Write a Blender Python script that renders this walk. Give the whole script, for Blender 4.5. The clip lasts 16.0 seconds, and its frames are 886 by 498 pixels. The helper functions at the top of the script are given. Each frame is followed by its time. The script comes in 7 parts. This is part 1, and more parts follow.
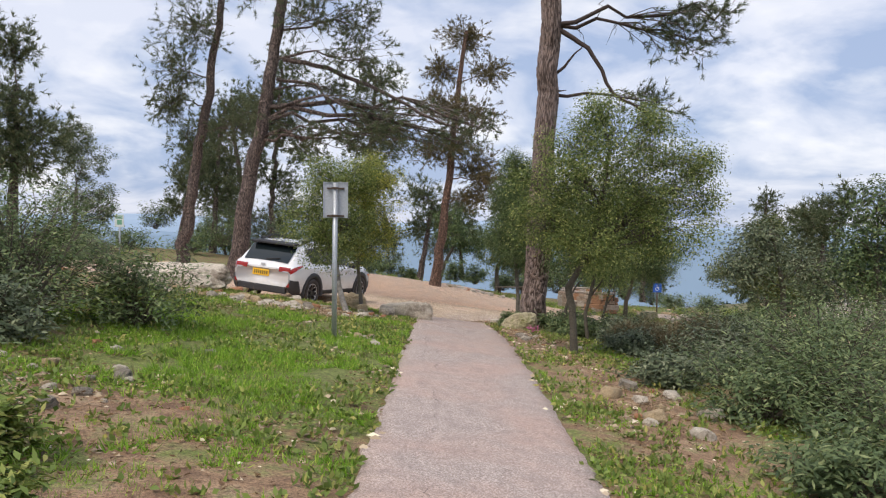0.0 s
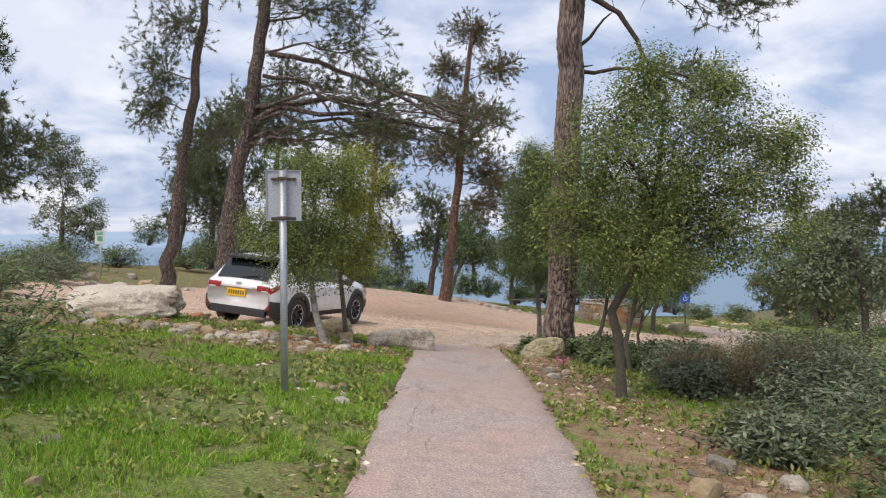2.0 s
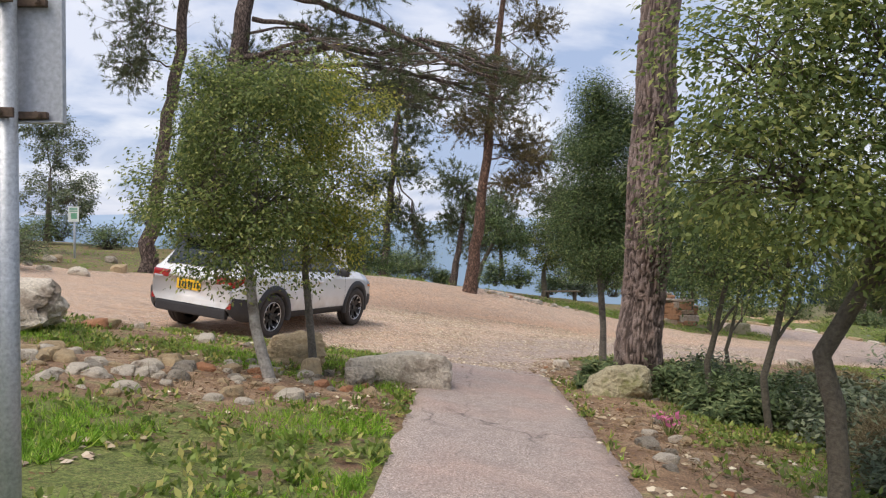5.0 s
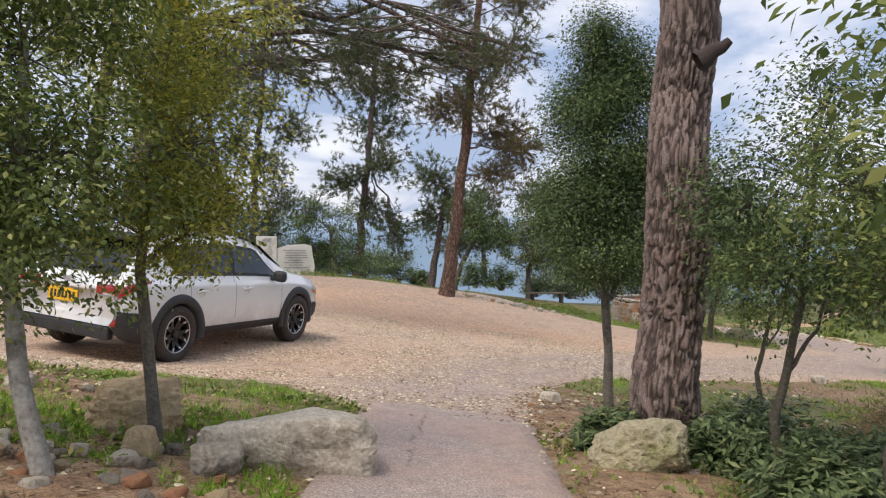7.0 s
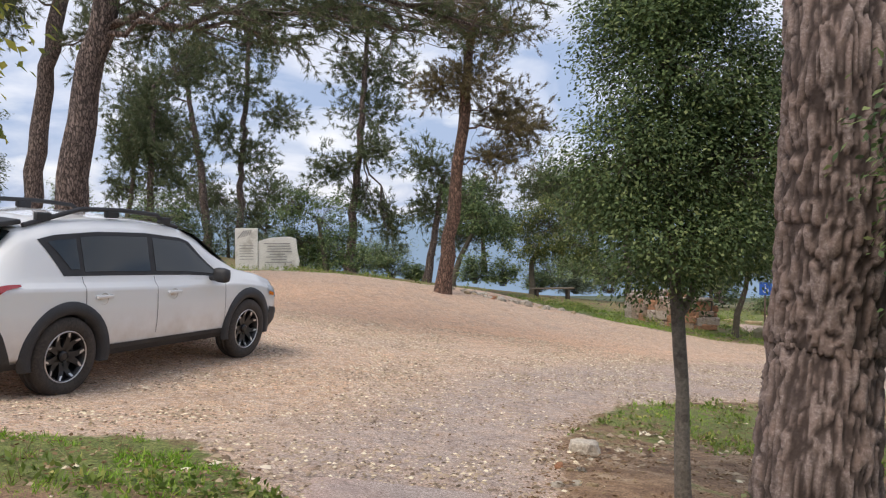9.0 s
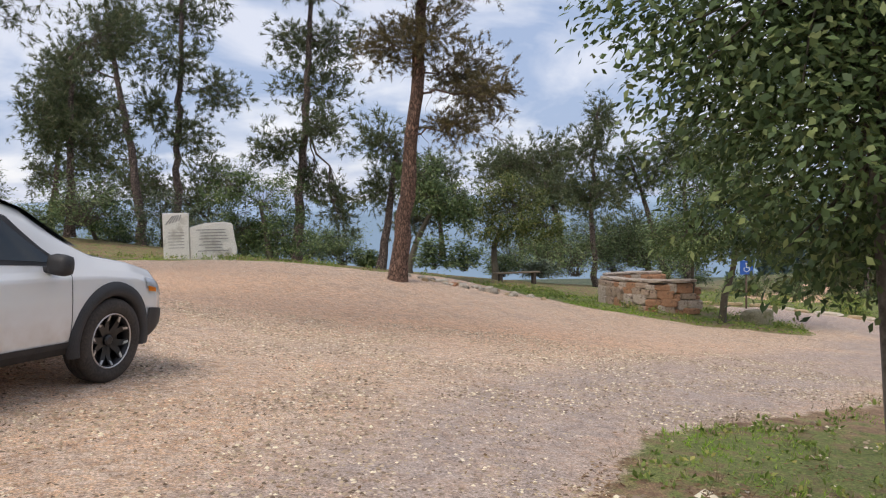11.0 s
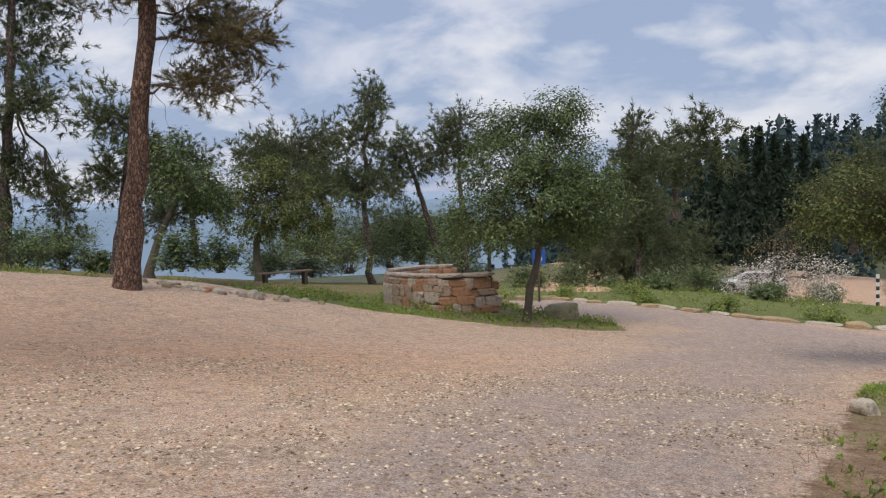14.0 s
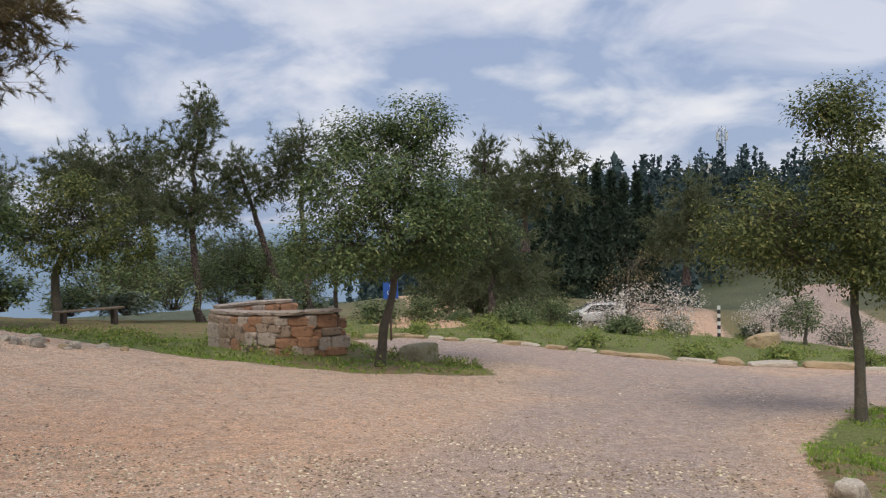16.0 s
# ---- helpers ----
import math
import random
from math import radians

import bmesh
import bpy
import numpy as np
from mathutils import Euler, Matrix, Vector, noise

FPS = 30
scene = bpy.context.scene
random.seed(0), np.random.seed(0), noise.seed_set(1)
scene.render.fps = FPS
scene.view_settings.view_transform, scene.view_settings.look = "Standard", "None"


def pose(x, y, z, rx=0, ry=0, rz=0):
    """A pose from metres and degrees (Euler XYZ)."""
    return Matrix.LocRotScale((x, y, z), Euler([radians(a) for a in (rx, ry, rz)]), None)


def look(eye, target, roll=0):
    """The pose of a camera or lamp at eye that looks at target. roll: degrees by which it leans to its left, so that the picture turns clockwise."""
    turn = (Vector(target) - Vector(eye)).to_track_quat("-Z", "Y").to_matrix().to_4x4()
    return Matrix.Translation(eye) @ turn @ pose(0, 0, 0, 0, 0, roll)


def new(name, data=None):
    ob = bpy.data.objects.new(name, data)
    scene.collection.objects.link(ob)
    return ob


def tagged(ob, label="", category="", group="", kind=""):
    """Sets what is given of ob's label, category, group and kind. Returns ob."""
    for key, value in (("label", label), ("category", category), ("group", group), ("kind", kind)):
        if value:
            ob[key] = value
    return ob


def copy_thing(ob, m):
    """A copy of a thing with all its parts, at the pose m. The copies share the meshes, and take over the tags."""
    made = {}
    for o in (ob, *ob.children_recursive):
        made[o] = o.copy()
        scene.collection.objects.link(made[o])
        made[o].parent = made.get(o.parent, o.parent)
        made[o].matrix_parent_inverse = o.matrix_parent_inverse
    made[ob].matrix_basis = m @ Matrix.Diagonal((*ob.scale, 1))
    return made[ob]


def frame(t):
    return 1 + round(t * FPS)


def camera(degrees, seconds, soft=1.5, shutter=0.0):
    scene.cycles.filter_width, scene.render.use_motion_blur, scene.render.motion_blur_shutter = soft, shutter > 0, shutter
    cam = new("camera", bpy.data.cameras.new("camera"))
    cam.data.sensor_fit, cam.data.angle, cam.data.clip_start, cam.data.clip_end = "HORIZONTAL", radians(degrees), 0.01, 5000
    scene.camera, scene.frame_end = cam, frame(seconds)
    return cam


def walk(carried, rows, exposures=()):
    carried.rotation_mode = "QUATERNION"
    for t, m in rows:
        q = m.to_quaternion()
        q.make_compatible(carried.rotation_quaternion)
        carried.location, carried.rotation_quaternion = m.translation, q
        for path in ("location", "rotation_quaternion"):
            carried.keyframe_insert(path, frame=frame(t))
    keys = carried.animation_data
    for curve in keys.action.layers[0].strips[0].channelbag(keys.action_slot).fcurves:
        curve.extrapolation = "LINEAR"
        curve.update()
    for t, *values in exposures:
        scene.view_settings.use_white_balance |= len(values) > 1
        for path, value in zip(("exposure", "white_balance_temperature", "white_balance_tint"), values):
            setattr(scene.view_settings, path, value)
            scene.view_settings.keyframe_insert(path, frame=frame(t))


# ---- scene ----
cam = camera(57.6, 16.0, soft=1.2)
METRES, EYE, TILT, LEAN, TURN = 23.4, 1.31, -3.4, 6.0, 0.0
ROWS = [
    (0.0, 0.0, 0.0, 0.0, -0.24, 2.02, -6.73),
    (0.5, 0.0026, 0.0331, 0.0015, -0.62, 1.56, -5.57),
    (1.0, 0.005, 0.0645, 0.0037, 0.33, 1.78, -5.0),
    (1.5, 0.0066, 0.096, 0.0054, 0.26, 2.48, -5.18),
    (2.0, 0.0065, 0.1272, 0.0059, 0.76, 2.72, -5.6),
    (2.5, 0.0041, 0.1582, 0.0074, 0.13, 2.87, -5.92),
    (3.0, 0.0028, 0.19, 0.0086, 0.13, 2.91, -6.09),
    (3.5, 0.0022, 0.222, 0.0093, -0.18, 2.34, -6.53),
    (4.0, 0.0029, 0.2548, 0.0096, 2.95, 1.34, -5.99),
    (6.5, 0.0092, 0.4133, 0.0153, 1.77, 1.94, -7.17),
    (7.0, 0.014, 0.4445, 0.0158, 1.47, 1.62, -6.32),
    (7.5, 0.0169, 0.4754, 0.0163, 1.21, 1.41, -6.26),
    (8.0, 0.0165, 0.5053, 0.0171, 1.51, 1.25, -6.1),
    (10.5, 0.014, 0.6552, 0.0155, 0.02, 0.98, -4.8),
    (11.0, 0.0153, 0.6873, 0.0148, -1.65, 0.47, -4.73),
    (11.5, 0.0185, 0.718, 0.0148, -2.82, 0.34, -4.92),
    (12.0, 0.0201, 0.7489, 0.0138, -6.42, 0.74, -5.54),
    (12.5, 0.0214, 0.781, 0.0124, -6.71, 0.89, -5.62),
    (13.0, 0.0228, 0.8118, 0.0128, -9.01, 1.05, -4.42),
    (13.5, 0.0261, 0.8415, 0.013, -11.57, 0.9, -3.37),
    (14.0, 0.0303, 0.8726, 0.0119, -18.41, 1.42, -2.77),
    (14.5, 0.0391, 0.904, 0.012, -21.01, 1.63, -1.81),
    (15.0, 0.0488, 0.9336, 0.0135, -25.85, 1.84, -1.21),
    (15.5, 0.0606, 0.9603, 0.0138, -25.99, 3.76, -1.22),
    (16.0, 0.073, 0.9895, 0.014, -29.53, 4.28, -2.26),
]
walk(cam, [(t, pose(0, 0, EYE, TILT, LEAN, TURN) @ pose(METRES * x, METRES * y, METRES * z, 90 + pitch, roll, yaw)) for t, x, y, z, yaw, pitch, roll in ROWS],
     exposures=[(0.0, 0.3), (4.0, 0.3), (8.0, 0.32), (10.5, 0.28), (12.5, 0.0), (16.0, -0.02)])

# ---- sky and sun ----
SUN_UP, SUN_AZ = 56.0, 215.0          # elevation, bearing clockwise from the way walked
world = bpy.data.worlds.new("overcast_sky")
scene.world = world
world.use_nodes = True
wn, wl = world.node_tree.nodes, world.node_tree.links
wn.clear()
w_out, w_bg, w_sky = wn.new("ShaderNodeOutputWorld"), wn.new("ShaderNodeBackground"), wn.new("ShaderNodeTexSky")
w_sky.sky_type, w_sky.sun_disc = "NISHITA", False
w_sky.sun_elevation, w_sky.sun_rotation = radians(SUN_UP), radians(SUN_AZ)
w_sky.dust_density = 2.0
w_tc, w_sep = wn.new("ShaderNodeTexCoord"), wn.new("ShaderNodeSeparateXYZ")
wl.new(w_tc.outputs["Generated"], w_sep.inputs[0])


def wmath(op, a, b=None):
    n = wn.new("ShaderNodeMath")
    n.operation = op
    for i, v in enumerate((a, b)):
        if v is None:
            continue
        if isinstance(v, (int, float)):
            n.inputs[i].default_value = v
        else:
            wl.new(v, n.inputs[i])
    return n.outputs[0]


# cloud deck: the way is thrown on to a flat layer overhead
w_den = wmath("ADD", wmath("MAXIMUM", w_sep.outputs[2], 0.0), 0.30)
w_cmb = wn.new("ShaderNodeCombineXYZ")
wl.new(wmath("DIVIDE", w_sep.outputs[0], w_den), w_cmb.inputs[0])
wl.new(wmath("DIVIDE", w_sep.outputs[1], w_den), w_cmb.inputs[1])
w_n1, w_n2 = wn.new("ShaderNodeTexNoise"), wn.new("ShaderNodeTexNoise")
w_n1.inputs["Scale"].default_value, w_n1.inputs["Detail"].default_value, w_n1.inputs["Roughness"].default_value = 2.1, 8, 0.55
w_n1.inputs["Distortion"].default_value = 0.5
w_n2.inputs["Scale"].default_value, w_n2.inputs["Detail"].default_value = 3.3, 8
wl.new(w_cmb.outputs[0], w_n1.inputs["Vector"])
wl.new(w_cmb.outputs[0], w_n2.inputs["Vector"])
w_r1, w_r2 = wn.new("ShaderNodeValToRGB"), wn.new("ShaderNodeValToRGB")
w_r1.color_ramp.elements[0].position, w_r1.color_ramp.elements[0].color = 0.42, (0.36, 0.445, 0.64, 1)
w_r1.color_ramp.elements[1].position, w_r1.color_ramp.elements[1].color = 0.58, (0.70, 0.725, 0.83, 1)
w_r2.color_ramp.elements[0].position, w_r2.color_ramp.elements[0].color = 0.52, (0, 0, 0, 1)
w_r2.color_ramp.elements[1].position, w_r2.color_ramp.elements[1].color = 0.72, (1, 1, 1, 1)
wl.new(w_n1.outputs["Fac"], w_r1.inputs[0])
wl.new(w_n2.outputs["Fac"], w_r2.inputs[0])
w_mx = wn.new("ShaderNodeMix")
w_mx.data_type = "RGBA"
w_mx.inputs["B"].default_value = (0.98, 0.96, 0.96, 1)
wl.new(wmath("MULTIPLY", w_r2.outputs[0], 0.75), w_mx.inputs["Factor"])
wl.new(w_r1.outputs[0], w_mx.inputs["A"])
# clear air shows thinly through the cloud
w_sc = wn.new("ShaderNodeMix")
w_sc.data_type, w_sc.blend_type = "RGBA", "MULTIPLY"
w_sc.inputs["Factor"].default_value = 1.0
w_sc.inputs["B"].default_value = (0.11, 0.11, 0.11, 1)
wl.new(w_sky.outputs[0], w_sc.inputs["A"])
w_all = wn.new("ShaderNodeMix")
w_all.data_type = "RGBA"
w_all.inputs["Factor"].default_value = 0.86
wl.new(w_sc.outputs["Result"], w_all.inputs["A"])
wl.new(w_mx.outputs["Result"], w_all.inputs["B"])
wl.new(w_all.outputs["Result"], w_bg.inputs["Color"])
w_bg.inputs["Strength"].default_value = 1.0
wl.new(w_bg.outputs[0], w_out.inputs[0])

sun = new("sun", bpy.data.lights.new("sun", "SUN"))
sun.data.energy, sun.data.angle, sun.data.color = 2.0, radians(32), (1.0, 0.9, 0.79)
_az, _el = radians(SUN_AZ), radians(SUN_UP)
sun.matrix_world = look((0, 0, 60), (-math.sin(_az) * math.cos(_el) * 50, -math.cos(_az) * math.cos(_el) * 50, 60 - math.sin(_el) * 50))


# ---- materials ----
def material(name, rough=0.85, metal=0.0):
    m = bpy.data.materials.new(name)
    m.use_nodes = True
    b = m.node_tree.nodes["Principled BSDF"]
    b.inputs["Roughness"].default_value, b.inputs["Metallic"].default_value = rough, metal
    return m, m.node_tree.nodes, m.node_tree.links, b


def noise_tex(n, l, scale, detail=4, vec=None, rough=0.55):
    t = n.new("ShaderNodeTexNoise")
    t.inputs["Scale"].default_value, t.inputs["Detail"].default_value, t.inputs["Roughness"].default_value = scale, detail, rough
    if vec is not None:
        l.new(vec, t.inputs["Vector"])
    return t.outputs["Fac"]


def ramp(n, l, fac, stops):
    r = n.new("ShaderNodeValToRGB")
    e = r.color_ramp.elements
    while len(e) < len(stops):
        e.new(0.5)
    for el, (p, c) in zip(e, stops):
        el.position, el.color = p, (*c, 1)
    l.new(fac, r.inputs[0])
    return r.outputs[0]


def mixc(n, l, fac, a, b, mode="MIX"):
    m = n.new("ShaderNodeMix")
    m.data_type, m.blend_type = "RGBA", mode
    for sock, v in (("Factor", fac), ("A", a), ("B", b)):
        if isinstance(v, (int, float)):
            m.inputs[sock].default_value = v
        elif isinstance(v, tuple):
            m.inputs[sock].default_value = (*v, 1)
        else:
            l.new(v, m.inputs[sock])
    return m.outputs["Result"]


def bump(n, l, b, height, strength=0.4, dist=0.02):
    k = n.new("ShaderNodeBump")
    k.inputs["Strength"].default_value, k.inputs["Distance"].default_value = strength, dist
    l.new(height, k.inputs["Height"])
    l.new(k.outputs[0], b.inputs["Normal"])


def mottled(name, dark, light, scale=8, fine=60, rough=0.85, bumpy=0.4, dist=0.01, metal=0.0, stain=None):
    """Two scales of colour noise with fine relief, in the thing's own metres."""
    m, n, l, b = material(name, rough, metal)
    v = n.new("ShaderNodeTexCoord").outputs["Object"]
    c = ramp(n, l, noise_tex(n, l, scale, 5, v), [(0.3, dark), (0.7, light)])
    f = noise_tex(n, l, fine, 4, v)
    c = mixc(n, l, 0.55, c, ramp(n, l, f, [(0.25, tuple(x * 0.55 for x in dark)), (0.75, tuple(min(1, x * 1.25) for x in light))]))
    if stain:
        c = mixc(n, l, ramp(n, l, noise_tex(n, l, scale * 0.6, 6, v, 0.7), [(0.52, (0, 0, 0)), (0.66, (1, 1, 1))]), c, stain)
    l.new(c, b.inputs["Base Color"])
    bump(n, l, b, f, bumpy, dist)
    return m


def leafy(name, dark, light, tip, rough=0.5, soft=0.25):
    """Leaves: a colour for each leaf, patches of tint through the crown, some light through the blade."""
    m, n, l, b = material(name, rough)
    b.inputs["Specular IOR Level"].default_value = 0.25
    g = n.new("ShaderNodeNewGeometry")
    v = n.new("ShaderNodeTexCoord").outputs["Object"]
    c = ramp(n, l, g.outputs["Random Per Island"], [(0.0, dark), (0.75, light), (1.0, tip)])
    c = mixc(n, l, noise_tex(n, l, 1.3, 3, v), c, mixc(n, l, 1.0, c, (1.1, 1.12, 0.85), "MULTIPLY"))
    l.new(c, b.inputs["Base Color"])
    t = n.new("ShaderNodeBsdfTranslucent")
    l.new(c, t.inputs["Color"])
    s = n.new("ShaderNodeMixShader")
    s.inputs[0].default_value = soft
    l.new(b.outputs[0], s.inputs[1])
    l.new(t.outputs[0], s.inputs[2])
    l.new(s.outputs[0], n["Material Output"].inputs["Surface"])
    return m


def bark(name, dark, light, scale=5.0, deep=0.05):
    """Furrowed bark: plates drawn out along the trunk."""
    m, n, l, b = material(name, 0.95)
    v = n.new("ShaderNodeTexCoord").outputs["Object"]
    mp = n.new("ShaderNodeMapping")
    mp.inputs["Scale"].default_value = (1, 1, 0.34)
    l.new(v, mp.inputs["Vector"])
    w = n.new("ShaderNodeTexVoronoi")
    w.feature = "DISTANCE_TO_EDGE"
    w.inputs["Scale"].default_value = scale * 5.5
    nz = n.new("ShaderNodeTexNoise")
    nz.inputs["Scale"].default_value = scale * 5
    l.new(mp.outputs[0], nz.inputs["Vector"])
    add = n.new("ShaderNodeMixRGB")
    add.inputs[0].default_value = 0.1
    l.new(mp.outputs[0], add.inputs[1])
    l.new(nz.outputs["Color"], add.inputs[2])
    l.new(add.outputs[0], w.inputs["Vector"])
    edge = ramp(n, l, w.outputs["Distance"], [(0.02, (0, 0, 0)), (0.2, (1, 1, 1))])
    cell = n.new("ShaderNodeTexVoronoi")
    cell.inputs["Scale"].default_value = scale * 5.5
    l.new(add.outputs[0], cell.inputs["Vector"])
    f = noise_tex(n, l, 70, 6, v, 0.7)
    c = mixc(n, l, ramp(n, l, f, [(0.3, (0, 0, 0)), (0.7, (1, 1, 1))]), dark, light)
    c = mixc(n, l, 0.7, c, ramp(n, l, cell.outputs["Color"], [(0.2, (0.62, 0.58, 0.56)), (0.8, (1.3, 1.27, 1.25))]), "MULTIPLY")
    c = mixc(n, l, edge, tuple(x * 0.28 for x in dark), c)
    l.new(c, b.inputs["Base Color"])
    hm = mixc(n, l, 0.35, edge, f)
    bump(n, l, b, hm, 0.9, deep)
    return m


M_PINE = leafy("pine_needles", (0.058, 0.078, 0.044), (0.142, 0.170, 0.098), (0.24, 0.222, 0.150), 0.7, 0.25)
M_PINE_DRY = leafy("dry_pine_needles", (0.095, 0.083, 0.048), (0.189, 0.160, 0.091), (0.270, 0.199, 0.125), 0.65, 0.2)
M_OAK = leafy("oak_leaves", (0.050, 0.080, 0.038), (0.135, 0.19, 0.082), (0.29, 0.33, 0.15), 0.5, 0.3)
M_OAK_MID = leafy("fresh_oak_leaves", (0.085, 0.125, 0.045), (0.235, 0.285, 0.105), (0.50, 0.50, 0.20), 0.55, 0.5)
M_OAK_Y = leafy("young_oak_leaves", (0.15, 0.18, 0.045), (0.40, 0.41, 0.10), (0.68, 0.58, 0.15), 0.55, 0.62)
M_OAK_DULL = leafy("dull_oak_leaves", (0.052, 0.075, 0.028), (0.145, 0.172, 0.06), (0.31, 0.29, 0.11), 0.55, 0.3)
M_SHRUB = leafy("shrub_leaves", (0.068, 0.102, 0.050), (0.185, 0.24, 0.118), (0.32, 0.35, 0.18), 0.6, 0.3)
M_OLIVE = leafy("greygreen_leaves", (0.074, 0.097, 0.065), (0.173, 0.204, 0.129), (0.296, 0.308, 0.217), 0.5, 0.2)
M_CYPRESS = leafy("cypress_needles", (0.018, 0.034, 0.026), (0.048, 0.074, 0.055), (0.082, 0.108, 0.078), 0.7, 0.1)
M_BLOSSOM = leafy("almond_blossom", (0.44, 0.37, 0.385), (0.76, 0.69, 0.71), (0.86, 0.83, 0.84), 0.7, 0.3)
# far woods: the blue of distant haze is mixed into the leaf colours
M_WOODS = leafy("haze_tinted_woods", (0.032, 0.055, 0.066), (0.064, 0.098, 0.112), (0.098, 0.138, 0.152), 0.85, 0.1)
M_GRASS = leafy("grass_blades", (0.124, 0.229, 0.027), (0.282, 0.474, 0.060), (0.528, 0.597, 0.134), 0.5, 0.3)
M_WEED = leafy("weed_leaves", (0.11, 0.165, 0.04), (0.26, 0.33, 0.09), (0.517, 0.45, 0.169), 0.5, 0.25)
M_DRY = leafy("dry_stalks", (0.12, 0.09, 0.05), (0.27, 0.21, 0.13), (0.4, 0.33, 0.22), 0.8, 0.15)
M_BARK = bark("pine_bark", (0.14, 0.1, 0.085), (0.34, 0.27, 0.235), 4.0, 0.05)


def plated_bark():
    """Bark whose plates are modelled: darker colour in the furrows, grey and pinkish scales on the plates."""
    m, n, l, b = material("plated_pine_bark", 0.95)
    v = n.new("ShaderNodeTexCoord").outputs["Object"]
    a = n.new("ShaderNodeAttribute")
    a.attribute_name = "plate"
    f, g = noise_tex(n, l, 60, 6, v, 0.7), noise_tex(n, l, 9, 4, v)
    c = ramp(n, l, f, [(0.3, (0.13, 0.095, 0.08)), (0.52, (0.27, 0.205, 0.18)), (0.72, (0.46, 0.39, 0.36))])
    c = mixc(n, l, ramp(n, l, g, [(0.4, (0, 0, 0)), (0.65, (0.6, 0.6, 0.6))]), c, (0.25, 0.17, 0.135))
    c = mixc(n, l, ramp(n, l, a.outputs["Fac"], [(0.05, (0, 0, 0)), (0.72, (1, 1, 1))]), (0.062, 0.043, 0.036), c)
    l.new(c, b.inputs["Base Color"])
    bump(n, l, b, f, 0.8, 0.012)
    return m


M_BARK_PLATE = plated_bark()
M_BARK_RED = bark("reddish_pine_bark", (0.16, 0.095, 0.065), (0.36, 0.225, 0.165), 4.0, 0.04)
M_BARK_OAK = mottled("oak_bark", (0.06, 0.052, 0.04), (0.155, 0.135, 0.1), 7, 50, 0.95, 0.7, 0.02)
M_BARK_PALE = mottled("pale_smooth_bark", (0.2, 0.18, 0.155), (0.46, 0.43, 0.38), 6, 40, 0.9, 0.4, 0.01, stain=(0.12, 0.1, 0.08))
M_BARK_GREY = mottled("grey_oak_bark", (0.095, 0.082, 0.066), (0.23, 0.205, 0.17), 7, 50, 0.95, 0.7, 0.02, stain=(0.06, 0.05, 0.04))
M_TWIG = mottled("twigs", (0.08, 0.065, 0.05), (0.17, 0.14, 0.11), 10, 60, 0.95, 0.3)


# ---- shape helpers ----
def mesh_np(name, verts, faces, mat, smooth=False):
    """A mesh from arrays: verts (n, 3), faces (m, k)."""
    verts, faces = np.asarray(verts, dtype=np.float32), np.asarray(faces, dtype=np.int32)
    me = bpy.data.meshes.new(name)
    k = faces.shape[1]
    me.vertices.add(len(verts))
    me.vertices.foreach_set("co", verts.ravel())
    me.loops.add(faces.size)
    me.loops.foreach_set("vertex_index", faces.ravel())
    me.polygons.add(len(faces))
    me.polygons.foreach_set("loop_start", np.arange(0, faces.size, k, dtype=np.int32))
    me.polygons.foreach_set("loop_total", np.full(len(faces), k, dtype=np.int32))
    if smooth:
        me.polygons.foreach_set("use_smooth", np.ones(len(faces), dtype=bool))
    me.update(calc_edges=True)
    if mat:
        me.materials.append(mat)
    return me


def child(name, me, parent, label=""):
    ob = new(name, me)
    ob.parent = parent
    return tagged(ob, label)


def part(name, bm, mat, parent, label="", smooth=False):
    me = bpy.data.meshes.new(name)
    bm.to_mesh(me)
    bm.free()
    if mat:
        me.materials.append(mat)
    if smooth:
        for p in me.polygons:
            p.use_smooth = True
    if parent is None:
        return new(name, me)
    return child(name, me, parent, label)


def empty(name, at, label, category, group="", turn=0.0):
    e = new(name)
    e.empty_display_size = 0.2
    e.matrix_basis = pose(*at, 0, 0, turn)
    return tagged(e, label, category, group)


def unit(v):
    return v / np.maximum(np.linalg.norm(v, axis=-1, keepdims=True), 1e-9)


def tubes(chains, sides):
    """Tapered tubes along chains of (points, radii). Returns verts, quads."""
    V, F, o = [], [], 0
    ang = np.arange(sides) * 2 * math.pi / sides
    for pts, rad in chains:
        pts = np.asarray(pts, float)
        d = unit(np.gradient(pts, axis=0))
        ref = np.array([0.0, 1.0, 0.0]) if abs(d[0][1]) < 0.9 else np.array([1.0, 0.0, 0.0])
        for i, (p, q, r) in enumerate(zip(pts, d, rad)):
            u = unit(np.cross(q, ref))
            w = np.cross(q, u)
            V.append(p + r * (np.outer(np.cos(ang), u) + np.outer(np.sin(ang), w)))
            if i:
                a = o + (i - 1) * sides + np.arange(sides)
                b = o + (i - 1) * sides + (np.arange(sides) + 1) % sides
                F.append(np.stack([a, b, b + sides, a + sides], 1))
        o += len(pts) * sides
    return np.concatenate(V), np.concatenate(F)


def bend(a, b, n, sag, rng, wob=0.04):
    """A slightly crooked line from a to b, its middle lifted by sag."""
    a, b = np.asarray(a, float), np.asarray(b, float)
    t = np.linspace(0, 1, n)[:, None]
    L = np.linalg.norm(b - a)
    p = a + (b - a) * t
    p[:, 2] += sag * 4 * (t * (1 - t))[:, 0]
    w = rng.normal(0, wob * L, (n, 3))
    w[0] = w[-1] = 0
    return p + w


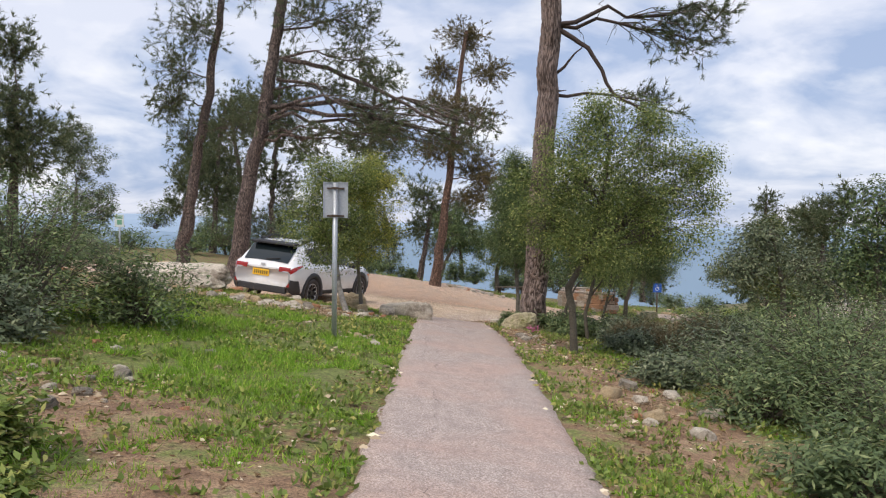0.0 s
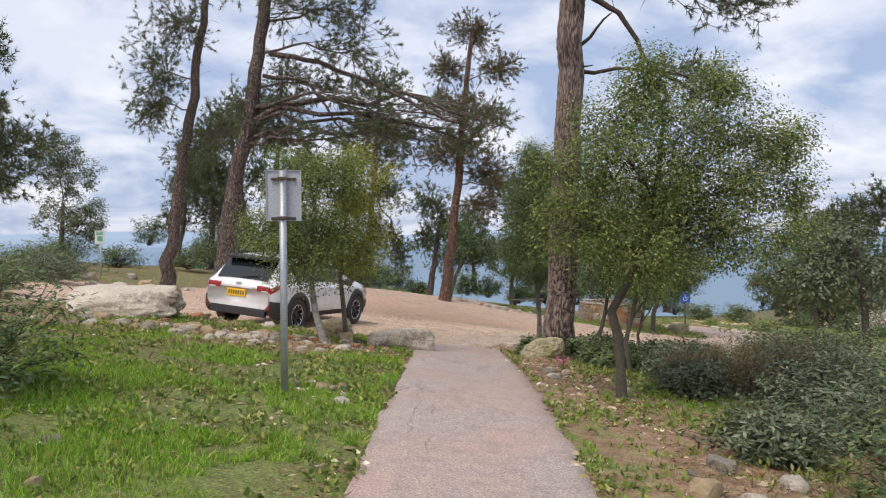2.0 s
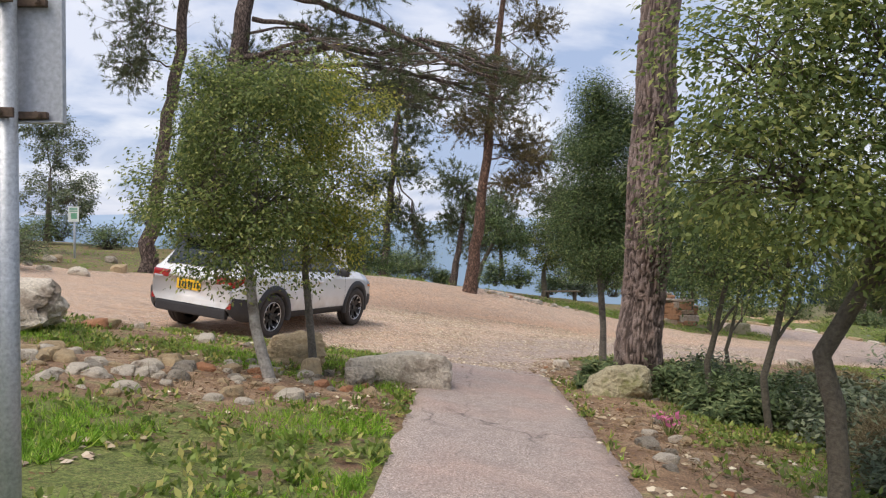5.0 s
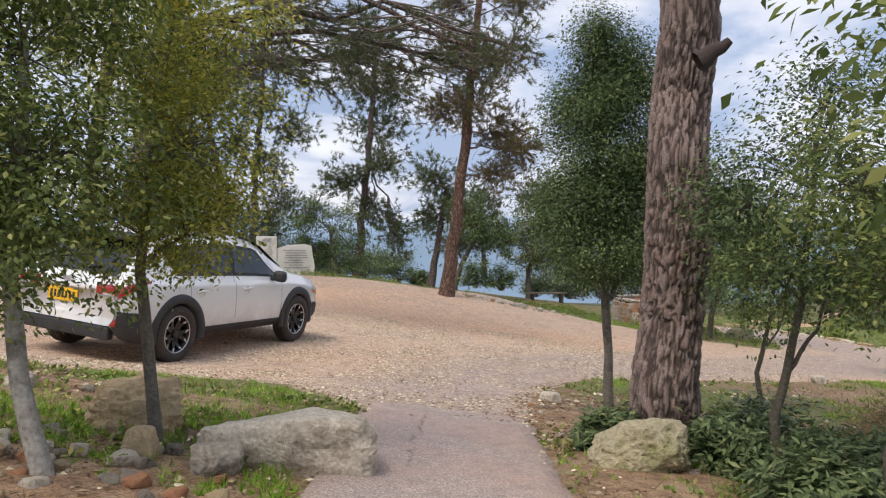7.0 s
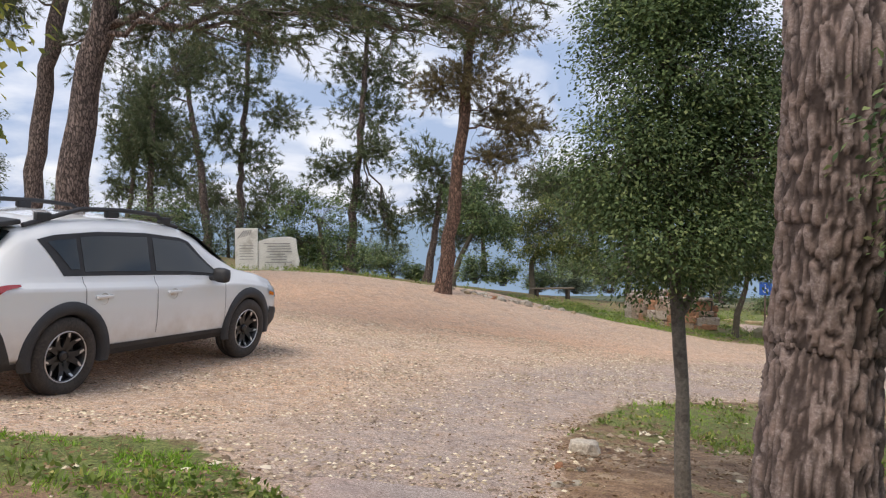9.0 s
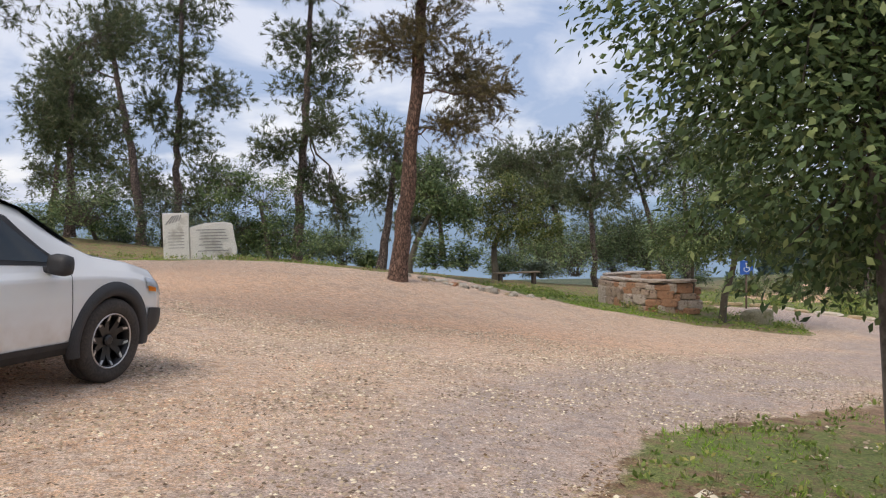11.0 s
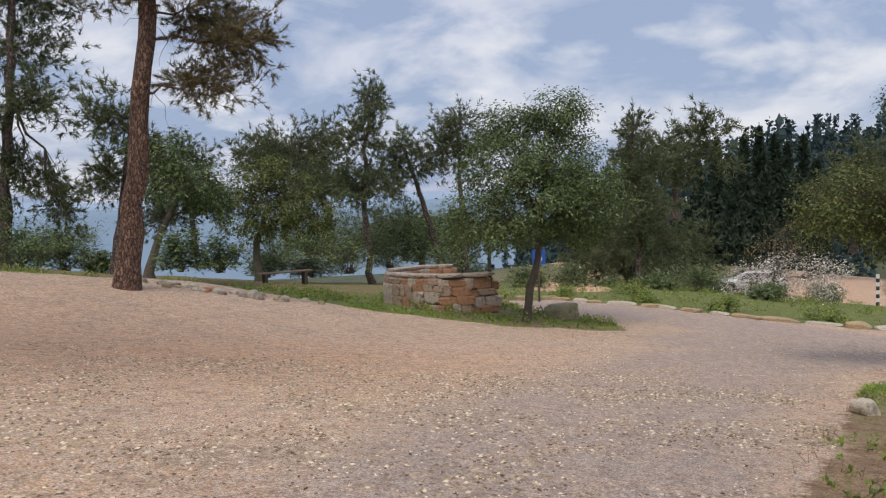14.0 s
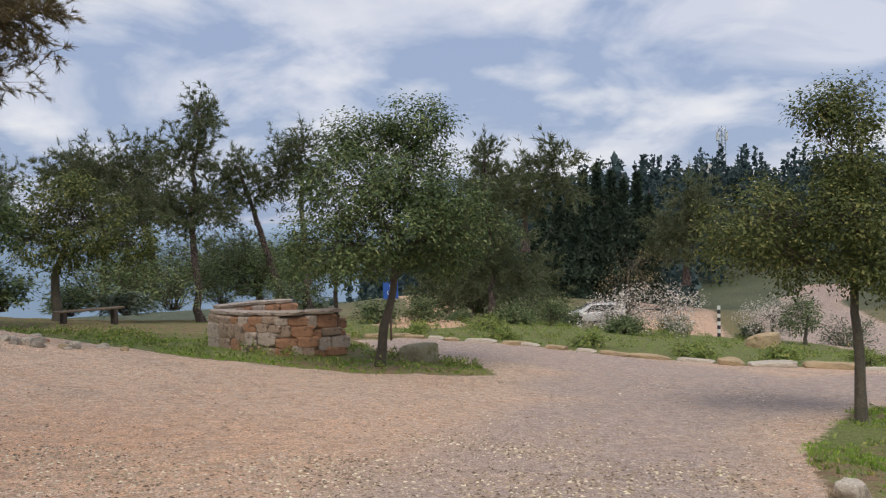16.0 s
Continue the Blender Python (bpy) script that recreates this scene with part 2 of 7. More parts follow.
def leaf_quads(c, rng, length, width, lean=None, droop=0.0, oval=False, out=None):
    """Pointed, folded leaves: one face each, at centres c; with out, their upper sides turn outward and up."""
    n = len(c)
    a = rng.normal(0, 1, (n, 3))
    if lean is not None:
        a = a + lean
    a[:, 2] -= droop
    if out is not None:
        k = unit(0.65 * out + np.array([0, 0, 0.75]) + rng.normal(0, 0.42, (n, 3)))
        a = a * 0.7 + out * 0.8
        a = unit(a - k * (a * k).sum(1, keepdims=True))
        s = np.cross(a, k)
    else:
        a = unit(a)
        s = unit(np.cross(a, rng.normal(0, 1, (n, 3))))
        k = np.cross(a, s)
    L = length * rng.uniform(0.65, 1.25, (n, 1))
    W = width * rng.uniform(0.7, 1.2, (n, 1)) * 0.5
    if oval:
        e = [(0, 0), (0.3, 0.9), (0.68, 0.85), (1, 0), (0.68, -0.85), (0.3, -0.9)]
        v = np.stack([c + a * L * u + s * W * w + k * W * abs(w) * 0.35 for u, w in e], 1)
        return v.reshape(-1, 3), np.arange(6 * n).reshape(-1, 6)
    v = np.stack([c, c + a * L * 0.5 + s * W + k * W * 0.35, c + a * L, c + a * L * 0.5 - s * W + k * W * 0.35], 1)
    return v.reshape(-1, 3), np.arange(4 * n).reshape(-1, 4)


def needle_tris(c, rng, length, width, up=0.25, per=9, along=None):
    """Tufts of needles: per thin blades fanning from each centre, or swept along a given way."""
    n = len(c)
    main = unit(rng.normal(0, 1, (n, 3)) + np.array([0, 0, up]))
    if along is not None:
        main = unit(along + 0.35 * main)
    c2, m2 = np.repeat(c, per, 0), np.repeat(main, per, 0)
    a = unit(m2 + rng.normal(0, 0.55, (n * per, 3)))
    s = unit(np.cross(a, rng.normal(0, 1, (n * per, 3)))) * width * 0.5
    L = length * rng.uniform(0.6, 1.2, (n * per, 1))
    v = np.stack([c2 + s, c2 - s, c2 + a * L], 1)
    return v.reshape(-1, 3), np.arange(3 * n * per).reshape(-1, 3)


def in_lobe(rng, n, c, r, shell=0.3):
    d = unit(rng.normal(0, 1, (n, 3)))
    q = rng.uniform(shell ** 3, 1, (n, 1)) ** (1 / 3)
    return np.asarray(c) + d * q * np.asarray(r)


def tree(name, label, trunk, lobes, seed, r0, r1, leaf="oak", mat=None, wood=None, clumps=30, leaves=40, spread=0.2,
         size=0.05, sides=9, group="", sag=0.15, extra=(), oval=False, plates=False, flare=0.45):
    """A tree: trunk line (world points), crown lobes (x, y, z, rx, ry, rz); a limb to each lobe, twigs to its clumps."""
    rng = np.random.default_rng(seed)
    base = np.array(trunk[0], float)
    pts = [np.array(p, float) - base for p in trunk]
    top = empty(name, base, label, "tree", group)
    # trunk, with a flared foot that goes into the ground
    tp = [pts[0] + (0, 0, -0.25), pts[0]]
    for a, b in zip(pts[:-1], pts[1:]):
        k = max(2, int(np.linalg.norm(b - a) / 0.5))
        tp += list(bend(a, b, k + 1, 0, rng, 0.012)[1:])
    tp = np.array(tp)
    s = np.concatenate([[0], np.cumsum(np.linalg.norm(np.diff(tp, axis=0), axis=1))])
    rad = r0 + (r1 - r0) * s / s[-1]
    rad = rad * (1 + flare * np.exp(-s / (2.2 * r0))) * (1 + rng.normal(0, 0.035, len(s)))
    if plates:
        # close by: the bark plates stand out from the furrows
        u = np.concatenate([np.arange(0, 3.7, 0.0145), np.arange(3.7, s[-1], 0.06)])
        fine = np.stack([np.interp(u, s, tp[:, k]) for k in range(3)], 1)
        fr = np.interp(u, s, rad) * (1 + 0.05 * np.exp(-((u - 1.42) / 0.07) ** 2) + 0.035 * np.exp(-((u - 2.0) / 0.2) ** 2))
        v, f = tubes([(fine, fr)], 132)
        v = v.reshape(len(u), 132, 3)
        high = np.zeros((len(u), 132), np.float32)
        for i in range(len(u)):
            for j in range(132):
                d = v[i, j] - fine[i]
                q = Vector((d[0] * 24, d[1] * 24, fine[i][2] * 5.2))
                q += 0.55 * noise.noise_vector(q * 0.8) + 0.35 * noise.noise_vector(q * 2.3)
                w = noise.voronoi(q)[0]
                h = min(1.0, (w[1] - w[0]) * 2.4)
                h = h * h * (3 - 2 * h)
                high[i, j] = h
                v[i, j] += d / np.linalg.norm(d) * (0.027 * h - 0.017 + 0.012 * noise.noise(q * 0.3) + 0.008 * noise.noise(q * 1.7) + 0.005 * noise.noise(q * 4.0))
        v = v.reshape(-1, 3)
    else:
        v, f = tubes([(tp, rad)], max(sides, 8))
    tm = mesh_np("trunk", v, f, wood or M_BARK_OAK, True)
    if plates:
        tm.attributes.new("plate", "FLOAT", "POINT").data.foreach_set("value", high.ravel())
    child("trunk", tm, top)
    limbs, twigs, cl, outs, shoots, ways = [], [], [], [], [], []
    for lobe in lobes:
        c, r = np.array(lobe[:3]) - base, np.array(lobe[3:6])
        h = np.linalg.norm(c[:2] - tp[:, :2], axis=1)
        ok = np.where(tp[:, 2] < c[2] + (0.12 if leaf == "pine" else -0.25) * h)[0]
        ok = ok[tp[ok, 2] > 0.32 * tp[-1, 2]]
        i = ok[-1] if len(ok) else max(1, len(tp) // 2)
        line = bend(tp[i], c, 7, sag * np.linalg.norm(c - tp[i]) * 0.4, rng, 0.03)
        lr = max(0.01, min(rad[i] * 0.45, 0.012 * np.linalg.norm(c - tp[i]) + 0.012))
        limbs.append((line, np.linspace(lr, lr * 0.3, 7)))
        n = max(4, int(clumps * (0.42 if leaf != "pine" and size < 0.06 else 1.0) * (r[0] * r[1] * r[2]) ** (1 / 3)))
        q = in_lobe(rng, n, c, r, 0.3 if leaf == "pine" else 0.4)
        if leaf != "pine":
            # some shoots reach out of the crown
            q = c + (q - c) * np.where(rng.uniform(0, 1, (n, 1)) < 0.16, rng.uniform(1.1, 1.45, (n, 1)), 1.0)
        for p in q:
            j = rng.integers(3, 7)
            tw = bend(line[j], p, 4, 0.05, rng, 0.05)
            twigs.append((tw, np.array([lr * 0.3, lr * 0.2, lr * 0.13, lr * 0.06]) + 0.002))
            if leaf == "pine":
                # side shoots that carry the needles
                m = 6
                i0 = rng.integers(1, 4, m)
                way = unit(unit(tw[-1] - tw[0]) * 0.7 + rng.normal(0, 0.6, (m, 3)) + np.array([0, 0, 0.1]))
                far = rng.uniform(1.2, 3.0, (m, 1)) * spread
                if size < 0.25:
                    twigs += [(np.array([a0, a0 + d0]), np.array([lr * 0.08 + 0.003, 0.002])) for a0, d0 in zip(tw[i0], way * far)]
                k = max(1, leaves // m)
                u = rng.uniform(0.25, 1.0, (m, k, 1))
                shoots.append((tw[i0][:, None] + (way * far)[:, None] * u).reshape(-1, 3))
                ways.append(np.repeat(way, k, 0))
        if leaf == "pine":
            # bare, hanging twigs below the limb
            for j in rng.integers(1, 7, 7):
                d = unit(rng.normal(0, 1, 3) + np.array([0, 0, -0.6])) * rng.uniform(0.4, 1.1) * max(0.5, r[0] * 0.8)
                twigs.append((bend(line[j], line[j] + d, 5, 0.06, rng, 0.06), np.linspace(0.011, 0.003, 5)))
        cl.append(q)
        outs.append((q - c) / r)
    for e in extra:
        ln = np.array(e[1:], float) - base
        limbs.append((np.concatenate([bend(a, b, 5, 0, rng, 0.02)[:-1] for a, b in zip(ln[:-1], ln[1:])] + [ln[-1:]]),
                      np.linspace(e[0], e[0] * 0.35, 4 * (len(ln) - 1) + 1)))
    for limb in limbs:
        v, f = tubes([limb], 6)
        child("branch", mesh_np("branch", v, f, wood or M_BARK_OAK, True), top)
    v, f = tubes(twigs, 3)
    tagged(child("twig_growth", mesh_np("twig_growth", v, f, M_TWIG), top), kind="stuff")
    if leaf == "pine":
        v, f = needle_tris(np.concatenate(shoots), rng, size, size * (0.09 if size < 0.25 else 0.12), 0.3, 7 if size < 0.25 else 5, np.concatenate(ways))
    else:
        if size < 0.06:
            leaves, spread = int(leaves * 1.9), spread * 1.3
        cl, o = np.repeat(np.concatenate(cl), leaves, 0), np.repeat(np.concatenate(outs), leaves, 0)
        dev = np.clip(rng.normal(0, spread, cl.shape), -1.9 * spread, 1.9 * spread) * np.array([1, 1, 0.75])
        v, f = leaf_quads(cl + dev, rng, size, size * 0.5, droop=0.3, oval=oval, out=unit(o * 0.8 + dev / spread * 0.6))
    tagged(child("crown", mesh_np("crown", v, f, mat), top), kind="stuff")
    return top


def shrub(name, label, x, y, r, h, seed, mat=None, stems=26, leaves=60, size=0.05, group="", dry=False, z0=None, deep=0.0):
    """A bush: many stems from one root, leaves along their upper parts, thicker outside."""
    rng = np.random.default_rng(seed)
    base = np.array([x, y, gz(x, y) if z0 is None else z0])
    top = empty(name, base, label, "shrub", group)
    d = unit(rng.normal(0, 1, (stems, 3)))
    d[:, 2] = np.abs(d[:, 2]) * 0.9 + 0.08
    q = rng.uniform(0.55, 1.0, (stems, 1)) * np.array([r, r, h]) * d / np.maximum(np.abs(d).max(1, keepdims=True), 0.75)
    lines, pts = [], []
    for e in q:
        ln = bend((rng.normal(0, 0.06 * r), rng.normal(0, 0.06 * r), -0.08), e, 6, 0.12 * r, rng, 0.04)
        lines.append((ln, np.linspace(0.012, 0.003, 6) * max(0.7, r)))
        u = rng.uniform(0.35, 1.0, leaves) ** 0.7 * 5
        i = np.minimum(u.astype(int), 4)
        pts.append(ln[i] + (ln[i + 1] - ln[i]) * (u - i)[:, None] + rng.normal(0, 0.11 * r, (leaves, 3)))
    v, f = tubes(lines, 3)
    tagged(child("stem_growth", mesh_np("stem_growth", v, f, M_TWIG), top), kind="stuff")
    p = np.concatenate(pts)
    p[:, 2] = np.maximum(p[:, 2], 0.02 - deep)
    if dry:
        v, f = needle_tris(p, rng, size * 3.2, size * 0.12, 0.6, 3)
    else:
        v, f = leaf_quads(p, rng, size, size * 0.34, lean=np.array([0, 0, 0.7]), out=unit(p + np.array([0, 0, 0.4 * h])))
    tagged(child("foliage", mesh_np("foliage", v, f, mat), top), kind="stuff")
    return top


# ---- ground ----
HY = [-30, 0, 5, 10, 15, 20, 25, 31, 38, 50, 70, 95, 140, 260, 700, 5000]
HZ = [0.3, 0.0, -0.13, -0.17, -0.38, -0.88, -1.17, -1.57, -1.88, -2.12, -3.9, -8.5, -19, -52, -130, -330]
GX = [-300, -60, -25, -15, -10, -5, -2, 0, 2, 5, 8, 12, 20, 45, 90, 400]
GZ = [-20, 0.5, 2.5, 1.9, 1.14, 0.63, 0.21, 0, -0.23, -0.57, -0.91, -1.26, -1.83, -5.3, -7, -9]


def soft_interp(v, ks, zs, w):
    return sum(np.interp(v + w * o, ks, zs) for o in (-1, -0.5, 0, 0.5, 1)) / 5


def ground(x, y):
    x, y = np.asarray(x, float), np.asarray(y, float)
    z = soft_interp(y, HY, HZ, 2.0) + soft_interp(x, GX, GZ, 1.2) * np.clip(1.6 - y / 400, 0.2, 1)
    z = z + 0.6 * np.exp(-(((x + 2.5) / 5.5) ** 2 + ((y - 39) / 4.5) ** 2))
    z = z - 0.26 * np.exp(-(((x + 4.6) / 2.6) ** 2 + ((y - 20.4) / 2.2) ** 2))
    z = z + 8 * np.exp(-(((x - 48) / 28) ** 2 + ((y - 112) / 32) ** 2))
    z = z + 20 * np.maximum(np.exp(-(((x - 150) / 75) ** 2 + ((y - 270) / 75) ** 2)) - 0.012, 0)
    z = z + 50 * np.maximum(np.exp(-(((x - 230) / 120) ** 2 + ((y - 235) / 120) ** 2)) - 0.012, 0)
    return z


def gz(x, y):
    return float(ground(x, y))


def polygon_side(x, y, poly):
    """Signed distance to a closed outline: positive inside."""
    x, y = np.asarray(x, float), np.asarray(y, float)
    inside = np.zeros(x.shape, bool)
    dist = np.full(x.shape, 1e9)
    for (ax, ay), (bx, by) in zip(poly, poly[1:] + poly[:1]):
        t = np.clip(((x - ax) * (bx - ax) + (y - ay) * (by - ay)) / ((bx - ax) ** 2 + (by - ay) ** 2), 0, 1)
        dist = np.minimum(dist, np.hypot(x - ax - t * (bx - ax), y - ay - t * (by - ay)))
        inside ^= ((ay > y) != (by > y)) & (x < (bx - ax) * (y - ay) / (by - ay + 1e-12) + ax)
    return np.where(inside, dist, -dist)


LOT = [(-22, 17.5), (-9, 16.8), (-4.2, 17.2), (-1.6, 18.6), (-0.6, 17.2), (0.8, 17.4), (1.15, 20.3), (2.1, 22.6), (5.4, 25.4), (9.2, 28.8),
       (13.0, 30.8), (20, 30.4), (45, 28), (45, 31), (24, 33.2), (17.6, 36.2), (16.2, 39.2), (15.0, 42.4), (12.8, 45.2), (10.6, 44.6), (10.0, 41.2),
       (11.0, 38.4), (10.4, 36.6), (7.6, 37.4), (5.0, 39.4), (2.6, 41.2), (0.4, 40.4), (-3, 40.0), (-8.6, 40.4), (-10.0, 35.5), (-11.0, 30.5), (-13.5, 26.0), (-22, 22.5)]
TAR_LINE = [(0.2, 16.6), (0.6, 20), (1.9, 23.6), (4.6, 27.6), (9, 31.6), (15, 33.0), (24, 32.0), (45, 29.5)]
TAR_LOOP = [(11.5, 34.2), (14.4, 35.2), (14.2, 39.2), (12.2, 43.4)]


def line_dist(x, y, line):
    x, y = np.asarray(x, float), np.asarray(y, float)
    d = np.full(x.shape, 1e9)
    for (ax, ay), (bx, by) in zip(line[:-1], line[1:]):
        t = np.clip(((x - ax) * (bx - ax) + (y - ay) * (by - ay)) / ((bx - ax) ** 2 + (by - ay) ** 2), 0, 1)
        d = np.minimum(d, np.hypot(x - ax - t * (bx - ax), y - ay - t * (by - ay)))
    return d


def blend(v, a, b):
    t = np.clip((v - a) / (b - a), 0, 1)
    return t * t * (3 - 2 * t)


def path_mid(y):
    return 0.25 - 0.012 * (np.asarray(y, float) - 8) * blend(y, 11, 16)


def lot_mask(x, y):
    return blend(polygon_side(x, y, LOT), -0.35, 0.45)


def bare_earth(x, y):
    x, y = np.asarray(x, float), np.asarray(y, float)
    g = lambda a, b, u, v: np.exp(-(((x - a) / u) ** 2 + ((y - b) / v) ** 2))
    return np.clip(g(-2.0, 13.9, 1.3, 1.0) + g(1.35, 13.8, 0.5, 2.6) + 0.8 * g(-2.6, 5.2, 1.3, 1.0) + 0.8 * g(2.0, 8.0, 0.5, 2.2) + 0.7 * g(-1.2, 3.4, 0.7, 0.8) + 0.9 * g(1.2, 18.2, 0.5, 1.2) + 0.6 * g(-2.2, 16.6, 2.2, 0.7) + 0.9 * g(2.7, 19.6, 1.5, 0.8) + 0.6 * g(6.2, 25.2, 2.4, 1.0) + 0.5 * g(-3.8, 13.6, 1.6, 0.7), 0, 1)


def make_ground():
    xs = np.concatenate([-np.geomspace(4000, 22, 40), np.arange(-21, 28, 0.27), np.geomspace(28.3, 4000, 110)])
    ys = np.concatenate([-np.geomspace(400, 7.5, 12), np.arange(-7, 54, 0.27), np.geomspace(54.4, 5000, 110)])
    X, Y = np.meshgrid(xs, ys)
    Z = ground(X, Y)
    near = (np.abs(X) < 40) & (Y < 70) & (Y > -10)
    lot = lot_mask(X, Y)
    pth = blend(0.95 - np.abs(X - path_mid(Y)), 0, 0.2) * (Y < 18)
    rough = np.array([noise.noise(Vector((a * 0.9, b * 0.9, 0))) * 0.05 + noise.noise(Vector((a * 3.1, b * 3.1, 5))) * 0.022 if k else 0
                      for a, b, k in zip(X.ravel(), Y.ravel(), near.ravel())]).reshape(X.shape)
    Z = Z + rough * (1 - 0.8 * lot) * (1 - pth) - pth * 0.03
    # heaped verge of earth and small rubble where the lot falls off
    Z += 0.14 * np.exp(-(((X - 1.2) / 1.6) ** 2 + ((Y - 40.5) / 1.0) ** 2))
    ny, nx = X.shape
    i = (np.arange(ny - 1)[:, None] * nx + np.arange(nx - 1)).ravel()
    me = mesh_np("ground", np.stack([X, Y, Z], -1).reshape(-1, 3), np.stack([i, i + 1, i + nx + 1, i + nx], 1), None, True)
    tar = np.maximum(blend(1.55 - line_dist(X, Y, TAR_LINE), -0.5, 0.6), blend(2.0 - line_dist(X, Y, TAR_LOOP), -0.5, 0.6)) * lot
    track = blend(1.7 - line_dist(X, Y, [(15.6, 50), (17.5, 54), (21, 60), (27, 70), (33, 80), (39, 93), (45, 110)]), -0.6, 0.4)
    lay_by = blend(3.5 - line_dist(X, Y, [(33, 55), (58, 80), (70, 92)]), -1.5, 1.0)
    street = blend(4.5 - line_dist(X, Y, [(38, 42), (48, 55), (66, 70), (94, 92), (126, 112)]), -1.0, 1.0)
    lot = np.maximum(np.maximum(lot, track), np.maximum(lay_by, street))
    tar = np.maximum(tar, street)
    red = np.maximum(track, 0.5 * lay_by * (1 - street)) + (np.exp(-(((X - 1.0) / 4.2) ** 2 + ((Y - 31.0) / 2.2) ** 2)) + 0.7 * np.exp(-(((X + 5.0) / 4.5) ** 2 + ((Y - 34.0) / 3.0) ** 2))) * lot
    lush = np.exp(-(((X + 2.0) / 1.5) ** 2 + ((Y - 8.5) / 4.0) ** 2)) + 0.5 * np.exp(-(((X - 3.4) / 1.8) ** 2 + ((Y - 22.0) / 1.2) ** 2)) \
        + np.exp(-(((X - 10.8) / 1.4) ** 2 + ((Y - 29.4) / 0.9) ** 2)) + np.exp(-(((X + 1.6) / 1.6) ** 2 + ((Y - 17.6) / 0.8) ** 2)) \
        + np.exp(-(((X - 5) / 3.5) ** 2 + ((Y - 42) / 2.0) ** 2)) + 0.45 * blend(X + 0.5 * Y, 33, 36) * (Y < 60)
    bare = bare_earth(X, Y)
    far = blend(np.hypot(X, Y), 60, 150)
    for nm, val in (("lot", lot), ("tar", tar), ("red", red), ("lush", np.clip(lush, 0, 1)), ("far", far), ("bare", bare)):
        a = me.attributes.new(nm, "FLOAT", "POINT")
        a.data.foreach_set("value", val.astype(np.float32).ravel())
    return me


def ground_material():
    m, n, l, b = material("earth_grass_and_gravel", 0.95)
    v = n.new("ShaderNodeTexCoord").outputs["Object"]

    def att(k):
        a = n.new("ShaderNodeAttribute")
        a.attribute_name = k
        return a.outputs["Fac"]
    big, mid, fine, grit = noise_tex(n, l, 0.5, 4, v), noise_tex(n, l, 3.5, 6, v, 0.65), noise_tex(n, l, 28, 4, v, 0.7), noise_tex(n, l, 90, 3, v)
    soil = ramp(n, l, mid, [(0.3, (0.15, 0.085, 0.05)), (0.5, (0.28, 0.18, 0.105)), (0.75, (0.44, 0.33, 0.22))])
    turf = ramp(n, l, fine, [(0.25, (0.06, 0.08, 0.02)), (0.5, (0.14, 0.17, 0.04)), (0.8, (0.3, 0.27, 0.1))])
    k1 = n.new("ShaderNodeMath")
    k1.operation = "MULTIPLY_ADD"
    l.new(att("lush"), k1.inputs[0])
    k1.inputs[1].default_value = 0.28
    l.new(mid, k1.inputs[2])
    kb = n.new("ShaderNodeMath")
    kb.operation = "MULTIPLY_ADD"
    l.new(att("bare"), kb.inputs[0])
    kb.inputs[1].default_value = -0.4
    l.new(k1.outputs[0], kb.inputs[2])
    verge = mixc(n, l, ramp(n, l, kb.outputs[0], [(0.42, (0, 0, 0)), (0.58, (1, 1, 1))]), soil, turf)
    verge = mixc(n, l, att("far"), verge, ramp(n, l, noise_tex(n, l, 0.05, 6, v), [(0.35, (0.05, 0.07, 0.035)), (0.65, (0.12, 0.13, 0.07))]))
    # stony dirt: pale chips in tan earth
    vor = n.new("ShaderNodeTexVoronoi")
    vor.inputs["Scale"].default_value = 17
    l.new(v, vor.inputs["Vector"])
    vor2 = n.new("ShaderNodeTexVoronoi")
    vor2.inputs["Scale"].default_value = 70
    l.new(v, vor2.inputs["Vector"])
    dirt = ramp(n, l, mid, [(0.28, (0.38, 0.22, 0.125)), (0.5, (0.55, 0.36, 0.225)), (0.75, (0.65, 0.47, 0.32))])
    dirt = mixc(n, l, ramp(n, l, big, [(0.4, (0, 0, 0)), (0.62, (0.6, 0.6, 0.6))]), dirt, (0.6, 0.43, 0.3))
    dirt = mixc(n, l, att("red"), dirt, ramp(n, l, fine, [(0.3, (0.48, 0.27, 0.15)), (0.7, (0.64, 0.41, 0.26))]))
    tone = noise_tex(n, l, 1.1, 5, v, 0.6)
    dirt = mixc(n, l, ramp(n, l, tone, [(0.5, (0, 0, 0)), (0.66, (0.7, 0.7, 0.7))]), dirt, (0.62, 0.38, 0.235))
    dirt = mixc(n, l, ramp(n, l, tone, [(0.36, (0.8, 0.8, 0.8)), (0.47, (0, 0, 0))]), dirt, (0.36, 0.255, 0.185))
    chip = ramp(n, l, vor.outputs["Color"], [(0.4, (0, 0, 0)), (0.75, (0.75, 0.75, 0.75))])
    dirt = mixc(n, l, chip, dirt, ramp(n, l, grit, [(0.3, (0.4, 0.29, 0.215)), (0.7, (0.72, 0.6, 0.5))]))
    chip2 = ramp(n, l, vor2.outputs["Color"], [(0.45, (0, 0, 0)), (0.7, (0.8, 0.8, 0.8))])
    dirt = mixc(n, l, chip2, dirt, ramp(n, l, fine, [(0.35, (0.22, 0.135, 0.09)), (0.65, (0.66, 0.54, 0.43))]))
    tarc = ramp(n, l, fine, [(0.25, (0.22, 0.17, 0.145)), (0.55, (0.4, 0.325, 0.285)), (0.8, (0.56, 0.475, 0.42))])
    km = n.new("ShaderNodeMath")
    km.operation = "MULTIPLY"
    l.new(att("tar"), km.inputs[0])
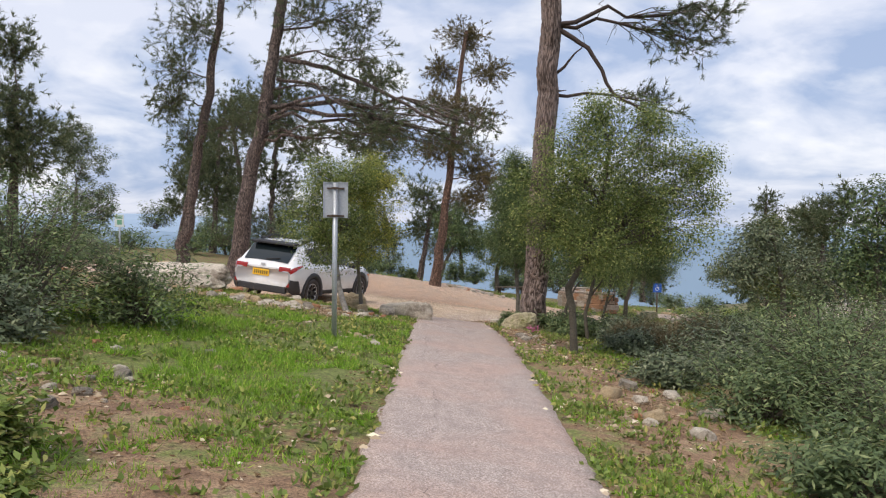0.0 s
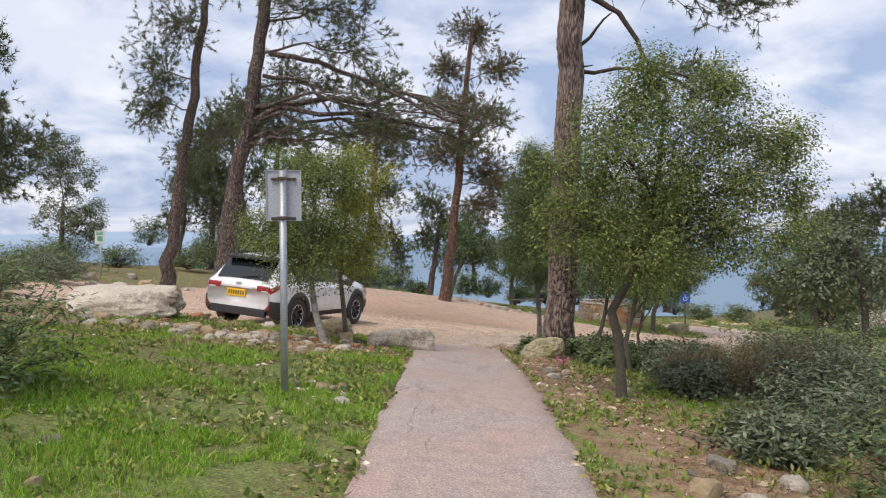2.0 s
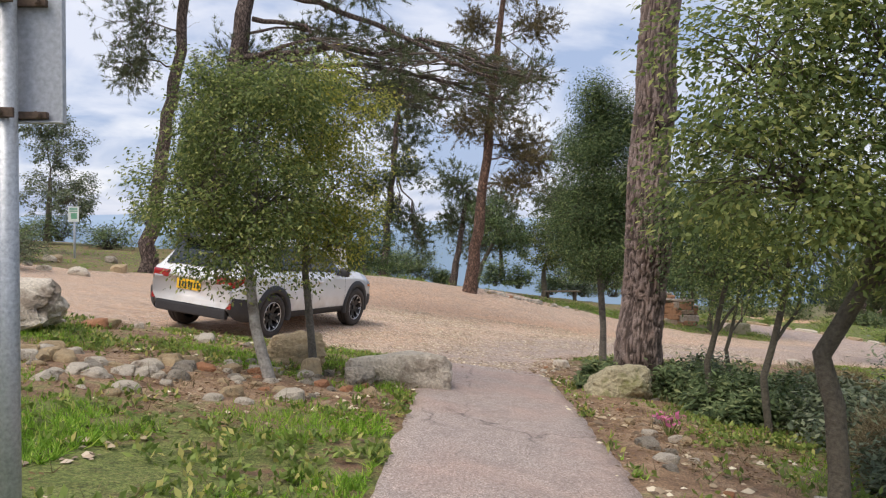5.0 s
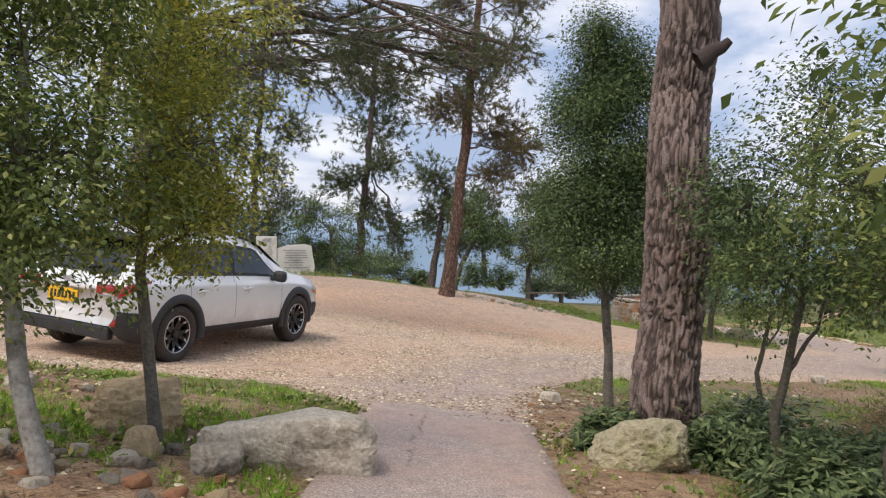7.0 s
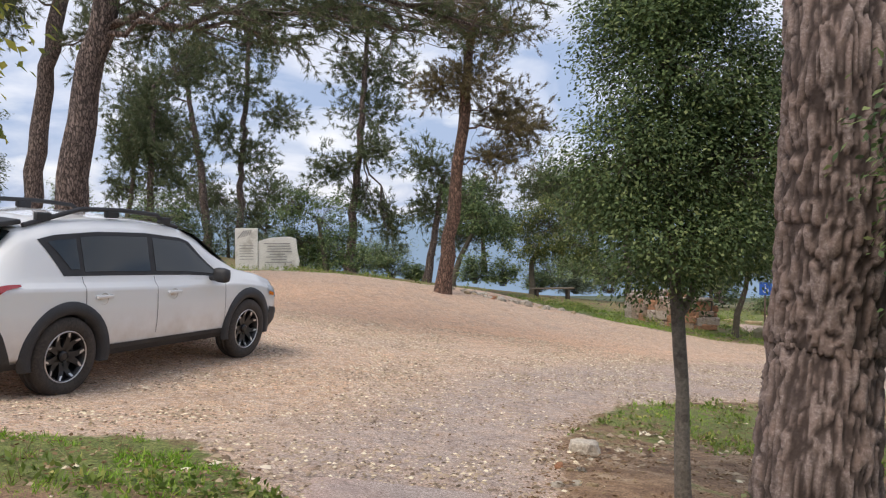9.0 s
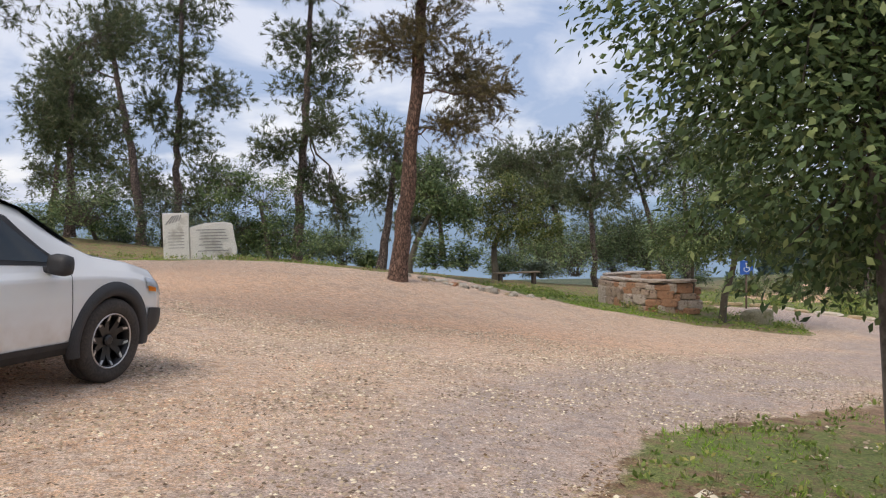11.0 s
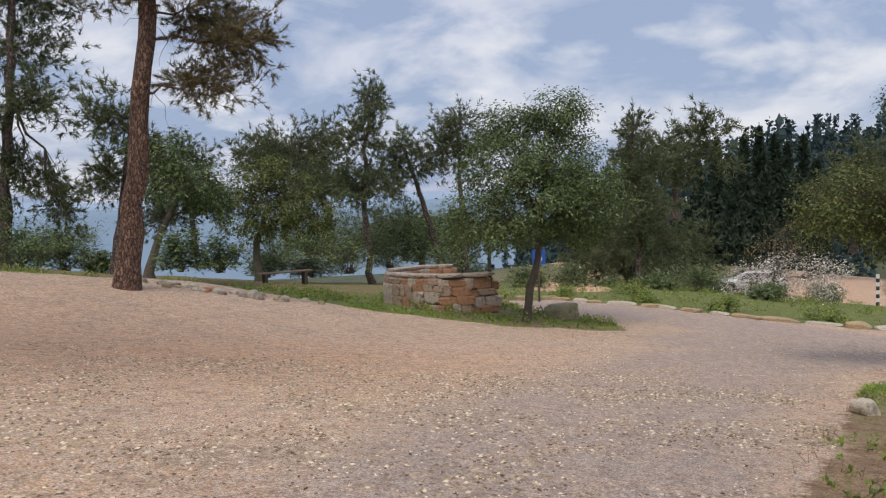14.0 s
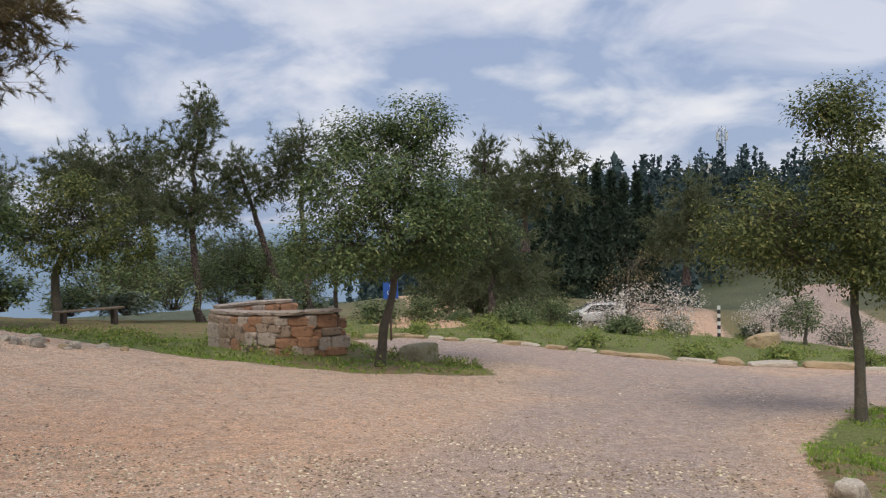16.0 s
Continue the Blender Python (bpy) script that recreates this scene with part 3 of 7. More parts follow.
    l.new(ramp(n, l, mid, [(0.3, (0.25, 0.25, 0.25)), (0.6, (0.95, 0.95, 0.95))]), km.inputs[1])
    dirt = mixc(n, l, km.outputs[0], dirt, tarc)
    kr = n.new("ShaderNodeMath")
    kr.operation = "MULTIPLY"
    l.new(att("red"), kr.inputs[0])
    l.new(ramp(n, l, mid, [(0.35, (0.25, 0.25, 0.25)), (0.6, (0.85, 0.85, 0.85))]), kr.inputs[1])
    dirt = mixc(n, l, kr.outputs[0], dirt, ramp(n, l, fine, [(0.3, (0.56, 0.31, 0.17)), (0.7, (0.74, 0.48, 0.3))]))
    # edge of the lot broken up by the noise
    ke = n.new("ShaderNodeMath")
    ke.operation = "ADD"
    l.new(att("lot"), ke.inputs[0])
    l.new(mid, ke.inputs[1])
    c = mixc(n, l, ramp(n, l, ke.outputs[0], [(0.85, (0, 0, 0)), (1.12, (1, 1, 1))]), verge, dirt)
    grain = ramp(n, l, noise_tex(n, l, 62, 5, v, 0.8), [(0.38, (0.33, 0.3, 0.28)), (0.5, (1, 1, 1)), (0.62, (1.6, 1.58, 1.56))])
    c = mixc(n, l, 0.85, c, grain, "MULTIPLY")
    # trodden blotches and drifts of paler stones
    drift = ramp(n, l, noise_tex(n, l, 8, 6, v, 0.75), [(0.34, (0.66, 0.61, 0.58)), (0.48, (1, 1, 1)), (0.66, (1.25, 1.24, 1.22))])
    c = mixc(n, l, 0.85, c, drift, "MULTIPLY")
    l.new(c, b.inputs["Base Color"])
    h = mixc(n, l, 0.5, fine, mixc(n, l, 0.5, vor.outputs["Distance"], grit))
    bump(n, l, b, h, 0.8, 0.02)
    return m


terrain = tagged(new("ground", make_ground()), "stony earth, patchy grass and a tan gravel lot", "ground", kind="structure")
terrain.data.materials.append(ground_material())


# asphalt footpath with crumbled edges
def make_footpath():
    rng = np.random.default_rng(3)
    ys = np.arange(-6, 17.9, 0.12)
    rows = []
    for y in ys:
        w = 0.72 + 0.03 * noise.noise(Vector((y * 0.7, 1, 0)))
        m = float(path_mid(y))
        left, right = m - w + 0.05 * noise.noise(Vector((y * 2.5, 7, 0))) + 0.03 * noise.noise(Vector((y * 9, 3, 0))), \
            m + w + 0.05 * noise.noise(Vector((y * 2.5, 17, 0))) + 0.03 * noise.noise(Vector((y * 9, 13, 0)))
        row = [(left - 0.03, y, gz(left, y) - 0.06)]
        for k in range(11):
            x = left + (right - left) * k / 10
            row.append((x, y, gz(x, y) + 0.012 + 0.006 * noise.noise(Vector((x * 2, y * 2, 2))) - (0.012 if k in (0, 10) else 0)))
        row.append((right + 0.03, y, gz(right, y) - 0.06))
        rows.append(row)
    k = len(rows[0])
    i = (np.arange(len(rows) - 1)[:, None] * k + np.arange(k - 1)).ravel()
    return mesh_np("footpath", np.array(rows).reshape(-1, 3), np.stack([i, i + 1, i + k + 1, i + k], 1), None, True)


def path_material():
    m, n, l, b = material("worn_asphalt", 0.9)
    v = n.new("ShaderNodeTexCoord").outputs["Object"]
    fine, mid, big = noise_tex(n, l, 95, 4, v, 0.75), noise_tex(n, l, 6, 5, v), noise_tex(n, l, 0.9, 4, v)
    c = ramp(n, l, fine, [(0.34, (0.15, 0.11, 0.095)), (0.5, (0.43, 0.345, 0.3)), (0.66, (0.76, 0.66, 0.6))])
    c = mixc(n, l, ramp(n, l, big, [(0.42, (0, 0, 0)), (0.62, (0.5, 0.5, 0.5))]), c, (0.5, 0.33, 0.26))
    c = mixc(n, l, ramp(n, l, mid, [(0.3, (0.45, 0.45, 0.45)), (0.55, (0, 0, 0))]), c, (0.28, 0.225, 0.2))
    grain = ramp(n, l, noise_tex(n, l, 55, 6, v, 0.85), [(0.36, (0.45, 0.43, 0.42)), (0.5, (1, 1, 1)), (0.64, (1.4, 1.4, 1.4))])
    c = mixc(n, l, 0.75, c, grain, "MULTIPLY")
    # hairline cracks
    mp = n.new("ShaderNodeMapping")
    mp.inputs["Scale"].default_value = (1.0, 0.42, 1)
    l.new(v, mp.inputs["Vector"])
    dn = n.new("ShaderNodeTexNoise")
    dn.inputs["Scale"].default_value = 3.0
    l.new(v, dn.inputs["Vector"])
    ad = n.new("ShaderNodeMixRGB")
    ad.inputs[0].default_value = 0.2
    l.new(mp.outputs[0], ad.inputs[1])
    l.new(dn.outputs["Color"], ad.inputs[2])
    w = n.new("ShaderNodeTexVoronoi")
    w.feature = "DISTANCE_TO_EDGE"
    w.inputs["Scale"].default_value = 0.8
    l.new(ad.outputs[0], w.inputs["Vector"])
    crack = ramp(n, l, w.outputs["Distance"], [(0.0, (1, 1, 1)), (0.006, (0, 0, 0))])
    gate = ramp(n, l, noise_tex(n, l, 0.7, 2, v), [(0.47, (0, 0, 0)), (0.6, (0.6, 0.6, 0.6))])
    cm = mixc(n, l, 1.0, crack, gate, "MULTIPLY")
    c = mixc(n, l, cm, c, (0.06, 0.045, 0.04))
    # a long crack along the path, wandering and broken
    sp = n.new("ShaderNodeSeparateXYZ")
    l.new(v, sp.inputs[0])
    wig = noise_tex(n, l, 2.2, 5, v, 0.7)
    brk = ramp(n, l, noise_tex(n, l, 1.1, 3, v), [(0.5, (0, 0, 0)), (0.58, (0.7, 0.7, 0.7))])
    wob = n.new("ShaderNodeMath")
    wob.operation = "MULTIPLY_ADD"
    l.new(wig, wob.inputs[0])
    wob.inputs[1].default_value = 0.34
    l.new(sp.outputs[0], wob.inputs[2])
    off = n.new("ShaderNodeMath")
    off.operation = "SUBTRACT"
    l.new(wob.outputs[0], off.inputs[0])
    off.inputs[1].default_value = 0.12
    ab = n.new("ShaderNodeMath")
    ab.operation = "ABSOLUTE"
    l.new(off.outputs[0], ab.inputs[0])
    lc = mixc(n, l, 1.0, ramp(n, l, ab.outputs[0], [(0.002, (1, 1, 1)), (0.008, (0, 0, 0))]), brk, "MULTIPLY")
    c = mixc(n, l, lc, c, (0.07, 0.05, 0.045))
    l.new(c, b.inputs["Base Color"])
    bump(n, l, b, mixc(n, l, cm, fine, (0, 0, 0)), 0.5, 0.008)
    return m


footpath = tagged(new("footpath", make_footpath()), "narrow worn asphalt footpath with cracks and crumbled edges", "path", kind="structure")
footpath.data.materials.append(path_material())


# ---- shrubs of the verge ----
DARK, GREY, DRYL = "dense dark green mastic shrub in the scrub", "low grey green shrub in the scrub", "brownish half dry shrub in the scrub"
for _i, (_x, _y, _r, _h, _m, _lab) in enumerate((
        (-4.3, 8.0, 1.05, 1.5, M_SHRUB, DARK), (-3.3, 8.7, 0.7, 1.0, M_SHRUB, DARK), (-5.3, 9.8, 1.2, 1.6, M_SHRUB, DARK), (-3.9, 6.9, 0.6, 0.6, M_OLIVE, GREY),
        (3.1, 7.7, 0.75, 0.75, M_SHRUB, DARK), (4.1, 8.3, 1.0, 1.15, M_SHRUB, DARK), (2.75, 5.3, 0.55, 0.5, M_SHRUB, DARK), (3.6, 5.8, 0.9, 0.85, M_SHRUB, DARK),
        (4.7, 9.9, 1.1, 1.3, M_SHRUB, DARK), (3.7, 10.3, 0.8, 0.75, M_OLIVE, GREY), (4.5, 12.4, 1.0, 0.8, M_OLIVE, GREY), (5.3, 14.2, 1.2, 1.0, M_SHRUB, DARK),
        (2.9, 12.7, 0.5, 0.4, M_OLIVE, GREY), (3.4, 14.6, 0.7, 0.55, M_OLIVE, GREY), (5.7, 17.3, 1.1, 0.9, M_OLIVE, GREY), (6.6, 12.0, 1.5, 1.7, M_SHRUB, DARK),
        (7.2, 8.8, 1.7, 2.2, M_SHRUB, DARK), (2.5, 9.3, 0.5, 0.4, M_OLIVE, GREY), (2.3, 16.4, 0.45, 0.45, M_SHRUB, DARK), (2.7, 17.0, 0.55, 0.5, M_OLIVE, GREY),
        (3.1, 16.1, 0.55, 0.5, M_SHRUB, DARK), (1.4, 16.7, 0.3, 0.3, M_SHRUB, DARK), (2.5, 15.3, 0.5, 0.4, M_SHRUB, DARK), (3.9, 16.4, 0.6, 0.5, M_OLIVE, GREY),
        (-2.3, 3.8, 0.42, 0.36, M_WEED, GREY), (-3.0, 4.5, 0.45, 0.4, M_SHRUB, DARK), (-1.9, 3.1, 0.3, 0.22, M_WEED, GREY), (-9.5, 19.0, 1.2, 0.7, M_SHRUB, DARK),
        (-12, 26, 1.4, 0.8, M_OLIVE, GREY), (-14, 30, 1.6, 0.9, M_SHRUB, DARK), (8.3, 21.5, 1.3, 0.9, M_OLIVE, GREY), (7.2, 18.8, 1.0, 0.9, M_SHRUB, DARK), (10.5, 24.5, 1.3, 0.8, M_OLIVE, GREY))):
    shrub("shrub", _lab, _x, _y, _r, _h, 300 + _i, _m, int(32 + 40 * _r), 72, 0.075 if _y < 13 else 0.09)
for _i, (_x, _y, _r, _h) in enumerate(((4.2, 13.2, 0.75, 0.65), (3.2, 13.4, 0.5, 0.45), (5.0, 15.6, 0.8, 0.6), (4.6, 18.2, 0.6, 0.5))):
    shrub("shrub", DRYL, _x, _y, _r, _h, 360 + _i, M_DRY, 70, 60, 0.05, dry=True)


for _i, (_x, _y, _r, _h) in enumerate(((13.6, 46.6, 0.6, 0.35), (15.6, 44.4, 0.5, 0.35), (16.6, 41.4, 0.7, 0.5), (17.8, 38.6, 0.6, 0.4), (19.4, 37.0, 0.6, 0.4), (21.4, 36.0, 0.7, 0.45), (24.0, 35.2, 0.6, 0.4), (17.0, 47.6, 0.8, 0.5))):
    shrub("weed_clump", "rank bright green weeds behind the kerb stones", _x, _y, _r, _h, 380 + _i, M_WEED, 40, 40, 0.1)
for _i, (_x, _y, _r, _h) in enumerate(((14.6, 52.0, 1.1, 1.0), (17.6, 53.6, 1.2, 1.2), (20.2, 50.6, 1.0, 0.8), (24.6, 54.0, 1.3, 1.5), (27.5, 57.0, 1.4, 1.6), (22.6, 46.6, 0.8, 0.7), (29.6, 51.0, 0.9, 0.8))):
    shrub("shrub", "grey green scrub on the bank beyond the loop", _x, _y, _r, _h, 390 + _i, M_SHRUB, 50, 50, 0.16)


def cypress(x, y, zb, h, r, seed):
    """A tall narrow cypress: dense upswept sprays round a straight stem."""
    rng = np.random.default_rng(seed)
    top = empty("cypress_tree", (x, y, zb), "tall dark narrow cypress on the far bank", "tree", "row of cypresses")
    v, f = tubes([(np.array([[0, 0, -6], [0, 0, h * 0.5], [0, 0, h * 0.97]]), [0.3, 0.2, 0.04])], 7)
    child("trunk", mesh_np("trunk", v, f, M_BARK), top)
    n = 5200
    u = rng.uniform(0, 1, n) ** 1.25
    lump = 0.75 + 0.25 * np.sin(u * 23 + seed) * np.sin(u * 9 + 1)
    rad = r * (1 - u) ** 0.75 * lump * np.sqrt(rng.uniform(0.25, 1.0, n))
    a = rng.uniform(0, 2 * math.pi, n)
    p = np.stack([rad * np.cos(a), rad * np.sin(a), u * h * 0.97 - 1.0], 1)
    v, f = leaf_quads(p, rng, 0.7, 0.26, lean=np.array([0, 0, 1.3]))
    child("crown", mesh_np("crown", v, f, M_CYPRESS), top)
    return top


# ---- young oaks by the path ----
def gp(x, y, up=0.0):
    return (x, y, gz(x, y) + up)


z = gz(1.88, 11.6)
tree("oak_tree", "young oak with crooked trunk and open leafy crown beside the footpath",
     [(1.88, 11.6, z), (1.84, 11.6, z + 0.7), (1.78, 11.62, z + 0.95), (1.98, 11.62, z + 1.3), (2.2, 11.65, z + 1.75), (2.3, 11.7, z + 2.4), (2.35, 11.7, z + 2.9)],
     [(1.45, 11.5, z + 1.85, 0.55, 0.6, 0.4), (2.05, 11.3, z + 1.6, 0.5, 0.5, 0.35), (2.6, 11.6, z + 1.85, 0.7, 0.7, 0.45), (3.25, 11.7, z + 1.8, 0.6, 0.6, 0.42), (1.35, 11.5, z + 2.35, 0.42, 0.5, 0.4),
      (2.0, 11.5, z + 2.45, 0.65, 0.7, 0.5), (2.8, 11.8, z + 2.45, 0.7, 0.7, 0.5), (3.5, 11.8, z + 2.35, 0.5, 0.55, 0.42), (1.75, 11.6, z + 3.0, 0.4, 0.45, 0.42), (2.35, 11.6, z + 3.05, 0.5, 0.55, 0.42),
      (3.0, 11.8, z + 3.0, 0.5, 0.5, 0.4), (2.15, 11.6, z + 3.5, 0.22, 0.3, 0.3), (2.95, 11.7, z + 3.4, 0.22, 0.3, 0.25), (3.75, 12.0, z + 2.8, 0.3, 0.4, 0.3)],
     101, 0.062, 0.025, mat=M_OAK_MID, clumps=175, leaves=62, spread=0.09, size=0.043, sag=0.2,
     extra=[(0.035, (1.98, 11.62, z + 1.3), (2.5, 11.6, z + 1.55), (3.1, 11.7, z + 1.75))])
z = gz(1.69, 18.35)
tree("oak_tree", "small upright oak with dark dense crown beside the tall pine",
     [(1.69, 18.35, z), (1.68, 18.35, z + 0.7), (1.64, 18.35, z + 1.25), (1.55, 18.35, z + 2.0), (1.55, 18.35, z + 2.9)],
     [(1.65, 18.35, z + 1.75, 0.62, 0.55, 0.42), (1.95, 18.35, z + 2.15, 0.62, 0.6, 0.45), (1.4, 18.25, z + 2.2, 0.55, 0.5, 0.45), (1.6, 18.35, z + 2.75, 0.6, 0.6, 0.45),
      (1.7, 18.35, z + 3.25, 0.35, 0.4, 0.4), (2.15, 18.55, z + 2.6, 0.45, 0.5, 0.42), (1.4, 18.35, z + 3.1, 0.28, 0.35, 0.35), (1.5, 18.15, z + 3.65, 0.18, 0.25, 0.3), (1.95, 18.45, z + 3.5, 0.18, 0.25, 0.3)],
     102, 0.056, 0.025, mat=M_OAK, wood=M_BARK_GREY, clumps=275, leaves=115, spread=0.09, size=0.034, flare=0.2,
     extra=[(0.03, (1.66, 18.35, z + 1.2), (1.85, 18.35, z + 1.55), (2.1, 18.25, z + 2.2))])
z = gz(-1.72, 14.15)
tree("oak_tree", "young oak with pale leaning stem among stones beside the footpath",
     [(-1.72, 14.15, z), (-1.86, 14.2, z + 0.45), (-1.93, 14.25, z + 0.95), (-1.9, 14.3, z + 1.5), (-1.88, 14.3, z + 2.1)],
     [(-2.05, 14.2, z + 1.15, 0.55, 0.55, 0.38), (-1.75, 14.2, z + 1.5, 0.6, 0.6, 0.4), (-2.4, 14.3, z + 1.6, 0.5, 0.55, 0.42), (-1.9, 14.3, z + 2.05, 0.65, 0.6, 0.42), (-2.2, 14.3, z + 2.45, 0.4, 0.4, 0.33), (-1.6, 14.2, z + 2.45, 0.35, 0.4, 0.33)],
     103, 0.055, 0.025, mat=M_OAK_MID, wood=M_BARK_PALE, clumps=165, leaves=74, spread=0.09, size=0.043, flare=0.25)
z = gz(-1.6, 15.1)
tree("oak_tree", "slim young oak with yellow green outer leaves beside the footpath",
     [(-1.55, 15.1, z), (-1.6, 15.1, z + 0.6), (-1.64, 15.1, z + 1.0), (-1.58, 15.1, z + 1.6), (-1.5, 15.15, z + 2.2)],
     [(-1.65, 15.1, z + 1.3, 0.45, 0.5, 0.35), (-1.2, 15.05, z + 1.3, 0.4, 0.4, 0.3), (-1.35, 15.1, z + 1.75, 0.5, 0.5, 0.4), (-1.15, 15.2, z + 2.3, 0.4, 0.42, 0.42), (-1.7, 15.1, z + 2.2, 0.45, 0.45, 0.4), (-1.4, 15.1, z + 2.75, 0.25, 0.3, 0.3)],
     104, 0.045, 0.02, mat=M_OAK_Y, wood=M_BARK_GREY, clumps=135, leaves=84, spread=0.09, size=0.037, flare=0.25)
for sx, sy, sd, hh in ((2.47, 16.0, 105, 2.9), (2.66, 14.85, 106, 3.1), (4.3, 21.5, 107, 2.8)):
    z = gz(sx, sy)
    tree("oak_tree", "slim young oak with airy grey green crown in the scrub",
         [(sx, sy, z), (sx - 0.06, sy, z + 0.5), (sx + 0.02, sy, z + 0.8), (sx + 0.12, sy, z + 1.3), (sx + 0.18, sy, z + 2.0), (sx + 0.2, sy, z + hh * 0.85)],
         [(sx - 0.1, sy, z + 1.45, 0.4, 0.45, 0.35), (sx + 0.4, sy + 0.1, z + 1.6, 0.4, 0.45, 0.38), (sx + 0.1, sy, z + 2.15, 0.5, 0.5, 0.42), (sx + 0.25, sy, z + hh - 0.25, 0.35, 0.4, 0.4), (sx - 0.3, sy, z + 2.0, 0.3, 0.35, 0.35)],
         sd, 0.04, 0.018, mat=M_OAK if sd == 105 else M_OAK_MID, clumps=140, leaves=48, spread=0.1, size=0.044, flare=0.3,
         extra=[(0.02, (sx + 0.02, sy, z + 0.8), (sx + 0.25, sy + 0.05, z + 1.1), (sx + 0.42, sy + 0.1, z + 1.6))])


# ---- trees ----
tree("pine_tree", "tall leaning pine with reddish trunk by the dirt lot",
     [(-0.45, 37.78, -1.34), (-0.08, 37.92, 1.49), (0.18, 38.03, 3.69), (0.32, 38.16, 5.9), (0.64, 38.31, 8.83), (0.9, 38.41, 10.74)],
     [(1.59, 38.61, 4.26, 1.27, 1.14, 1.02), (2.16, 37.68, 3.51, 0.85, 0.72, 0.59), (-0.75, 38.44, 5.03, 0.85, 0.76, 0.68), (0.43, 37.74, 5.16, 1.02, 1.02, 1.02), (1.41, 37.94, 2.79, 1.02, 0.76, 0.51), (0.02, 37.52, 6.93, 1.86, 1.35, 0.85), (1.34, 38.43, 6.76, 1.35, 1.1, 0.85), (-0.39, 38.72, 8.85, 1.02, 0.85, 0.68), (1.96, 38.17, 8.66, 1.02, 0.85, 0.68), (0.82, 39.14, 10.59, 1.52, 1.19, 0.85)],
     11, 0.24, 0.09, leaf="pine", mat=M_PINE_DRY, wood=M_BARK_RED, clumps=44, leaves=36, spread=0.19, size=0.16)
tree("pine_tree", "slender leaning pine beyond the dirt lot",
     [(-1.62, 50.81, -1.99), (-1.22, 50.94, 0.38), (-0.82, 51.07, 2.99)],
     [(-1.29, 50.62, 3.24, 1.23, 1.37, 1.51), (-1.92, 51.02, 1.34, 0.96, 0.89, 0.82), (-0.36, 51.08, 2.03, 0.82, 0.89, 0.96)],
     12, 0.2, 0.1, leaf="pine", mat=M_PINE, wood=M_BARK, clumps=27, leaves=24, spread=0.24, size=0.3, sides=8)
tree("oak_tree", "dark spreading oak beyond the tall pine",
     [(-0.34, 46.77, -1.7), (-0.0, 46.81, -0.66), (0.54, 46.85, 0.38)],
     [(0.66, 46.5, 1.01, 1.36, 1.14, 0.91), (1.38, 47.37, 0.37, 1.14, 0.97, 0.8), (0.25, 46.6, 1.86, 1.02, 0.85, 0.68)],
     13, 0.14, 0.08, mat=M_OAK, clumps=50, leaves=45, spread=0.15, size=0.13)
tree("pine_tree", "tall pine with tiered crown beyond the dirt lot",
     [(-5.85, 55.0, -1.81), (-5.58, 55.24, 2.28), (-5.13, 55.53, 7.6), (-4.93, 55.74, 11.32)],
     [(-4.89, 56.39, 6.53, 2.45, 1.92, 1.38), (-5.91, 56.08, 8.67, 1.23, 1.3, 1.38), (-3.78, 56.04, 8.64, 1.53, 1.38, 1.23), (-6.81, 55.0, 3.63, 1.53, 1.38, 1.23), (-4.26, 54.5, 4.39, 1.84, 1.53, 1.23), (-4.98, 55.81, 1.47, 1.38, 1.38, 1.38), (-3.68, 55.14, 0.12, 0.86, 1.01, 1.16), (-4.8, 54.79, 11.31, 1.84, 1.69, 1.53)],
     14, 0.26, 0.1, leaf="pine", mat=M_PINE, wood=M_BARK, clumps=27, leaves=24, spread=0.24, size=0.3, sides=8)
tree("oak_tree", "dense dark oak behind the white monument",
     [(-6.19, 50.02, -1.37), (-6.39, 50.12, -0.22), (-6.6, 50.2, 0.94)],
     [(-6.6, 50.94, 0.94, 2.0, 1.81, 1.62), (-7.97, 50.13, 1.65, 1.12, 1.04, 0.95), (-5.7, 50.39, -0.46, 1.37, 1.16, 0.95), (-7.54, 50.62, -0.2, 1.12, 1.0, 0.87)],
     15, 0.13, 0.07, mat=M_OAK, clumps=50, leaves=48, spread=0.15, size=0.13)
tree("oak_tree", "low dark oak at the lot edge",
     [(-13.88, 51.39, -1.09), (-14.1, 51.46, -0.13), (-14.43, 51.53, 0.83)],
     [(-14.43, 51.88, 1.19, 1.54, 1.35, 1.16), (-15.39, 51.88, 0.61, 0.9, 0.84, 0.77), (-13.49, 51.29, 0.58, 1.03, 0.97, 0.9)],
     16, 0.12, 0.06, mat=M_OAK, clumps=50, leaves=45, spread=0.15, size=0.13)
tree("oak_tree", "greyish leafy young oak at the lot edge",
     [(-11.69, 53.28, -1.24), (-11.74, 53.36, -0.22), (-11.78, 53.4, 0.53)],
     [(-11.78, 53.5, 0.53, 1.36, 1.3, 1.23), (-10.53, 53.24, 0.01, 1.09, 1.02, 0.95)],
     17, 0.1, 0.05, mat=M_OLIVE, clumps=50, leaves=33, spread=0.15, size=0.13)
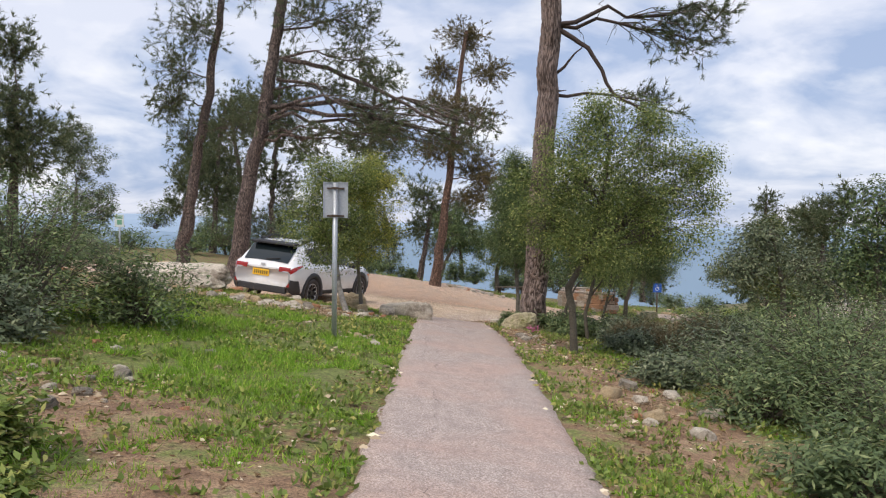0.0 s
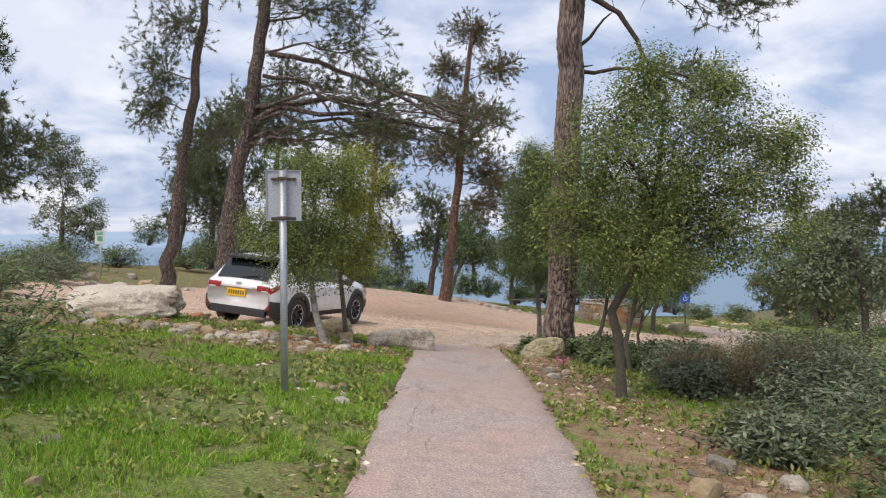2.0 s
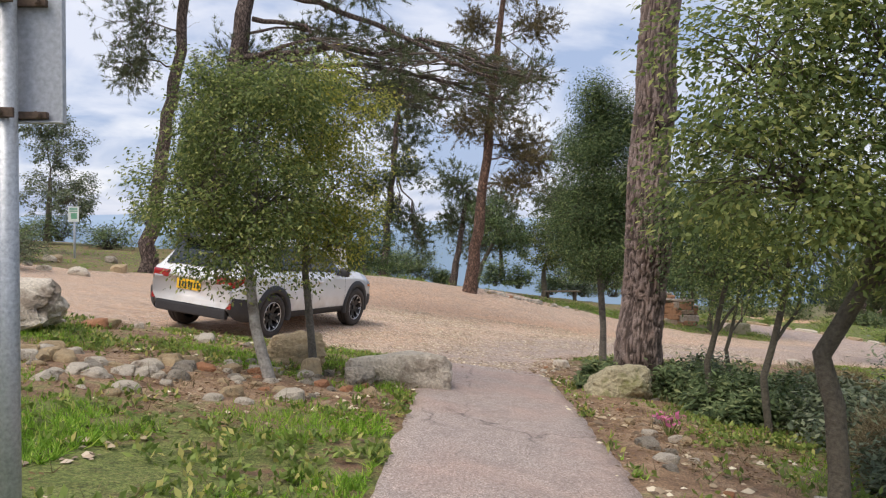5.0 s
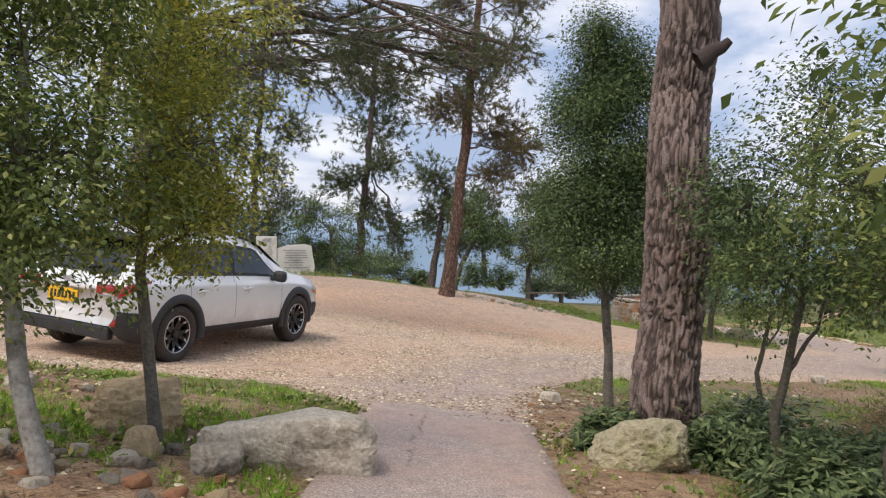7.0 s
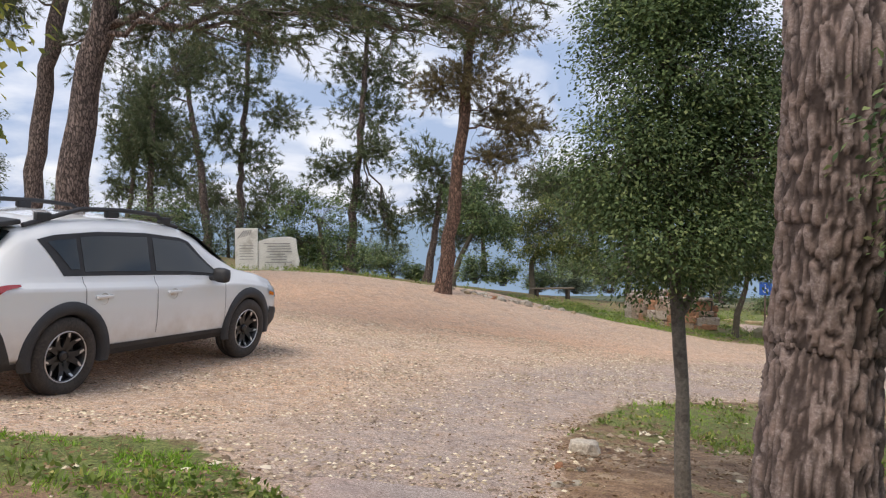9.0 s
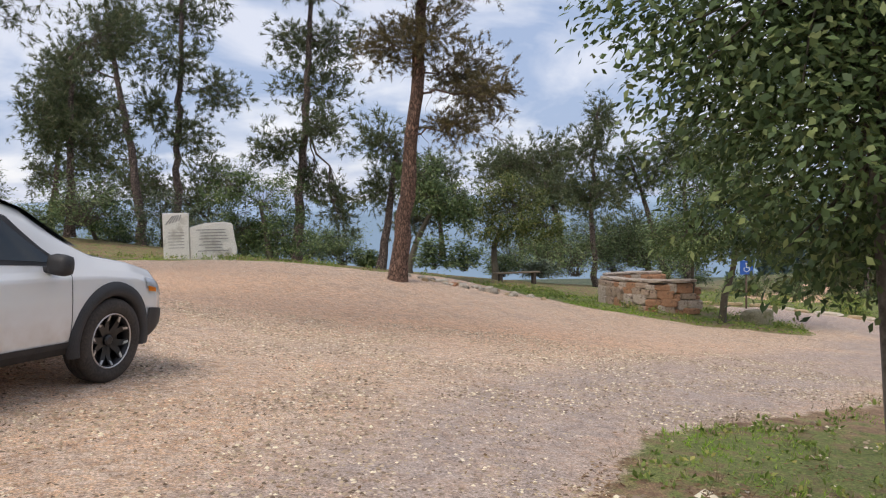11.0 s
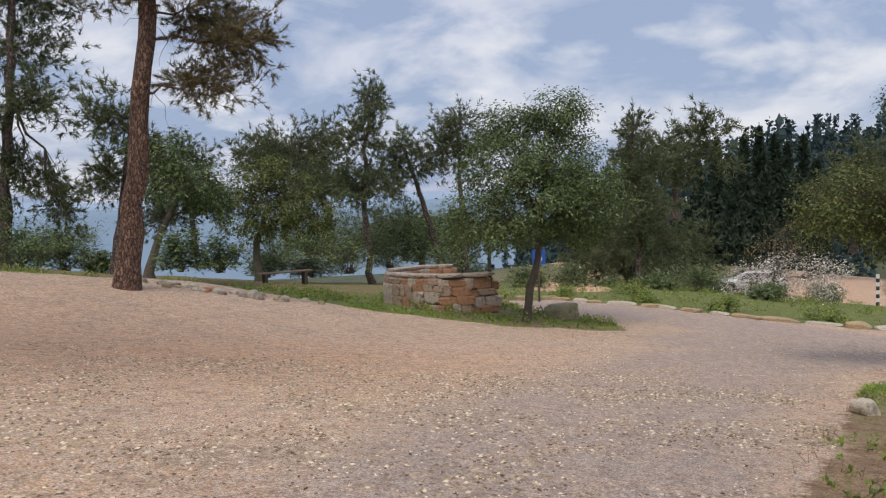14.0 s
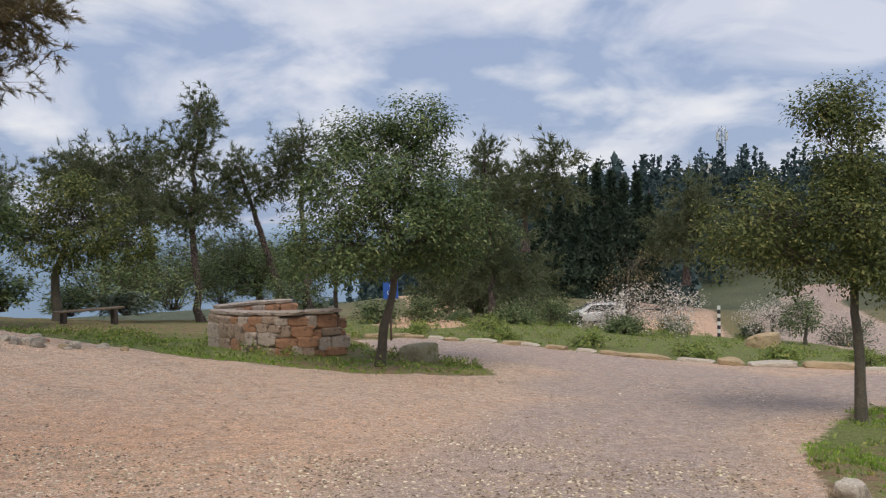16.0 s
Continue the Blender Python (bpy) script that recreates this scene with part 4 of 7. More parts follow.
tree("pine_tree", "pine leaning over with ragged crown",
     [(-14.06, 57.39, -1.57), (-14.48, 57.69, 3.35), (-15.11, 57.93, 7.0), (-15.61, 58.15, 10.37)],
     [(-17.18, 58.76, 8.71, 1.77, 1.77, 1.77), (-18.08, 57.43, 5.64, 1.55, 1.55, 1.55), (-16.12, 58.0, 5.33, 1.94, 1.77, 1.61), (-14.78, 57.81, 9.79, 1.94, 1.85, 1.77), (-18.6, 57.74, 7.61, 1.29, 1.45, 1.61), (-16.72, 57.63, 3.1, 1.29, 1.13, 0.97)],
     18, 0.28, 0.1, leaf="pine", mat=M_PINE, wood=M_BARK, clumps=27, leaves=24, spread=0.24, size=0.3, sides=8)
tree("pine_tree", "tall pine with open crown beyond the lot",
     [(-13.02, 59.35, -1.73), (-12.68, 59.75, 5.5), (-12.44, 60.03, 10.5), (-12.33, 60.18, 13.14)],
     [(-12.77, 59.71, 8.74, 2.2, 2.2, 2.2), (-10.45, 60.1, 6.94, 1.63, 1.46, 1.29), (-11.96, 59.31, 4.61, 1.52, 1.41, 1.29), (-13.85, 59.16, 5.81, 1.52, 1.52, 1.52), (-12.14, 61.05, 11.08, 2.03, 1.69, 1.35), (-11.8, 60.31, 13.13, 2.37, 2.03, 1.69)],
     19, 0.24, 0.1, leaf="pine", mat=M_PINE, wood=M_BARK, clumps=27, leaves=24, spread=0.24, size=0.3, sides=8)
tree("pine_tree", "pine at the far edge of the lot",
     [(-20.01, 59.67, -1.76), (-19.35, 59.87, 2.67), (-19.02, 59.99, 5.01)],
     [(-19.32, 59.86, 4.72, 1.52, 1.69, 1.86), (-20.24, 60.44, 2.68, 1.19, 1.1, 1.02), (-18.4, 59.73, 6.47, 1.35, 1.35, 1.35)],
     20, 0.22, 0.1, leaf="pine", mat=M_PINE, wood=M_BARK, clumps=27, leaves=24, spread=0.24, size=0.3, sides=8)
tree("oak_tree", "yellowish green young oak on the grass bank",
     [(3.29, 50.56, -2.79), (3.28, 50.65, -1.12), (3.65, 50.69, -0.17)],
     [(4.14, 50.3, 0.65, 1.7, 1.47, 1.24), (3.29, 50.64, -0.29, 1.29, 1.03, 0.77), (5.2, 50.14, -0.08, 1.16, 0.99, 0.82), (3.68, 50.81, 1.25, 1.16, 0.97, 0.77)],
     21, 0.17, 0.09, mat=M_OAK_DULL, clumps=50, leaves=51, spread=0.15, size=0.12)
tree("pine_tree", "broad dark pine on the slope",
     [(8.49, 64.36, -2.91), (8.37, 64.52, -0.22), (7.42, 64.72, 2.49)],
     [(6.42, 65.66, 3.17, 2.9, 2.26, 1.63), (8.61, 64.91, 3.64, 1.55, 1.55, 1.55), (4.73, 65.2, 2.87, 1.55, 1.39, 1.24), (7.4, 63.67, 1.48, 2.32, 1.74, 1.16)],
     22, 0.22, 0.1, leaf="pine", mat=M_PINE, wood=M_BARK, clumps=27, leaves=24, spread=0.24, size=0.3, sides=8)
tree("pine_tree", "slim pine with feathery top on the slope",
     [(9.31, 58.27, -3.67), (9.1, 58.53, 0.74), (9.69, 58.8, 5.73)],
     [(9.68, 58.61, 5.14, 1.15, 1.19, 1.22), (8.91, 58.18, 3.24, 1.63, 1.42, 1.22), (9.6, 57.98, 1.03, 1.29, 1.29, 1.29), (8.57, 58.73, 1.04, 1.02, 1.02, 1.02)],
     23, 0.17, 0.07, leaf="pine", mat=M_PINE, wood=M_BARK, clumps=27, leaves=24, spread=0.24, size=0.3, sides=8)
tree("pine_tree", "bent pine leaning on the slope",
     [(13.81, 61.12, -3.1), (13.07, 61.3, -0.56), (12.57, 61.43, 1.33), (11.88, 61.57, 3.24)],
     [(11.87, 61.82, 2.76, 1.38, 1.27, 1.16), (10.9, 61.66, 1.36, 1.09, 1.05, 1.02), (12.8, 60.96, 1.96, 1.27, 1.14, 1.02)],
     24, 0.2, 0.08, leaf="pine", mat=M_PINE, wood=M_BARK, clumps=27, leaves=24, spread=0.24, size=0.3, sides=8)
tree("pine_tree", "greyish pine behind the young oak",
     [(14.79, 60.04, -3.65), (14.73, 60.24, -0.26), (14.71, 60.46, 3.44)],
     [(14.72, 60.16, 4.05, 1.85, 1.49, 1.14), (13.62, 60.32, 2.68, 1.42, 1.21, 0.99), (15.62, 60.48, 2.5, 1.6, 1.42, 1.24)],
     25, 0.2, 0.08, leaf="pine", mat=M_PINE, wood=M_BARK, clumps=27, leaves=24, spread=0.24, size=0.3, sides=8)
tree("oak_tree", "young oak with dark crown beside the stone wall",
     [(8.66, 38.6, -2.85), (8.65, 38.34, -2.0), (8.91, 38.37, -1.23), (8.98, 38.41, -0.61)],
     [(8.73, 37.83, 0.08, 1.67, 1.35, 1.03), (9.73, 37.67, 0.07, 1.33, 1.12, 0.92), (7.57, 38.07, -0.21, 1.33, 1.05, 0.77), (9.07, 38.31, 1.39, 1.42, 1.19, 0.97), (9.47, 38.14, 2.23, 0.75, 0.64, 0.53), (8.13, 38.1, 0.94, 1.25, 1.0, 0.75), (10.44, 38.91, 0.44, 0.92, 0.81, 0.7), (8.54, 38.85, 2.01, 0.83, 0.68, 0.53), (9.57, 37.96, -0.62, 1.0, 0.75, 0.5)],
     26, 0.11, 0.07, mat=M_OAK, clumps=60, leaves=75, spread=0.17, size=0.09)
tree("oak_tree", "thin young oak against the stone wall",
     [(8.51, 40.69, -2.88), (8.57, 40.76, -1.92), (8.6, 40.8, -1.07)],
     [(8.35, 40.83, -0.64, 1.02, 0.8, 0.59), (9.04, 40.56, -0.56, 0.83, 0.74, 0.65)],
     27, 0.07, 0.045, mat=M_OAK, clumps=50, leaves=48, spread=0.15, size=0.1)
tree("oak_tree", "young oak with yellow green crown on the grass island",
     [(12.04, 30.01, -2.77), (12.07, 30.05, -1.93), (12.05, 30.11, -1.24), (12.16, 30.13, -0.38), (12.15, 30.2, 0.56)],
     [(11.18, 30.83, 0.1, 0.93, 0.75, 0.56), (10.57, 30.78, -0.17, 0.56, 0.49, 0.42), (12.02, 30.11, 0.96, 0.42, 0.51, 0.61), (11.76, 30.42, 1.53, 0.2, 0.3, 0.35), (12.44, 30.32, 0.38, 0.56, 0.65, 0.75), (11.52, 30.66, -0.57, 0.75, 0.55, 0.35), (11.8, 29.95, 0.07, 0.7, 0.63, 0.56), (12.14, 29.92, -0.56, 0.61, 0.51, 0.42), (12.69, 29.73, -0.5, 0.56, 0.56, 0.56), (12.38, 30.35, 1.59, 0.37, 0.42, 0.47)],
     28, 0.085, 0.035, mat=M_OAK_DULL, clumps=95, leaves=60, spread=0.12, size=0.065)
tree("almond_tree", "small almond tree in white blossom",
     [(24.06, 48.22, -4.83), (24.24, 48.16, -3.77), (24.43, 48.08, -2.85)],
     [(23.59, 48.91, -3.75, 1.0, 0.9, 0.8), (24.82, 48.33, -3.44, 1.12, 1.0, 0.87), (24.18, 48.47, -4.46, 1.0, 0.77, 0.55), (25.73, 46.87, -3.34, 0.9, 0.95, 1.0)],
     29, 0.12, 0.06, mat=M_BLOSSOM, clumps=60, leaves=26, spread=0.24, size=0.11)
tree("almond_tree", "leafless grey almond tree beside the road",
     [(24.89, 48.9, -4.84), (24.9, 48.95, -3.41), (24.99, 48.94, -1.98)],
     [(24.96, 48.51, -1.74, 0.93, 0.93, 0.93), (24.52, 49.2, -2.44, 0.77, 0.72, 0.67), (25.56, 48.62, -2.47, 0.67, 0.72, 0.77)],
     30, 0.1, 0.05, mat=M_DRY, clumps=40, leaves=9, spread=0.15, size=0.09)
tree("almond_tree", "almond tree in fading white blossom by the road",
     [(33.5, 48.63, -5.89), (33.6, 48.61, -5.04), (33.67, 48.59, -4.24)],
     [(33.2, 48.47, -4.5, 1.3, 1.11, 0.92), (34.25, 48.17, -4.26, 1.15, 1.01, 0.86)],
     31, 0.1, 0.05, mat=M_BLOSSOM, clumps=60, leaves=26, spread=0.24, size=0.11)
tree("oak_tree", "small dark oak beside the paved road",
     [(33.15, 46.55, -5.31), (33.24, 46.53, -4.68), (33.3, 46.51, -4.3)],
     [(33.34, 46.94, -4.3, 1.04, 0.95, 0.87)],
     32, 0.08, 0.05, mat=M_OAK, clumps=50, leaves=48, spread=0.15, size=0.12)
tree("pine_tree", "round crowned pine on the slope",
     [(57.9, 77.4, -5.65), (57.89, 77.49, -3.02)],
     [(57.84, 76.31, -0.39, 3.63, 3.63, 3.63), (59.06, 77.22, 1.68, 3.02, 2.87, 2.72), (56.42, 78.0, -1.93, 2.72, 2.72, 2.72)],
     33, 0.35, 0.2, leaf="pine", mat=M_PINE, wood=M_BARK, clumps=12, leaves=40, spread=0.6, size=0.6, sides=8)
tree("pine_tree", "ragged pine across the road",
     [(33.02, 72.02, -6.77), (33.01, 72.31, -2.3), (33.11, 72.6, 2.57)],
     [(33.03, 72.51, 2.57, 1.87, 1.99, 2.1), (32.5, 72.71, -0.25, 2.34, 2.22, 2.1), (34.01, 73.01, -2.33, 2.1, 2.1, 2.1), (31.18, 71.96, -3.05, 2.57, 2.46, 2.34), (32.31, 72.55, -4.72, 2.81, 2.34, 1.87)],
     34, 0.25, 0.1, leaf="pine", mat=M_PINE, wood=M_BARK, clumps=14, leaves=54, spread=0.5, size=0.45, sides=8)
tree("pine_tree", "ragged dark pine on the far bank",
     [(40.8, 76.57, -7.21), (40.51, 76.86, -3.61)],
     [(39.57, 75.62, -4.93, 2.58, 2.58, 2.58), (33.0, 79.11, -4.26, 2.06, 2.19, 2.32), (31.18, 78.04, -5.55, 2.06, 1.94, 1.81)],
     35, 0.25, 0.1, leaf="pine", mat=M_PINE, wood=M_BARK, clumps=14, leaves=54, spread=0.5, size=0.45, sides=8)
tree("pine_tree", "tall pine with long drooping boughs behind the car",
     [(-7.3, 27.95, -0.5), (-6.85, 28.03, 2.72), (-6.21, 28.11, 6.07), (-5.76, 28.19, 9.22), (-5.55, 28.23, 11.18), (-5.41, 28.28, 13.15)],
     [(-4.57, 27.83, 8.45, 2.03, 1.58, 1.13), (-2.8, 28.11, 8.27, 1.35, 1.24, 1.13), (-6.3, 28.6, 5.28, 1.13, 1.13, 1.13), (-5.11, 28.55, 4.81, 1.02, 1.02, 1.02), (-2.98, 27.62, 7.09, 1.24, 1.07, 0.9), (-1.97, 27.27, 5.04, 1.58, 1.19, 0.79), (-0.98, 28.01, 4.37, 1.35, 1.04, 0.72), (-3.75, 28.59, 6.1, 1.13, 0.96, 0.79), (-4.59, 29.1, 10.41, 2.71, 2.03, 1.35), (-6.75, 29.07, 10.38, 2.03, 1.69, 1.35), (-5.8, 29.23, 12.55, 2.94, 2.15, 1.35), (-3.02, 27.66, 10.43, 1.58, 1.35, 1.13), (-3.8, 27.2, 4.5, 0.9, 0.9, 0.4), (-2.6, 27.2, 3.95, 0.8, 0.8, 0.35), (0.4, 27.2, 4.25, 1.0, 0.9, 0.5), (1.1, 27.2, 4.75, 0.8, 0.8, 0.45), (-1.7, 27.0, 4.3, 0.9, 0.8, 0.4)],
     36, 0.3, 0.14, leaf="pine", mat=M_PINE, wood=M_BARK, clumps=20, leaves=40, spread=0.19, size=0.16,
     extra=[(0.09, (-5.73, 28.14, 7.16), (-4.16, 28.13, 6.88), (-2.14, 27.61, 5.94), (-0.48, 27.1, 5.02), (0.6, 27.1, 4.6)), (0.07, (-5.92, 28.12, 6.47), (-4.54, 28.12, 6.29), (-3.34, 28.08, 4.63))])
tree("pine_tree", "tall slim pine with ragged crown behind the car",
     [(-10.81, 32.95, -0.51), (-10.28, 33.04, 3.64), (-9.7, 33.13, 7.35), (-9.28, 33.21, 10.6), (-9.02, 33.28, 13.38)],
     [(-11.14, 32.69, 7.57, 1.33, 1.66, 2.0), (-10.24, 32.98, 9.43, 1.86, 1.6, 1.33), (-11.71, 33.49, 6.4, 0.96, 0.96, 0.96), (-8.57, 32.97, 5.28, 1.06, 1.2, 1.33), (-10.73, 33.7, 11.73, 2.4, 2.0, 1.6), (-8.65, 33.27, 11.99, 1.86, 1.6, 1.33), (-9.37, 33.39, 14.07, 2.4, 1.86, 1.33)],
     37, 0.26, 0.1, leaf="pine", mat=M_PINE, wood=M_BARK, clumps=30, leaves=36, spread=0.19, size=0.16)
tree("pine_tree", "grey green pine behind the two tall pines",
     [(-14.3, 49.58, -0.06), (-14.13, 49.6, 2.85), (-13.96, 49.64, 7.04)],
     [(-14.29, 49.99, 6.07, 1.67, 1.95, 2.23), (-13.32, 49.87, 3.81, 1.48, 1.67, 1.85), (-14.93, 49.03, 4.46, 1.3, 1.3, 1.3), (-12.67, 50.13, 8.0, 2.23, 2.23, 2.23)],
     38, 0.2, 0.08, leaf="pine", mat=M_PINE, wood=M_BARK, clumps=27, leaves=24, spread=0.24, size=0.3, sides=8)
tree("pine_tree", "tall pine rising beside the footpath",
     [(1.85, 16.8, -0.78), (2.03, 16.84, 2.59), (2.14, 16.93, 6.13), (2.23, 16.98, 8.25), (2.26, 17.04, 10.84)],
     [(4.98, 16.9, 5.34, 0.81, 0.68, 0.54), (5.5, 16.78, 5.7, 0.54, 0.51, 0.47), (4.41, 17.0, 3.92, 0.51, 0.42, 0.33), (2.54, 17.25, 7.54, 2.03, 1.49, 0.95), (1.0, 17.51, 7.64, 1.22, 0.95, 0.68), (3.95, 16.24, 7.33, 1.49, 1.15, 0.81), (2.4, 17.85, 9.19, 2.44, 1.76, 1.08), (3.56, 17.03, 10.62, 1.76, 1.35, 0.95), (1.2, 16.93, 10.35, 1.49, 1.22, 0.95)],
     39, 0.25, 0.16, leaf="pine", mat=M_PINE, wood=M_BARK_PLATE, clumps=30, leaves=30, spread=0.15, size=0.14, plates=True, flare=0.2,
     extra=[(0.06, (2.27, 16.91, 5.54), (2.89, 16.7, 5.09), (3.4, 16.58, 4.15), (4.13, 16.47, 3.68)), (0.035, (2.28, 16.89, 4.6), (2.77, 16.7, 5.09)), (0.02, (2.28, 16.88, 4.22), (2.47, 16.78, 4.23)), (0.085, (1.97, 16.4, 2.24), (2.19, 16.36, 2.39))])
tree("pine_tree", "dark spreading pine on the grassy slope",
     [(-18.3, 33.95, 0.75), (-18.22, 34.02, 3.62), (-18.15, 34.11, 7.19)],
     [(-17.41, 34.06, 5.06, 2.06, 1.71, 1.37), (-18.5, 34.14, 6.71, 1.1, 1.3, 1.51), (-17.39, 33.3, 3.87, 1.92, 1.44, 0.96), (-18.71, 33.71, 4.56, 1.65, 1.65, 1.65), (-18.41, 34.23, 8.86, 0.96, 1.1, 1.23)],
     40, 0.25, 0.1, leaf="pine", mat=M_PINE, wood=M_BARK, clumps=27, leaves=24, spread=0.24, size=0.3, sides=8)
tree("oak_tree", "grey green oak on the grassy slope",
     [(-20.83, 45.12, 0.59), (-20.76, 45.15, 1.99), (-20.71, 45.17, 3.4)],
     [(-21.3, 45.57, 6.2, 1.36, 1.23, 1.09), (-20.45, 45.49, 4.94, 1.36, 1.23, 1.09), (-20.71, 46.14, 2.84, 2.0, 1.64, 1.27), (-19.3, 44.72, 2.29, 0.91, 0.91, 0.91)],
     41, 0.16, 0.08, mat=M_OLIVE, clumps=50, leaves=45, spread=0.15, size=0.14)
tree("olive_tree", "rounded grey green tree in the scrub",
     [(7.18, 16.98, -1.41), (7.14, 17.0, 0.17), (7.07, 17.0, 0.52)],
     [(6.94, 17.5, 0.88, 0.97, 0.75, 0.54), (6.35, 17.19, 0.52, 0.64, 0.55, 0.45), (7.54, 16.72, 0.65, 0.71, 0.61, 0.51), (6.94, 17.23, 1.3, 0.58, 0.47, 0.36)],
     42, 0.09, 0.05, mat=M_OLIVE, clumps=60, leaves=45, spread=0.15, size=0.08)
tree("oak_tree", "dark dense oak deep in the scrub",
     [(8.14, 14.99, -1.3), (8.08, 15.0, 0.43), (8.02, 15.01, 0.75)],
     [(7.97, 15.19, 1.06, 0.57, 0.62, 0.68), (8.44, 14.97, 1.28, 0.68, 0.8, 0.91), (7.82, 15.21, 0.53, 0.51, 0.48, 0.45), (8.11, 15.14, 1.9, 0.45, 0.45, 0.45)],
     43, 0.1, 0.05, mat=M_OAK, clumps=60, leaves=51, spread=0.15, size=0.08)
tree("pine_tree", "far pine over the scrub",
     [(29.23, 62.51, -1.29), (29.36, 62.56, 1.66)],
     [(29.28, 62.88, 2.29, 1.94, 1.81, 1.69), (30.97, 61.45, 2.9, 2.42, 2.3, 2.18), (27.59, 61.57, 1.68, 1.94, 1.69, 1.45)],
     44, 0.25, 0.1, leaf="pine", mat=M_PINE, wood=M_BARK, clumps=12, leaves=40, spread=0.5, size=0.45, sides=8)
tree("pine_tree", "dark spreading pine below the grass bank",
     [(1.48, 70.28, -2.64), (1.36, 70.5, -0.47), (1.21, 70.71, 1.39)],
     [(0.13, 70.14, 1.75, 2.84, 2.48, 2.13), (2.02, 69.76, 1.04, 2.13, 1.95, 1.77), (-0.86, 71.36, -0.36, 2.13, 1.86, 1.6), (1.35, 71.82, 3.23, 2.13, 1.77, 1.42), (3.35, 68.96, 0.04, 1.77, 1.6, 1.42)],
     45, 0.2, 0.1, leaf="pine", mat=M_PINE, wood=M_BARK, clumps=27, leaves=24, spread=0.24, size=0.3, sides=8)
tree("pine_tree", "dark pine below the picnic bench",
     [(7.2, 74.14, -3.68), (7.4, 74.25, -0.88), (7.28, 74.51, 1.93)],
     [(7.36, 74.81, 2.98, 3.23, 2.62, 2.02), (9.23, 73.7, 2.53, 2.42, 2.22, 2.02), (5.83, 76.01, 3.76, 2.42, 2.02, 1.61), (8.13, 74.92, 0.48, 2.82, 2.32, 1.81), (10.73, 72.85, 1.4, 2.02, 1.92, 1.81)],
     46, 0.2, 0.1, leaf="pine", mat=M_PINE, wood=M_BARK, clumps=27, leaves=24, spread=0.24, size=0.3, sides=8)
tree("pine_tree", "dark pine behind the stone wall",
     [(15.4, 70.18, -4.11), (15.55, 70.27, -2.01)],
     [(14.97, 71.62, -1.28, 2.42, 2.12, 1.81), (16.81, 68.59, -2.08, 2.42, 2.12, 1.81), (13.02, 70.91, -1.88, 2.42, 2.12, 1.81), (18.02, 69.23, -2.84, 1.61, 1.61, 1.61)],
     47, 0.2, 0.1, leaf="pine", mat=M_PINE, wood=M_BARK, clumps=27, leaves=24, spread=0.24, size=0.3, sides=8)
tree("pine_tree", "dense pine beyond the white memorial",
     [(-13.4, 67.34, -2.35), (-13.36, 67.48, 0.1)],
     [(-13.3, 68.25, 2.9, 2.42, 2.12, 1.81), (-14.39, 68.21, 0.82, 2.42, 2.22, 2.02), (-17.17, 67.68, 2.26, 2.42, 2.42, 2.42), (-10.93, 66.29, -1.34, 2.42, 2.02, 1.61), (-19.26, 68.88, 3.0, 2.02, 2.02, 2.02)],
     48, 0.2, 0.1, leaf="pine", mat=M_PINE, wood=M_BARK, clumps=27, leaves=24, spread=0.24, size=0.3, sides=8)
tree("pine_tree", "dark ragged pine beyond the paved loop",
     [(22.0, 55.0, -4.6), (22.1, 55.1, -1.5), (21.9, 55.2, 1.6), (21.9, 55.2, 3.4)],
     [(21.6, 55.0, -1.6, 1.6, 1.5, 1.1), (22.9, 55.2, -0.6, 1.5, 1.4, 1.0), (21.4, 55.3, 0.6, 1.4, 1.4, 1.0), (22.4, 55.1, 1.9, 1.2, 1.2, 0.9), (21.9, 55.2, 3.3, 0.8, 0.8, 0.9), (20.6, 54.8, -2.4, 1.3, 1.2, 0.8), (23.4, 55.0, -2.5, 1.3, 1.2, 0.8)],
     49, 0.18, 0.07, leaf="pine", mat=M_PINE, wood=M_BARK, clumps=26, leaves=30, spread=0.26, size=0.28, sides=8)
shrub("shrub", "dense dark green shrub at the edge of the lot", -3.49, 52.93, 1.26, 1.13, 48, M_SHRUB, 42, 42, 0.19, z0=-1.91)
shrub("shrub", "dense dark green shrub at the edge of the lot", 0.6, 44.76, 0.79, 1.19, 49, M_SHRUB, 42, 42, 0.19, z0=-1.52)
shrub("shrub", "dense dark green shrub at the edge of the lot", 1.77, 46.7, 0.84, 1.21, 50, M_SHRUB, 42, 42, 0.19, z0=-1.77)
shrub("shrub", "dense dark green shrub at the edge of the lot", 3.81, 52.58, 0.88, 1.21, 51, M_SHRUB, 42, 42, 0.19, z0=-2.56)
shrub("shrub", "dense dark green shrub at the edge of the lot", 6.45, 58.48, 1.77, 1.88, 52, M_SHRUB, 42, 42, 0.19, z0=-2.92)
shrub("shrub", "dense dark green shrub at the edge of the lot", 8.21, 58.39, 1.77, 2.12, 53, M_SHRUB, 42, 42, 0.19, z0=-3.13)
shrub("shrub", "dense dark green shrub at the edge of the lot", 10.75, 60.28, 1.54, 1.88, 54, M_SHRUB, 42, 42, 0.19, z0=-3.22)
shrub("shrub", "dense dark green shrub at the edge of the lot", 12.84, 62.21, 1.94, 2.32, 55, M_SHRUB, 42, 42, 0.19, z0=-3.06)
shrub("shrub", "dense dark green shrub at the edge of the lot", -13.82, 53.43, 1.26, 1.41, 56, M_SHRUB, 42, 42, 0.19, z0=-1.02)
shrub("shrub", "dense dark green shrub at the edge of the lot", -2.24, 52.86, 0.63, 0.81, 57, M_SHRUB, 42, 42, 0.19, z0=-2.14)
